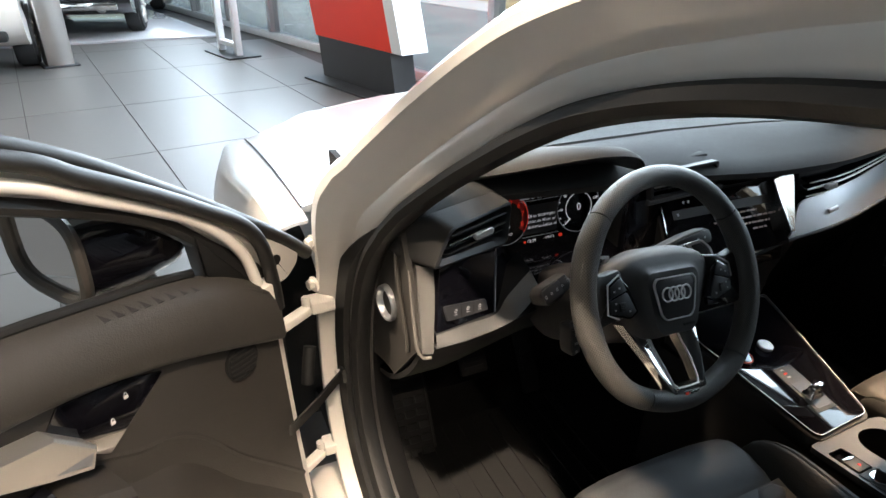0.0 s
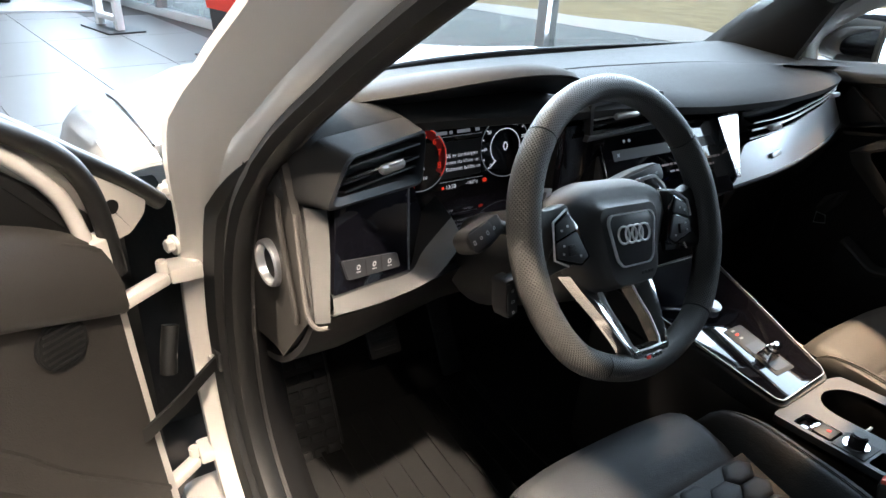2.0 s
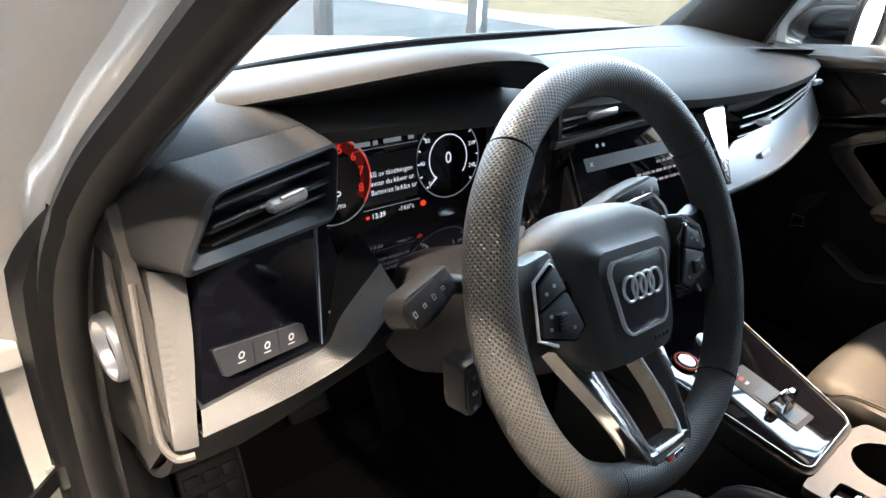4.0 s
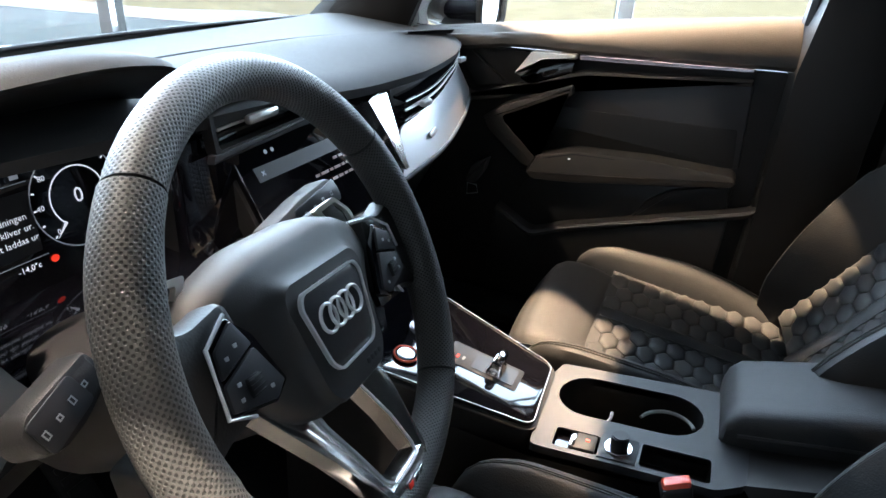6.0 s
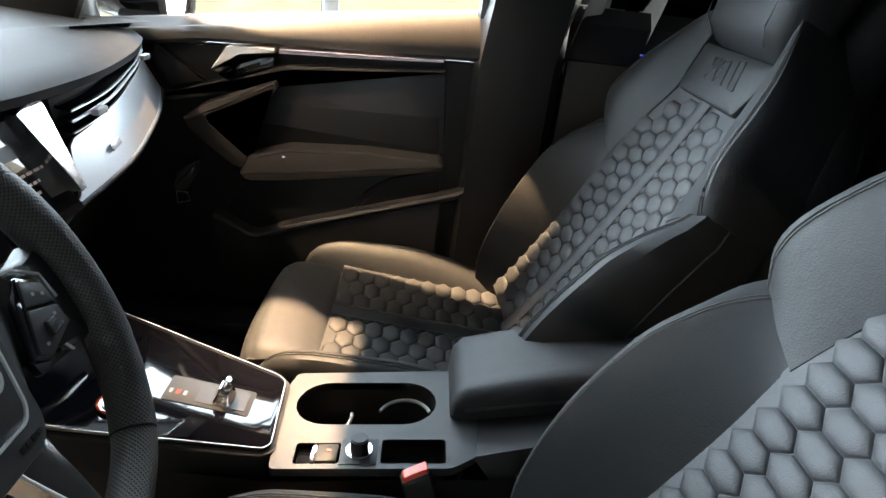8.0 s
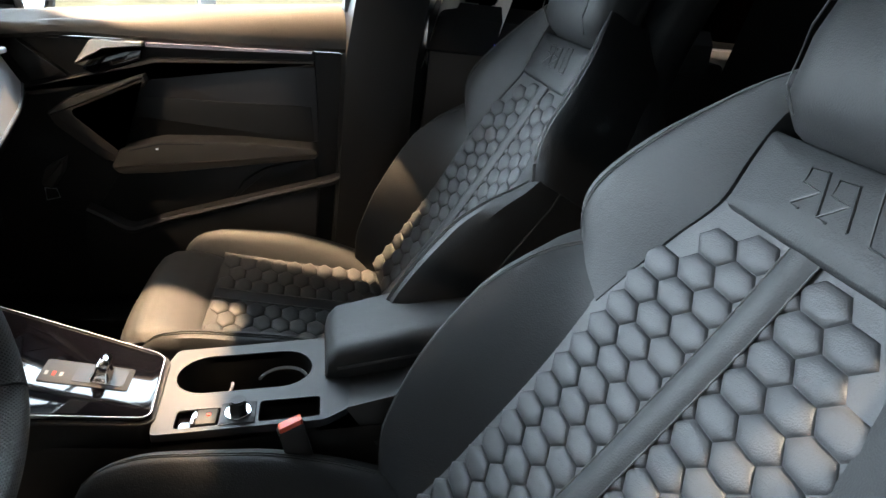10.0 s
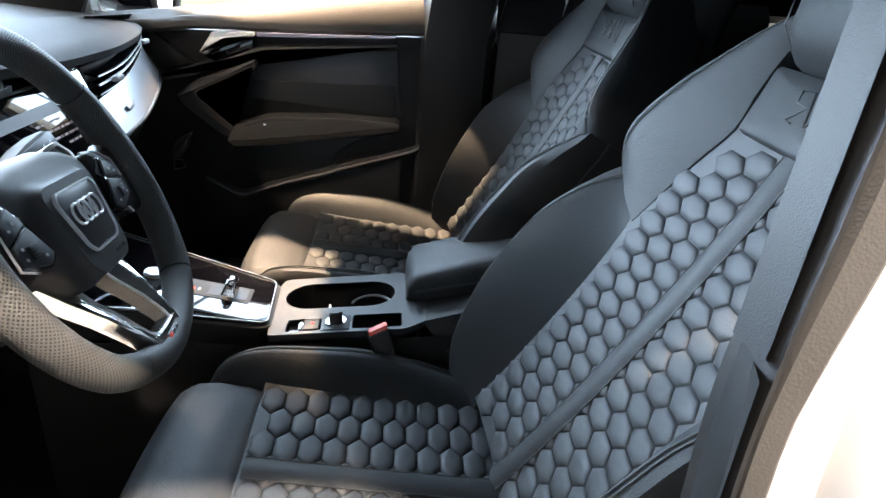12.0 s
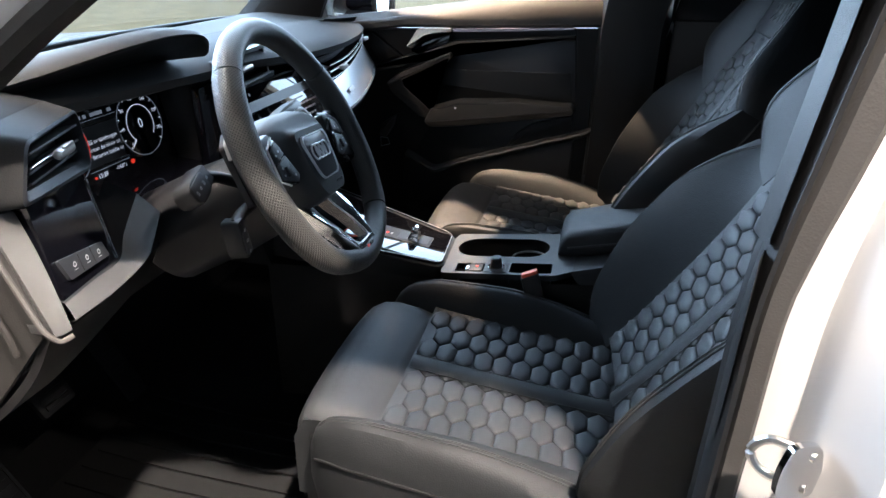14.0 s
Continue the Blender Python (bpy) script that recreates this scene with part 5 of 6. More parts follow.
# ---- doors ----
def wallprism(poly, x, depth, face, r=.006, bevel=.003):
    """A plate on a door: poly in (rearward, up), its back at x, standing depth out towards face (+1 or -1 along x)."""
    if face < 0:
        return prism(rounded(poly, r), plane_frame((x, 0, 0), (0, -1, 0), (0, 0, 1)), depth, bevel)
    return prism(rounded([(-u, z) for u, z in poly], r), plane_frame((x, 0, 0), (0, 1, 0), (0, 0, 1)), depth, bevel)


pdoor = thing("passenger_door", (.70, 0, .35), "closed front passenger door with black trim and ambient strip", "car door")
part("skin", wallprism([(-.46, .32), (.34, .32), (.35, 1.02), (-.46, .97)], .84, .02, -1), "paint", pdoor, "white outer skin")
part("liner", wallprism([(-.43, .36), (.40, .36), (.40, .80), (.39, 1.00), (-.40, .975)], .76, .075, -1, .03, .006), "plastic", pdoor, "black door lining")
BELT = [(.46, .995), (.38, 1.006), (.20, 1.030), (0, 1.055), (-.20, 1.078), (-.345, 1.094)]


def belt_band():
    rows = []
    for y in [.46 - .81 * i / 24 for i in range(25)]:
        zt = lerp(BELT[::-1], y)
        zb = lerp([(-.35, 1.008), (0, .995), (.2, .990), (.30, .975), (.46, .965)], y)
        rows.append([(.735, y, zt), (.722, y, zt + .004), (.706, y, zt + .001), (.690, y, zt - .014), (.674, y, (zt + zb) / 2 + .005), (.664, y, zb + .016), (.662, y, zb + .004), (.670, y, zb - .004), (.70, y, zb - .006)])
    return loft(rows, False)


part("belt_pad", belt_band(), "door_skin", pdoor, "soft grained door shoulder")
part("insert", wallprism([(-.19, .836), (-.085, .874), (-.060, .930), (.285, .978), (.300, .800), (.10, .800), (-.10, .758)], .688, .006, -1, .01), "sign_black", pdoor, "dark cloth insert")
# flat plate, not sunk in; its black stands in for the recess's shade
part("handle_recess", wallprism([(-.300, .978), (-.05, .988), (.285, .999), (.285, .978), (-.045, .952), (-.160, .903), (-.20, .903)], .688, .008, -1, .006), "rubber", pdoor, "flat black sheet as the shade behind the door handle")
part("corner_facet", wallprism([(-.300, .976), (-.272, .955), (-.200, .906), (-.222, .905), (-.275, .890), (-.31, .94)], .690, .018, -1, .006), "plastic", pdoor)
part("sweep", wallprism([(-.31, .880), (-.272, .878), (-.199, .906), (-.044, .957), (.285, .981), (.285, .968), (-.037, .943), (-.161, .900), (-.207, .876), (-.27, .862), (-.32, .862)], .690, .026, -1, .006, .006), "door_trim", pdoor, "angular trim band")
hand = part("door_handle", wallprism([(-.185, .936), (-.153, .984), (-.145, .987), (-.057, .989), (-.056, .979), (-.128, .968), (-.168, .932)], .672, .026, -1, .004, .004), "alu", pdoor, "aluminium inner door handle")
part("lever_back", wallprism([(-.178, .925), (-.125, .962), (-.060, .972), (-.065, .948), (-.15, .912)], .674, .010, -1, .006), "piano", hand)
part("ambient_strip", loft([[(.668, .050, .979), (.654, .050, .980), (.654, .050, .988), (.668, .050, .989)], [(.668, -.10, .986), (.653, -.10, .987), (.653, -.10, .994), (.668, -.10, .995)], [(.668, -.278, .996), (.656, -.278, .997), (.656, -.278, 1.001), (.668, -.278, 1.002)]]), "strip_light", pdoor, "slim violet-lit ambient strip")
# black sheet on the lining as the shade inside the pull
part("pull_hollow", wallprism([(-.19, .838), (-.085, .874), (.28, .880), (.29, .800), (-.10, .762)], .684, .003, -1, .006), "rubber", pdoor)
part("pull_frame", wallprism([(-.247, .832), (-.204, .866), (-.056, .927), (-.051, .910), (-.081, .877), (-.192, .838), (-.096, .756), (-.108, .734), (-.146, .738), (-.233, .806)], .690, .046, -1, .005, .008), "door_trim", pdoor, "angular pull handle surround")
part("armrest_pad", wallprism([(-.112, .768), (-.029, .794), (.134, .803), (.290, .799), (.302, .786), (.292, .772), (-.028, .720), (-.115, .712), (-.132, .726)], .690, .058, -1, .008, .010), "door_trim", pdoor, "slim door armrest")
part("armrest_slot", wallprism([(-.100, .766), (-.029, .788), (.060, .792), (.050, .778), (-.030, .770)], .634, .0014, -1, .003, .0005), "plastic", pdoor)
part("armrest_light", box((.632, .036, .775), (.003, .005, .003)), "white_light", pdoor)
lip_line = curve_through([(.192, .622, 0), (.160, .606, 0), (.111, .580, 0), (.075, .588, 0), (.032, .606, 0), (-.089, .644, 0), (-.198, .679, 0), (-.300, .710, 0), (-.345, .728, 0), (-.362, .760, 0), (-.362, .800, 0)], 44)
part("pocket_lip", loft([[(.676, p.x, p.y - .016), (.648, p.x, p.y - .010), (.641, p.x, p.y + .000), (.646, p.x, p.y + .006), (.676, p.x, p.y + .008)] for p in lip_line[:36]], False), "door_trim", pdoor, "door pocket edge")
part("pillar_rib", tube([(.662, p.x, p.y) for p in lip_line[35:]], .0035, 6), "door_skin", pdoor)
part("pocket_wall", wallprism([(-.21, .40), (.30, .40), (.305, .700), (.20, .672), (.09, .636), (-.03, .598), (-.075, .580), (-.111, .572), (-.16, .598), (-.20, .62)], .676, .020, -1, .01), "plastic", pdoor, "black lower door panel")
# black sheet on the lining as the shade inside the door pocket
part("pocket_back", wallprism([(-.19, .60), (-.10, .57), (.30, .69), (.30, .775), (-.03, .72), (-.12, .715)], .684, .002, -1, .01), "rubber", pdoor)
part("speaker_cover", wallprism([(.108, .650), (.135, .700), (.183, .735), (.291, .764), (.300, .708)], .684, .012, -1, .01), "plastic", pdoor, "black loudspeaker cover")
part("grab_edge", wallprism([(-.275, .676), (-.262, .714), (-.224, .738), (-.232, .705), (-.255, .668)], .672, .03, -1, .004, .004), "door_trim", pdoor, "angular grab edge")
part("grab_clip", tube([(.650, .271, .668), (.650, .248, .667), (.650, .243, .648), (.650, .270, .640)], .0016, 6, True), "brushed", pdoor)
wf = curve_through([(.735, .52, .98), (.71, .47, 1.04), (.69, .40, 1.15), (.65, .22, 1.25), (.62, -.02, 1.31), (.60, -.30, 1.33)], 24)
part("window_frame", tube(wf + [Vector((.635, -.355, 1.24)), Vector((.69, -.352, 1.09))], .016, 8), "rubber", pdoor, "black window frame")
gl = part("window_pane", sheet(lambda u, v: (.725 - .11 * v, (.50 - .85 * u) * (1 - v) + (.08 - .42 * u) * v, (.99 + .10 * u) * (1 - v) + 1.315 * v), 8, 8), "glass", pdoor, "clear side window")
gl.visible_shadow = False
part("sill_plate", box((.62, -.05, .375), (.10, .9, .03), .008), "plastic", pdoor)
# centre pillar trim and rear door behind it
post = thing("pillar_panel", (.66, -.45, .4), "black centre pillar trim with belt slot", "car trim")
part("cover", loft([[(.70, -.335 - .02 * k, z), (.655 - .05 * k, -.35 - .03 * k, z), (.635 - .06 * k, -.42 - .03 * k, z), (.655 - .05 * k, -.50 - .03 * k, z), (.70, -.53 - .02 * k, z)] for z, k in ((.40, -.2), (.70, 0), (1.0, 0), (1.15, .5), (1.33, 1.4))], False), "plastic", post)
part("edge_strip", tube([(.664, -.347, .60), (.668, -.350, .80), (.668, -.355, 1.0), (.652, -.365, 1.11), (.618, -.38, 1.28)], .007, 8), "door_skin", post, "grey edge strip")
rdoor = thing("rear_door", (.70, -.9, .4), "dark rear passenger door with a blue ambient line", "car door")
part("liner", wallprism([(.53, .38), (1.25, .38), (1.25, 1.06), (.53, 1.04)], .74, .06, -1, .02), "plastic", rdoor)
part("shoulder", loft([[(.74, y, 1.125), (.70, y, 1.13), (.672, y, 1.10), (.668, y, 1.03), (.69, y, 1.02)] for y in (-.52, -.8, -1.2)], False), "carpet", rdoor)
part("ambient_line", box((.664, -.87, 1.052), (.004, .40, .003)), "blue_line", rdoor, "thin blue ambient line")
rg = part("window_pane", sheet(lambda u, v: (.725 - .10 * v, -.54 - .68 * u, 1.13 + .18 * v), 4, 4), "tinted", rdoor)
rg.visible_shadow = False

# exterior mirrors
def mirror_unit(name, side, at, turn_deg, label):
    """A wing mirror: housing, glass, foot; the glass looks back along -y."""
    t = thing(name, at, label, "wing mirror", turn=turn_deg or .01)
    def ring(y, k, dz=0.0):
        pw = lambda c: math.copysign(abs(c) ** .6, c)
        return [(side * (.105 - .40 * max(0, y) + pw(math.cos(q)) * .096 * k), y, .085 + dz + pw(math.sin(q)) * .070 * k) for q in (2 * math.pi * j / 28 for j in range(28))]
    part("housing", loft([ring(y, k) for y, k in ((-.035, .97), (-.042, 1.0), (-.025, 1.04), (.03, 1.0), (.09, .80), (.12, .52), (.134, .22))]), "piano", t, "black wing mirror housing")
    part("glass", loft([ring(-.0335, .90), ring(-.037, .90)]), "mirror", t, "mirror glass")
    part("rim", tube([Vector(p) + Vector((0, -.004, 0)) for p in ring(-.036, .96)], .009, 8, True, 1.0, (0, 1, 0)), "door_trim", t, "grey rim round the glass")
    part("foot", loft([[(side * (x), y, z) for x, y, z in ((-.03, -.03, z0), (-.03, .06, z0), (.10, .06, z0 + .02), (.10, -.03, z0 + .02))] for z0 in (-.03, .02)]), "brushed", t, "grey mirror foot")
    return t


mirror_unit("wing_mirror", 1, (.80, .375, .965), 0, "black wing mirror on the passenger side")

# driver's door, standing open
DOOR_TURN = -56
ddoor = thing("driver_door", (-.86, .36, 0), "open white driver's door with dark grained lining", "car door", turn=DOOR_TURN)
part("skin", wallprism([(-.07, .30), (1.08, .30), (1.10, .93), (.5, .92), (-.07, .87)], -.135, .015, 1, .04, .01), "paint", ddoor, "white outer door skin")
part("edge_frame", wallprism([(.006, .33), (1.06, .33), (1.07, .93), (.50, .925), (.19, .90), (.055, .905), (.042, .905), (.040, .86), (.034, .742), (.023, .565), (.012, .44)], -.120, .128, 1, .004, .003), "paint", ddoor, "white door shell edge")
part("lining", wallprism([(.020, .40), (.028, .455), (.036, .565), (.047, .742), (.053, .86), (.058, .90), (.10, .925), (.20, .945), (.45, .985), (1.04, 1.0), (1.04, .40)], -.02, .035, 1, .006, .006), "door_skin", ddoor, "grained brown-black door lining")


D_TOP = [(.055, .898), (.10, .930), (.17, .960), (.32, .985), (.44, 1.0), (1.04, 1.025)]
D_FOLD = [(.055, .815), (.248, .889), (.296, .903), (.375, .921), (.456, .930), (1.04, .950)]


def shoulder():
    rows = []
    for i in range(34):
        u = .054 + .986 * i / 33
        zt, zb = lerp(D_TOP, u), lerp(D_FOLD, u)
        rows.append([(-.03, -u, zt + .004), (-.012, -u, zt + .006), (.008, -u, zt - .003), (.022, -u, zt - .016), (.034, -u, zt * .45 + zb * .55), (.037, -u, zb + .010), (.033, -u, zb + .001), (.026, -u, zb - .005), (.012, -u, zb - .010)])
    return loft(rows, False)


part("shoulder_pad", shoulder(), "door_skin", ddoor, "soft door shoulder")
for k in range(8):
    u = .178 + k * .0185
    zt = lerp(D_TOP, u)
    slot = lambda x, du: (x, -(u + du), zt + .006 - (x + .012) * .4545 + .0014)
    part("vent_slot", loft([[slot(x, .012 * k2), slot(x, .012 * k2 + .009), tuple(Vector(slot(x, .012 * k2 + .009)) - Vector((.003, 0, .006))), tuple(Vector(slot(x, .012 * k2)) - Vector((.003, 0, .006)))] for x, k2 in ((-.010, 1), (.009, 0))]), "rubber", ddoor, "slanted vent slot")
part("tweeter", disc((.017, -.134, .812), (1, 0, 0), .031, .010, 32, .002), "carpet", ddoor, "round black tweeter grille")
for k in range(6):
    part("grille_bar", box((.0225, -.134, .790 + k * .0088), (.002, .052 - .004 * abs(k - 2.5), .003)), "rubber", ddoor)
part("switch_field", wallprism([(.262, .876), (.315, .897), (.400, .912), (.435, .865), (.357, .802)], .014, .0034, 1, .004, .001), "piano", ddoor, "glossy black lock switch field")
for u, z in ((.320, .872), (.344, .846)):
    part("lock_sign", join(box((.0186, -u, z), (.0008, .006, .005)), tube([(.0186, -u + .002 * math.cos(a), z + .003 + .004 * math.sin(a)) for a in (math.pi * i / 8 for i in range(9))], .0006, 5)), "print_white", ddoor)
part("pull_handle", loft([[(x, -(u + d), z) for u, z in ((.382, .853), (.391, .829), (.436, .848), (.52, .890), (.52, .912), (.423, .897))] for x, d in ((.018, .004), (.046, 0), (.052, .004))]), "alu", ddoor, "aluminium inner door handle")
part("handle_facet", loft([[(.0528, -u, z) for u, z in ((.390, .852), (.397, .836), (.436, .853))], [(.0534, -u, z) for u, z in ((.392, .851), (.398, .838), (.434, .852))]]), "brushed", ddoor)
part("arm_shelf", loft([[(.015, -u, z - .05), (.075, -u, z - .035), (.085, -u, z - .010), (.075, -u, z), (.015, -u, z + .004)] for u, z in ((.37, .79), (.42, .815), (.60, .84), (1.0, .86))]), "door_skin", ddoor, "door armrest with window switches")
for k in range(3):
    part("switch", box((.055, -(.47 + k * .06), .838 + k * .006), (.03, .045, .008), .002), "piano", ddoor)
curve_low = curve_through([(.42, .835, 0), (.326, .779, 0), (.275, .764, 0), (.24, .742, 0), (.206, .702, 0), (.16, .634, 0), (.09, .552, 0), (.031, .482, 0)], 40)
part("lower_bulge", loft([[(.0155, -p.x, p.y + .006), (.0175, -p.x, p.y), (.008, -p.x - .006, p.y - .022), (.014, -p.x - .014, p.y - .044), (.034, -p.x - .022, p.y - .062), (.050, -p.x - .036, p.y - .088), (.056, -p.x - .05, p.y - .13), (.050, -p.x - .06, max(.395, p.y - .30)), (.014, -p.x - .06, .39)] for p in curve_low], False), "door_skin", ddoor, "bulging lower door panel")
# black slab hides the white skin and stands in for the gap's shade
part("hinge_gap", wallprism([(-.055, .40), (.030, .40), (.040, .90), (-.055, .895)], -.118, .03, 1, .004), "rubber", ddoor, "added black slab for the shade behind the door's front edge")
part("pocket", loft([[(.014, -u, .40), (.060, -u, .42), (.065, -u, .70), (.05, -u, .74), (.014, -u, .76)] for u in (.36, .6, 1.0)], False), "door_skin", ddoor)
outer = [(-.060, .913, 0), (.02, .985, 0), (.206, 1.125, 0), (.352, 1.215, 0), (.55, 1.29, 0), (.80, 1.33, 0), (1.02, 1.325, 0), (1.06, 1.20, 0), (1.07, 1.0, 0)]
oc = curve_through(outer, 50)
part("frame_seal", tube([(-.014, -p.x - .001, p.y - .003) for p in oc], .012, 10), "rubber", ddoor, "black door seal")
seal_in = curve_through([(1.02, 1.20, 0), (.98, 1.285, 0), (.80, 1.30, 0), (.55, 1.265, 0), (.364, 1.205, 0), (.296, 1.166, 0), (.213, 1.116, 0), (.143, 1.069, 0), (.082, 1.024, 0), (.050, .975, 0), (.037, .908, 0), (.033, .853, 0)], 70)
part("frame_seal", tube([(.000, -p.x, p.y - .002) for p in seal_in], .012, 10), "rubber", ddoor, "soft inner door seal")
strip_in = curve_through([(.98, 1.25, 0), (.80, 1.272, 0), (.55, 1.235, 0), (.37, 1.175, 0), (.30, 1.140, 0), (.215, 1.093, 0), (.16, 1.058, 0), (.112, 1.014, 0), (.076, .962, 0), (.060, .905, 0)], 60)
part("frame_strip", tube([(-.010, -p.x, p.y) for p in strip_in], .0095, 10), "paint", ddoor, "white painted strip of the window frame")
part("frame_corner", wallprism([(.070, 1.010), (.026, .973), (-.038, .932), (-.030, .905), (-.004, .886), (.034, .886), (.046, .960)], -.030, .022, 1, .008, .004), "paint", ddoor, "white painted corner of the door frame")
part("belt_seal", tube([(-.030, -u, lerp(D_TOP, u) + .008) for u in [.16 + .88 * i / 20 for i in range(21)]], .008, 8), "rubber", ddoor, "black glass wiper strip")
inner = curve_through([(.03, .92, 0), (.11, .995, 0), (.215, 1.088, 0), (.37, 1.160, 0), (.56, 1.235, 0), (.80, 1.275, 0), (.98, 1.27, 0), (1.0, 1.18, 0), (1.01, 1.02, 0)], 50)
part("window_frame", loft([[(-.020, -a.x, a.y), (-.014, -a.x * .7 - b.x * .3, a.y * .7 + b.y * .3), (-.010, -a.x * .35 - b.x * .65, a.y * .35 + b.y * .65), (-.024, -b.x, b.y), (-.06, -b.x, b.y), (-.09, -a.x, a.y), (-.05, -a.x, a.y)] for a, b in zip(oc, inner)]), "paint", ddoor, "white window frame")
part("glass_run", tube([(-.028, -p.x - .004, p.y - .010) for p in inner], .012, 8), "rubber", ddoor, "black glass run seal")
part("mirror_sail", wallprism([(.061, .905), (.080, .945), (.112, .994), (.156, 1.030), (.146, .950), (.150, .945)], -.045, .030, 1, .004), "rubber", ddoor, "black mirror triangle")
part("hinge_hole", disc((-.0075, -.018, .932), (1, 0, 0), .009, .004, 16), "rubber", ddoor)
dg_ = part("window_pane", sheet(lambda u, v: (-.062 - .01 * v, -(.10 + .90 * u) * (1 - v) - (.45 + .52 * u) * v, (.94 + .06 * u) * (1 - v) + 1.22 * v), 4, 4), "glass", ddoor, "clear door glass")
dg_.visible_shadow = False
WM = ddoor.matrix_world @ Vector((-.055, -.248, .937))
mirror_unit("wing_mirror", -1, tuple(WM), DOOR_TURN, "black wing mirror on the open driver's door")
# hinges and check strap at the pillar
for z, nm in ((.80, "hinge"), (.455, "hinge")):
    h = thing("wall_hinge", (-.84, .37, z), "white painted door hinge with bolts", "hinge")
    part("leaf", box((-.80, .41, z), (.045, .04, .024), .004), "paint", h)
    part("arm", box((-.865, .37, z), (.09, .022, .017), .004, pose(0, 0, 0, 0, 0, 35)), "paint", h)
    part("pin", disc((-.83, .40, z + .014), (0, 0, 1), .008, .022, 16, .002), "paint", h)
for p in ((-.806, .44, .91), (-.812, .43, .83)):
    b = thing("body_bolt", p, "white painted hexagon bolt on the pillar", "bolt")
    part("head", disc(p, (-1, -.3, 0), .010, .012, 6, .001), "paint", b)
    part("washer", disc(Vector(p) + Vector((.006, 0, 0)), (-1, -.3, 0), .015, .004, 20), "paint", b)
strap = thing("check_strap", (-.80, .36, .63), "black door check strap", "check strap")
part("strap", loft([[(x, y, z - .010), (x + .006, y, z - .010), (x + .006, y, z + .012), (x, y, z + .012)] for x, y, z in ((-.775, .395, .640), (-.805, .37, .636), (-.84, .34, .630), (-.90, .30, .618))]), "rubber", strap)
part("bracket", box((-.772, .40, .640), (.012, .035, .034), .003), "rubber", strap)
part("bolt", disc((-.782, .40, .640), (-1, -.3, 0), .007, .008, 6), "alu", strap)
part("wire_boot", tube([(-.835, .375, .735), (-.845, .36, .70), (-.85, .352, .672)], .012, 10), "rubber", strap)
# striker loop on the rear pillar
strk = thing("door_striker", (-.70, -.54, .84), "steel door striker loop", "striker")
SK = plane_frame((-.716, -.548, .828), (.35, -.94, 0), (0, 0, 1))
part("plate", prism(rounded([(-.016, -.026), (.016, -.026), (.018, .0), (.012, .028), (-.012, .028), (-.018, .0)], .010), SK, -.006, 0), "chrome", strk)
part("loop", tube(curve_through([SK @ Vector(p) for p in ((.008, .016, 0), (-.014, .017, -.022), (-.024, 0, -.030), (-.014, -.017, -.022), (.008, -.016, 0))], 20), .004, 8), "steel", strk, "bright steel loop")
for y in (-.020, .020):
    part("screw", disc(SK @ Vector((.006, y, -.006)), SK.to_3x3() @ Vector((0, 0, -1)), .005, .005, 12), "sign_black", strk)
# centre pillar trim on the driver's side, with the belt guide
lpost = thing("pillar_panel", (-.66, -.50, .4), "grained black centre pillar trim", "car trim")
part("cover", loft([[(-.668 + .05 * k, -.495 - .03 * k, z), (-.640 + .05 * k, -.505 - .03 * k, z), (-.62 + .05 * k, -.56 - .03 * k, z), (-.64 + .05 * k, -.64 - .03 * k, z)] for z, k in ((.40, -.3), (.70, -.1), (.985, 0))], False), "plastic", lpost)
part("upper_cover", loft([[(-.660 + .10 * k, -.500 - .10 * k, z), (-.628 + .10 * k, -.497 - .10 * k, z), (-.605 + .10 * k, -.55 - .06 * k, z), (-.625 + .10 * k, -.63 - .06 * k, z)] for z, k in ((.992, 0), (1.15, .25), (1.32, .5))], False), "plastic", lpost, "grey upper pillar cover")

# ---- front seats ----
ROW, COL = .0318, .0445      # spacing of the quilted pads along and across a panel


def hex_mesh(h):
    """One quilted pad: a pillowed hexagon, wider than it is long."""
    bm = bmesh.new()
    rings = []
    rim = [(COL * 2 / 3, 0), (COL / 3, ROW / 2), (-COL / 3, ROW / 2), (-COL * 2 / 3, 0), (-COL / 3, -ROW / 2), (COL / 3, -ROW / 2)]
    for k, z in ((1.0, -.0018), (.965, .10 * h), (.86, .52 * h), (.66, .86 * h), (.34, h)):
        ring = []
        for i in range(6):
            (x0, y0), (x1, y1) = rim[i], rim[(i + 1) % 6]
            for f in (0, .5):
                pull = 1 - .05 * (1 - k) * (f == 0)
                ring.append(bm.verts.new(((x0 + (x1 - x0) * f) * k * pull, (y0 + (y1 - y0) * f) * k * pull, z)))
        rings.append(ring)
    for p, q in zip(rings, rings[1:]):
        for i in range(12):
            bm.faces.new((p[i], p[(i + 1) % 12], q[(i + 1) % 12], q[i]))
    bm.faces.new(rings[-1])
    me = bpy.data.meshes.new("pad")
    bm.to_mesh(me)
    bm.free()
    me.materials.append(M["suede"])
    me.polygons.foreach_set("use_smooth", [True] * len(me.polygons))
    return me


HEX = hex_mesh(.0040)
BACK = plane_frame((0, -.434, .577), (-1, 0, 0), (0, -.488, .873))      # x across, y up the backrest, z to the front
BACK2 = plane_frame((0, -.432, .580), (-1, 0, 0), (0, -.468, .884))
SEAT = plane_frame((0, -.465, .546), (1, 0, 0), (0, .33, .027))          # x across, y to the front, z up


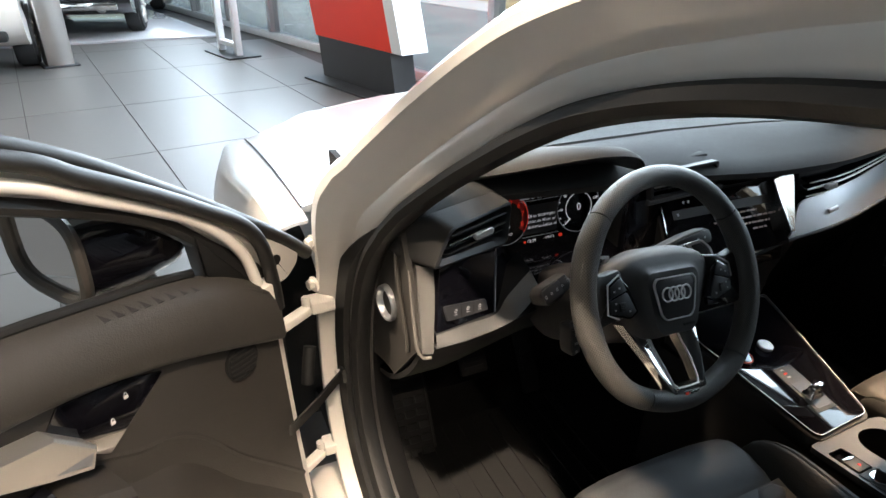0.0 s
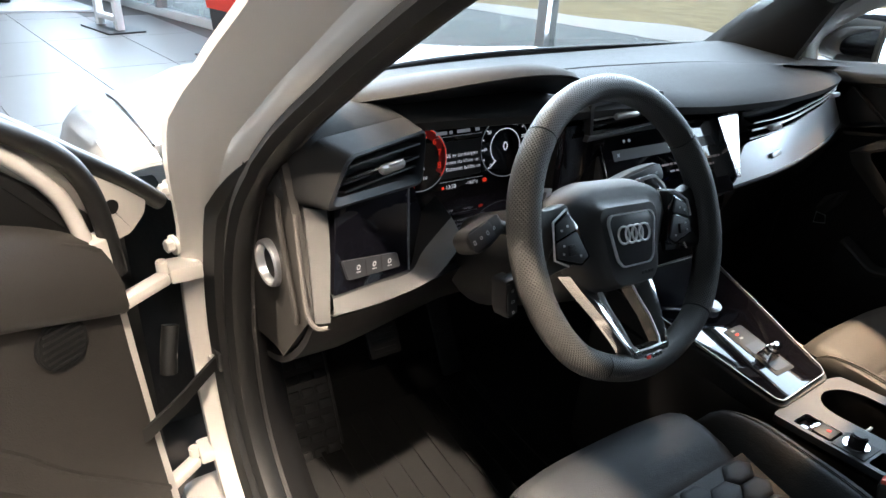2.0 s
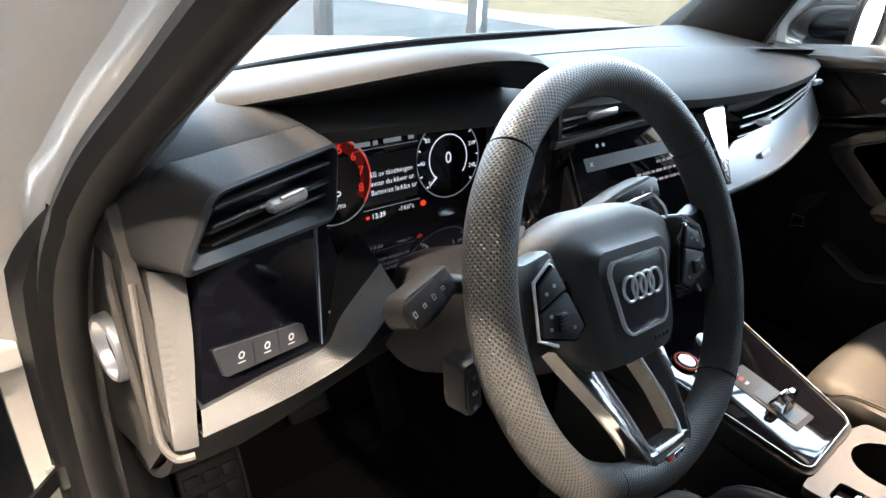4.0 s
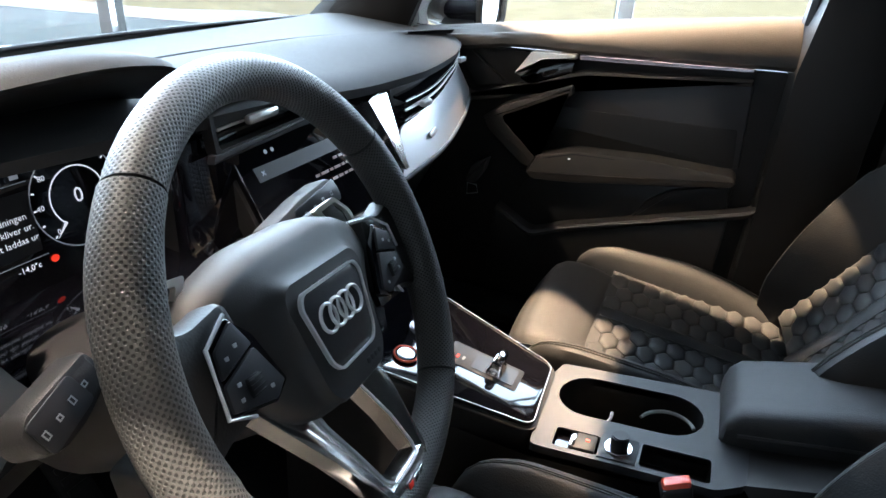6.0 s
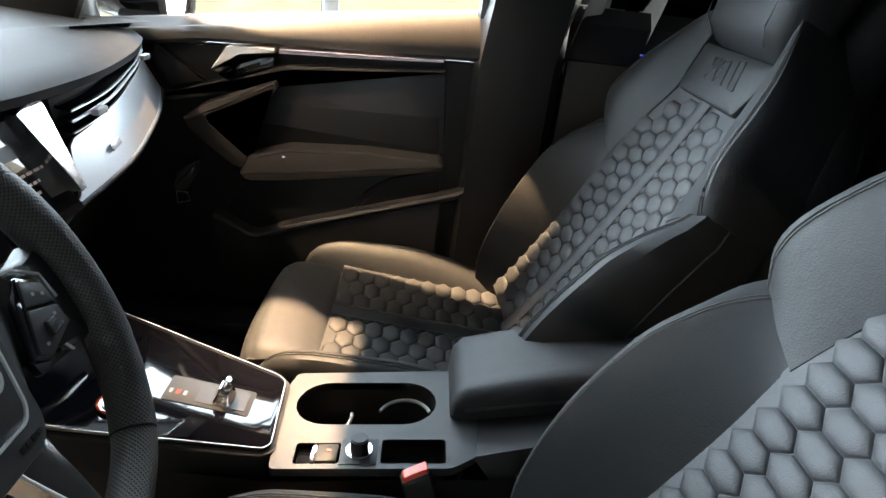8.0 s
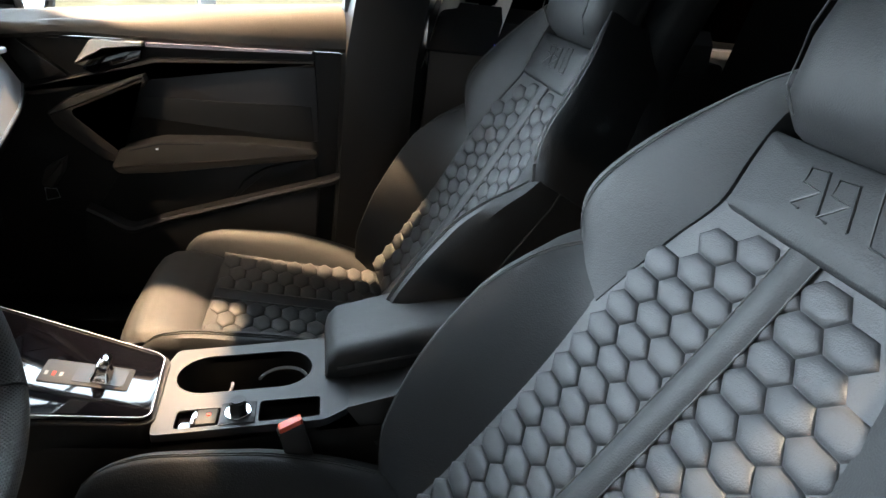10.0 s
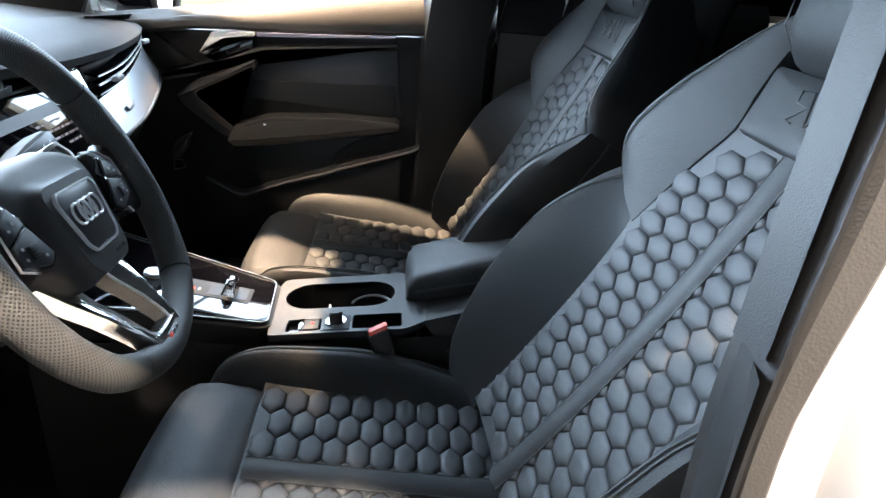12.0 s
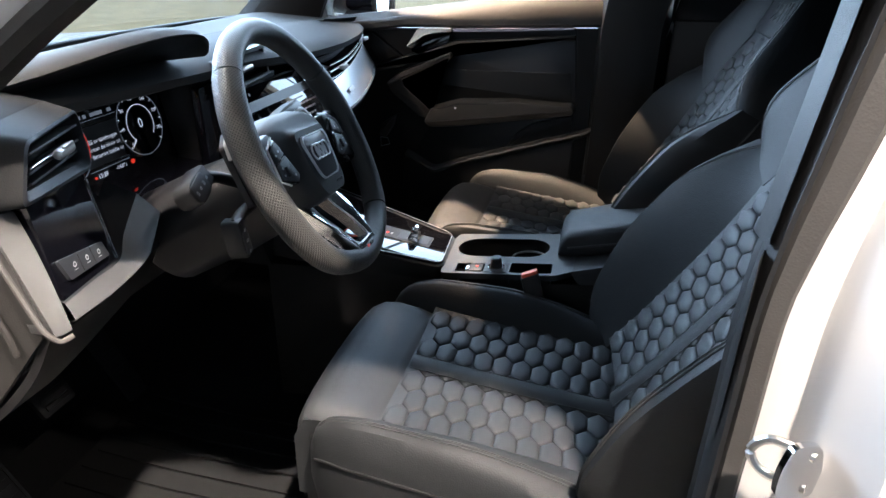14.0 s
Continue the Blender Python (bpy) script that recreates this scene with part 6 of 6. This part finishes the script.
def pads(base, m, inside, ymax, shape):
    """Rows of hexagonal pads on a panel, tilted with its hollow; the middle column shows beside the stripe alone."""
    for i in range(-4, 5):
        for j in range(int(ymax / ROW) + 2):
            x, y = i * COL, .002 + (j + .5 * (i % 2)) * ROW
            if not inside(x, y):
                continue
            ob = new("pad", HEX)
            ob.parent = base
            tx = math.degrees(math.atan2(shape(x, y + .004) - shape(x, y - .004), .008))
            ty = math.degrees(math.atan2(shape(x + .004, y) - shape(x - .004, y), .008))
            ob.matrix_local = m @ pose(x, y, shape(x, y), tx, -ty, 0)


def build_seat(cx, lean):
    s = thing("sports_seat", (cx, -.30, .28), "black leather sports seat with honeycomb quilting", "seat", "front seats")
    off = Vector((cx, 0, 0))
    org = ORIGIN[s]

    def P(name, bm, material, label="", parent=None):
        bmesh.ops.translate(bm, verts=bm.verts, vec=off)
        return part(name, bm, material, parent or s, label)

    local = Matrix.Translation(off - org)
    # cushion
    hw = lambda y: lerp([(0, .150), (.1, .156), (.34, .156)], y)
    flat = lambda x, y: .004 + .012 * (x / .16) ** 2 * (1 - .5 * y / .35) + .008 * ((y + .03) / .385) ** 2
    cush = P("cushion", sheet(lambda u, v: tuple(SEAT @ Vector(((u - .5) * 2 * .172, -.03 + .385 * v, flat((u - .5) * .344, -.03 + .385 * v)))), 20, 14), "suede", "quilted seat cushion")
    pads(cush, local @ SEAT, lambda x, y: abs(x) < hw(y) + .012 and .020 < y < .345, .36, lambda x, y: flat(x, y) + .0012)
    P("stripe", sheet(lambda u, v: tuple(SEAT @ Vector(((u - .5) * .036, .012 + .338 * v, .0135 + .008 * ((v * .35 + .03) / .385) ** 2 - .005 * (2 * u - 1) ** 2))), 6, 8), "leather", "smooth leather stripe", cush)
    for sx in (-1, 1):
        P("stitch_line", tube([SEAT @ Vector((sx * .0185, .012 + .338 * v, .0092 + .008 * ((v * .35 + .03) / .385) ** 2)) for v in [k / 12 for k in range(13)]], .0010, 5), "thread", "", cush)
    P("rear_band", sheet(lambda u, v: ((u - .5) * .30, -.446 - .046 * v, .566 + .018 * math.sin(v * 2.2) + .006 * (2 * u - 1) ** 2), 8, 8), "leather", "smooth leather band below the backrest", cush)

    def nose(u, v):
        x = (u - .5) * 2
        prof = [(-.120, .556), (-.118, .572), (-.108, .585), (-.075, .597), (-.035, .603), (-.008, .600), (.012, .588), (.024, .566), (.030, .535), (.030, .49), (.024, .44), (.016, .40)]
        k = v * 11
        i = min(10, int(k))
        f = k - i
        y, z = prof[i][0] * (1 - f) + prof[i + 1][0] * f, prof[i][1] * (1 - f) + prof[i + 1][1] * f
        w = .168 - .012 * max(0, v - .5)
        edge = max(0, abs(x) - .86) / .14
        return (x * w, y - .014 * abs(x) ** 3, z - .014 * edge * edge * (1 - .3 * v))

    nose_p = P("thigh_support", sheet(nose, 32, 33), "suede", "smooth extendable thigh support")
    P("support_side", loft([[(sx * .1675, y, z) for y, z in ((-.105, .44), (-.108, .570), (-.035, .588), (-.004, .584), (.014, .55), (.016, .44))] for sx in (-1, 1)]), "leather", "", nose_p)
    P("seam_gap", tube([(x, -.1215, .5575 + .012 * (x / .16) ** 2 * .5) for x in [-.165 + .033 * k for k in range(11)]], .0022, 6), "rubber", "dark gap behind the thigh support", nose_p)
    P("pull_slot", loft([[(-.1685 - d, -.042 + math.cos(q) * .026 * k, .556 + math.sin(q) * .009 * k) for q in (2 * math.pi * j / 20 for j in range(20))] for d, k in ((0, 1.2), (.004, 1.0), (.001, .8), (-.004, .7))]), "rubber", "dark pull slot of the thigh support", nose_p)
    P("seat_base", loft([[(x, y, .30) for x, y in ((-.20, -.46), (.20, -.46), (.17, .0), (-.17, .0))], [(x, y, .50) for x, y in ((-.21, -.46), (.21, -.46), (.165, .005), (-.165, .005))]]), "plastic", "black seat base")
    for sx in (-1, 1):
        P("rail", box((sx * .17, -.22, .285), (.04, .55, .03), .006), "steel")
    for sx in (-1, 1):
        rows = []
        for i in range(31):
            f = i / 30
            y = -.022 - .458 * f
            h = lerp([(0, -.020), (.04, .020), (.10, .040), (.22, .051), (.45, .052), (.65, .040), (.85, .016), (1, 0)], f)
            z = .574 - .02 * f
            xi = lerp([(0, .166), (.2, .160), (.5, .155), (1, .140)], f)
            xo = lerp([(0, .190), (.04, .208), (.2, .228), (.7, .240), (1, .232)], f)
            w = xo - xi
            rows.append([(sx * (xi - .004), y, z - .016), (sx * (xi + .04 * w), y, z + .004 + h * .18), (sx * (xi + .26 * w), y, z + .010 + h * .66), (sx * (xi + .46 * w), y, z + .012 + h * .93), (sx * (xi + .58 * w), y, z + .011 + h), (sx * (xi + .80 * w), y, z + .008 + h * .98), (sx * (xi + .95 * w), y, z + .001 + h * .84), (sx * xo, y, z - .014 + h * .6), (sx * (xo + .004), y, z - .06), (sx * (xo - .01), y, .44), (sx * xi, y, .44)])
        b = P("cushion_bolster", loft(rows), "leather", "padded cushion bolster")
        for d in (.10, .38):
            P("stitch_line", tube([Vector(r[4]).lerp(Vector(r[5]), d) + Vector((0, 0, .0006)) for r in rows[1:]], .0010, 5), "thread", "", b)
        P("piping", tube([Vector(r[7]).lerp(Vector(r[8]), .25) + Vector((sx * .001, 0, 0)) for r in rows[1:]], .0020, 6), "rubber", "", b)
    # backrest
    bw = lambda y: lerp([(0, .156), (.15, .162), (.34, .164), (.42, .148), (.52, .118)], y)
    bz = lambda x, y: lerp([(0, -.004), (.08, -.014), (.25, -.024), (.42, -.026), (.53, -.022)], y) + .014 * (x / .165) ** 2

    def B(x, y, z=0.0):
        return lean @ Vector((x, y, z))

    back = P("backrest", sheet(lambda u, v: tuple(B((u - .5) * 2 * (bw(v * .53) + .016), v * .53, bz((u - .5) * 2 * (bw(v * .53) + .016), v * .53))), 18, 24), "suede", "quilted backrest")
    pads(back, local @ lean, lambda x, y: abs(x) < bw(y) + (.008 if y < .33 else -.006) and .010 < y < .506, .52, lambda x, y: bz(x, y) + .0012)
    P("stripe", sheet(lambda u, v: tuple(B((u - .5) * .036, .0 + .520 * v, bz(0, .52 * v) + .0098 - .006 * (2 * u - 1) ** 2)), 6, 18), "leather", "smooth leather stripe", back)
    for sx in (-1, 1):
        P("stitch_line", tube([B(sx * .0185, .52 * v, bz(0, .52 * v) + .0042) for v in [k / 16 for k in range(17)]], .0010, 5), "thread", "", back)
    outline = [(0, .190), (.06, .198), (.15, .222), (.28, .252), (.40, .270), (.50, .264), (.56, .236), (.62, .172), (.70, .142), (.80, .132), (.875, .100)]
    shell = []
    for i in range(28):
        y = .875 * i / 27
        w = lerp(outline, y)
        d = lerp([(0, .10), (.3, .125), (.6, .11), (.875, .08)], y)
        shell.append([B(math.copysign(abs(math.cos(q)) ** .6, math.cos(q)) * (w - .012), y, -.062 - d * .45 + math.copysign(abs(math.sin(q)) ** .7, math.sin(q)) * d * .5) for q in (2 * math.pi * j / 28 for j in range(28))])
    P("shell", loft(shell), "leather", "black backrest shell")
    for sx in (-1, 1):
        rows = []
        for i in range(31):
            f = i / 30
            y = -.050 + .452 * f
            tilt = .046 * (1 - min(1, (1 - f) / .35))          # the top edge climbs from the panel to the outside
            h = lerp([(0, .012), (.08, .042), (.22, .072), (.45, .085), (.70, .074), (.86, .046), (.95, .020), (1, .004)], f)
            xi = bw(y) - .004
            xo = lerp([(0, .205), (.15, .246), (.35, .262), (.7, .275), (.93, .274), (1, .262)], f)
            if sx < 0 < cx:          # the side beside the armrest is slimmer at its foot
                xo = lerp([(0, .186), (.30, .190), (.48, .206), (.62, .234), (.78, .264), (.93, .272), (1, .262)], f)
            w = xo - xi
            zi = bz(xi, max(0, y)) - .004
            rows.append([B(sx * xi, y - tilt, zi), B(sx * (xi + .08 * w), y - tilt * .9, zi + .10 * (h - zi)), B(sx * (xi + .40 * w), y - tilt * .6, zi + .56 * (h - zi)), B(sx * (xi + .66 * w), y - tilt * .35, zi + .90 * (h - zi)), B(sx * (xi + .75 * w), y - tilt * .25, h), B(sx * (xi + .90 * w), y - tilt * .1, .94 * h), B(sx * xo, y, .70 * h), B(sx * (xo + .005), y, .2 * h - .02), B(sx * (xo - .004), y, -.10), B(sx * xi, y - tilt, -.09)])
        b = P("back_bolster", loft(rows), "leather", "tall padded backrest bolster")
        for d in (.08, .34):
            P("stitch_line", tube([Vector(r[4]).lerp(Vector(r[5]), d) + lean.to_3x3() @ Vector((0, 0, .0008)) for r in rows[1:]], .0010, 5), "thread", "", b)
        P("piping", tube([Vector(r[7]).lerp(Vector(r[8]), .18) + Vector((sx * .001, 0, 0)) for r in rows[1:]], .0022, 6), "thread", "", b)
        # shoulder wing: a broad flat pad from the panel's edge to a rolled outer edge
        pin = curve_through([(.168, .350, -.020), (.158, .40, -.022), (.142, .46, -.022), (.122, .515, -.022), (.124, .565, -.016), (.122, .615, -.012), (.108, .650, -.012)], 25)
        pout = curve_through([(.268, .399, .000), (.272, .428, .026), (.264, .466, .037), (.242, .530, .030), (.206, .585, .020), (.160, .634, .012), (.118, .672, .000)], 25)
        rows = []
        for p, q in zip(pin, pout):
            g = lambda f, z: B(sx * (p.x + (q.x - p.x) * f), p.y + (q.y - p.y) * f, p.z + (q.z - p.z) * f + z)
            rows.append([g(-.03, -.004), g(.0, .010), g(.35, .015), (g(.66, .013)), g(.82, .011), g(.93, .006), g(1.0, -.008), g(1.02, -.03), B(sx * (q.x - .01), q.y, -.10), B(sx * p.x, p.y, -.09)])
        b = P("shoulder_bolster", loft(rows), "leather", "shoulder wing of the backrest")
        for d in (.1, .42):
            P("stitch_line", tube([Vector(r[4]).lerp(Vector(r[5]), d) + lean.to_3x3() @ Vector((0, 0, .0010)) for r in rows], .0010, 5), "thread", "", b)
    plate = P("logo_plate", loft([[B(x * k, y0 + (y - y0) * k2, z) for x, y in rounded([(-.112, .516), (.112, .516), (.132, .602), (-.132, .602)], .008)] for y0 in (.559,) for k, k2, z in ((1, 1, -.034), (1, 1, -.014), (.985, .97, -.0085), (.95, .90, -.006), (.5, .5, -.004), (.02, .02, -.004))]), "leather", "smooth plate with an embossed logo")
    em = [(-.072, .546), (-.046, .590), (-.026, .590), (-.052, .546)]
    for p, q in ((em[0], em[1]), (em[1], em[2]), (em[2], em[3]), (em[3], em[0])):
        P("embossing", tube([B(-p[0], p[1], -.0042), B(-q[0], q[1], -.0042)], .0013, 5), "rubber", "", plate)
    for x in (-.010, .024):
        P("embossing", tube([B(-(px + x), py, -.0038) for px, py in ((-.018, .547), (.004, .584), (.024, .582), (.020, .568), (-.002, .566), (.016, .547), (.004, .546))], .0013, 5), "rubber", "", plate)
    head = []
    for y, w, zf in ((.602, .100, -.012), (.608, .114, .010), (.625, .124, .034), (.68, .130, .052), (.75, .132, .060), (.81, .126, .056), (.85, .110, .038), (.875, .085, .003)):
        head.append([B(math.copysign(abs(math.cos(q)) ** .5, math.cos(q)) * w, y, (zf - .055) + math.copysign(abs(math.sin(q)) ** .6, math.sin(q)) * .055) for q in (2 * math.pi * j / 36 for j in range(36))])
    hd = P("headrest", loft(head), "leather", "built-in headrest")
    for sx in (-1, 1):
        P("stitch_line", tube([B(sx * .092, .612, .014), B(sx * .100, .63, .036), B(sx * .105, .68, .0535), B(sx * .107, .75, .0610), B(sx * .102, .82, .054)], .0012, 5), "thread", "", hd)
    return s


seat = build_seat(-.330, BACK)
seat2 = build_seat(.350, BACK2)

# ---- showroom ----
ROOM = pose(1.6, 5.26, 0, 0, 0, 15.5)     # y runs along the glass front, x points outdoors



def _room_box(x0, x1, y0, y1, z0, z1, bevel=0.0):
    bm = box(((x0 + x1) / 2, (y0 + y1) / 2, (z0 + z1) / 2), (x1 - x0, y1 - y0, z1 - z0), bevel)
    bmesh.ops.transform(bm, matrix=ROOM, verts=bm.verts)
    return bm


floor_ob = setting("floor", _room_box(-11, -.02, -14, 9.5, -.12, -.006), "grout", "dark tiled showroom floor", "floor")
setting("ceiling", _room_box(-11.2, .3, -14.2, 9.7, 4.2, 4.4), "ceiling", "dark showroom ceiling", "ceiling")
setting("wall_west", _room_box(-11.2, -11, -14.2, 9.7, -.1, 4.2), "wall", "grey plastered wall", "wall")
setting("wall_south", _room_box(-11, .3, -14.2, -14, -.1, 4.2), "wall", "grey plastered wall", "wall")


def glass_front(name, x0, y0, length, along, n):
    """A glazed front: posts, rails and panes; along: 'y' or 'x' in the room's axes."""
    w = thing(name, tuple(ROOM @ Vector((x0, y0, 0))), "glazed showroom front with grey metal frames", "window", kind="structure")
    def bar(a0, a1, z0, z1, d0, d1):
        return _room_box(x0 + d0, x0 + d1, y0 + a0, y0 + a1, z0, z1, .006) if along == "y" else _room_box(x0 + a0, x0 + a1, y0 + d0, y0 + d1, z0, z1, .006)
    part("bottom_rail", bar(0, length, -.01, .09, -.03, .06), "white_frame", w)
    part("top_rail", bar(0, length, 4.02, 4.2, -.03, .06), "win_frame", w)
    for k in range(n + 1):
        a = length * k / n
        part("post", bar(a - .04, a + .04, .09, 4.02, -.05, .09), "win_frame", w)
        if k < n:
            p = part("pane", bar(a + .04, a + length / n - .04, .09, 4.02, .012, .022), "glass", w)
            p.visible_shadow = False
    return w


glass_front("window_1", 0, -14, 23.6, "y", 16)
glass_front("window_2", -11, 9.55, 11, "x", 7)

# outdoors: wet asphalt, a strip of old snow and dry grass to the horizon
setting("ground", box((0, 0, -.22), (900, 900, .08), 0), "grass", "dry yellow winter grass", "ground")
asph = bmesh.new()
asph = sheet(lambda u, v: tuple(ROOM @ Vector((.12 + 6.2 * v + .35 * math.sin(u * 60) * v, -60 + 110 * u, -.165))), 120, 2, .01)
setting("road", asph, "asphalt", "wet grey asphalt yard", "road")
snow = sheet(lambda u, v: tuple(ROOM @ Vector((5.6 + (1.1 + .5 * math.sin(u * 83) + .3 * math.sin(u * 211)) * v, -60 + 110 * u, -.150 + .05 * math.sin(v * 3.1)))), 260, 3)
setting("snow_strip", snow, "snow", "thin strip of old snow", "ground", True)


def totem():
    t = thing("sign_totem", tuple(ROOM @ Vector((-.72, .35, 0))), "leaning red advertising totem on a black base plate", "sign")
    def blk(y0, y1, x0, x1, z0, z1, lean0, lean1):
        b = loft([[tuple(ROOM @ Vector((x, y + l, z))) for x, y in ((x0, y0), (x1, y0), (x1, y1), (x0, y1))] for z, l in ((z0, lean0), (z1, lean1))])
        return b
    part("base_plate", blk(-.30, 1.12, -.92, -.40, 0, .02, 0, 0), "sign_black", t, "flat black base plate")
    part("plinth", blk(-.22, 1.06, -.72, -.47, .02, .42, 0, .07), "sign_black", t, "black plinth")
    part("panel", blk(-.20, 1.13, -.74, -.45, .42, 2.6, .0, .62), "sign_red", t, "plain red panel")
    part("end_strip", blk(-.36, -.205, -.74, -.45, .42, 2.6, .0, .62), "white_frame", t, "white edge strip")
    return t


totem()
stand = thing("display_stand", tuple(ROOM @ Vector((-.85, 2.9, 0))), "white display frame on a dark foot plate", "display stand")
part("foot_plate", _room_box(-1.15, -.75, 2.5, 3.25, 0, .02), "sign_black", stand)
for y in (2.62, 3.12):
    part("post", _room_box(-1.0, -.92, y, y + .08, .02, 2.4, .01), "white_frame", stand)
part("rail", _room_box(-1.0, -.92, 2.7, 3.12, .10, .16, .01), "white_frame", stand)
colm = thing("column", (-1.955, 7.72, 0), "brushed steel clad square column", "column", kind="structure")
part("shaft", box((-1.955, 7.78, 2.1), (.27, .27, 4.2), .02, pose(0, 0, 0, 0, 0, 15)), "steel", colm)
part("base_trim", box((-1.955, 7.78, .01), (.36, .36, .02), .004, pose(0, 0, 0, 0, 0, 15)), "sign_black", colm)
plat = thing("display_platform", (-1.6, 11.0, 0), "pale glossy display platform", "platform")
part("deck", prism(rounded([(-5.0, 9.2), (-.05, 9.2), (-.9, 12.9), (-5.0, 12.9)], .05), pose(0, 0, 0), .035, .01), "pale_floor", plat)


def far_car(at, turn_deg, paint, label):
    """A parked car: body with cabin, glass, lamps and spoked wheels."""
    c = thing("parked_car", at, label, "car", "cars on display", turn=turn_deg or .01)
    side = [(-2.2, .45), (-2.22, .75), (-2.05, 1.02), (-1.75, 1.10), (-1.25, 1.42), (.2, 1.46), (.95, 1.10), (1.9, .95), (2.15, .75), (2.2, .40), (1.8, .28), (-1.9, .28)]
    rows = []
    for x, k in ((-.90, .93), (-.86, 1.0), (-.70, 1.02), (.70, 1.02), (.86, 1.0), (.90, .93)):
        rows.append([(x * (1 - .22 * max(0, z - .95) / .5), y * (.99 if abs(x) > .8 else 1), .28 + (z - .28) * k) for y, z in rounded(side, .12, 3)])
    part("body", loft(rows), paint, c)
    part("rear_window", sheet(lambda u, v: ((u - .5) * 1.25, -1.80 + .50 * v - .01, 1.10 + .30 * v), 4, 4, .01), "piano", c)
    for s in (-1, 1):
        part("side_window", sheet(lambda u, v: (s * (.86 - .17 * v), -1.45 + 2.1 * u + .3 * v * (1 - 2 * u), 1.05 + .32 * v), 6, 3, .01), "piano", c)
        part("tail_lamp", box((s * .66, -2.20, .90), (.42, .06, .10), .02), "tail_red", c)
        part("exhaust", disc((s * .55, -2.2, .38), (0, 1, 0), .05, .06, 18), "chrome", c)
        for y in (-1.35, 1.35):
            w = part("wheel", disc((s * .82, y, .335), (1, 0, 0), .335, .22, 36, .03), "tyre", c)
            part("rim", disc((s * .925, y, .335), (1, 0, 0), .235, .02, 30, .004), "sign_black", w)
            for k in range(10):
                a = k * math.pi / 5
                part("spoke", box((s * .94, y + math.cos(a) * .13, .335 + math.sin(a) * .13), (.02, .026, .20), .005, pose(0, 0, 0, 90 + math.degrees(a))), "alu", w)
    part("bumper_trim", box((0, -2.19, .42), (1.5, .10, .10), .03), "chrome" if paint == "black_paint" else "plastic", c)
    return c


far_car((-3.15, 9.2, 0), 4, "paint", "white estate car on display")
far_car((-1.72, 11.5, .035), -8, "black_paint", "black car with chrome exhausts on display")
# mirror view: a red wall panel and a pale pillar stand behind the car
pan_r = thing("wall_panel", tuple(ROOM @ Vector((-.35, -9.0, 0))), "tall red wall panel", "panel")
part("board", _room_box(-.42, -.30, -9.6, -8.4, .05, 3.2, .01), "sign_red", pan_r)
pil = thing("pillar", tuple(ROOM @ Vector((-.35, -8.0, 0))), "beige plastered pillar", "pillar", kind="structure")
part("shaft", _room_box(-.55, -.2, -8.3, -7.5, 0, 4.2, .01), "beige", pil)

# ceiling lamps of the showroom: unseen fittings, one for each spot, added fill spots too
for x, y, *_ in LAMPS:
    l = thing("ceiling_spotlight", (x, y, 4.0), "round warm ceiling spotlight out of view, some added as fill", "lamp", "ceiling lamps")
    part("housing", disc((x, y, 4.10), (0, 0, 1), .09, .20, 24, .01), "sign_black", l)
    part("lens", disc((x, y, 3.993), (0, 0, 1), .075, .01, 24), "lamp_face", l)

# floor tiles round the view of the aisle; the rest is one sheet
TW, TL = .745, 1.49
tile_me = None
bm = box((0, 0, 0), (TW - .006, TL - .006, .008), .0015, None, 1)
tile_me = bpy.data.meshes.new("tile")
bm.to_mesh(tile_me)
bm.free()
tile_me.materials.append(M["tile"])
TILES = pose(-1.30, 5.58, -.002, 0, 0, 8.5)
rest = []
for i in range(-12, 5):
    for j in range(-12, 7):
        c = TILES @ Vector(((i + .5) * TW, (j + .5) * TL + (0 if i % 2 else TL / 2) * 0, 0))
        r = ROOM.inverted() @ c
        if not (-10.4 < r.x < -.45 and -13.2 < r.y < 8.7):
            continue
        ob = new("tile", tile_me)
        ob.matrix_world = Matrix.Translation(c) @ pose(0, 0, 0, 0, 0, 8.5)
        ob.parent = floor_ob
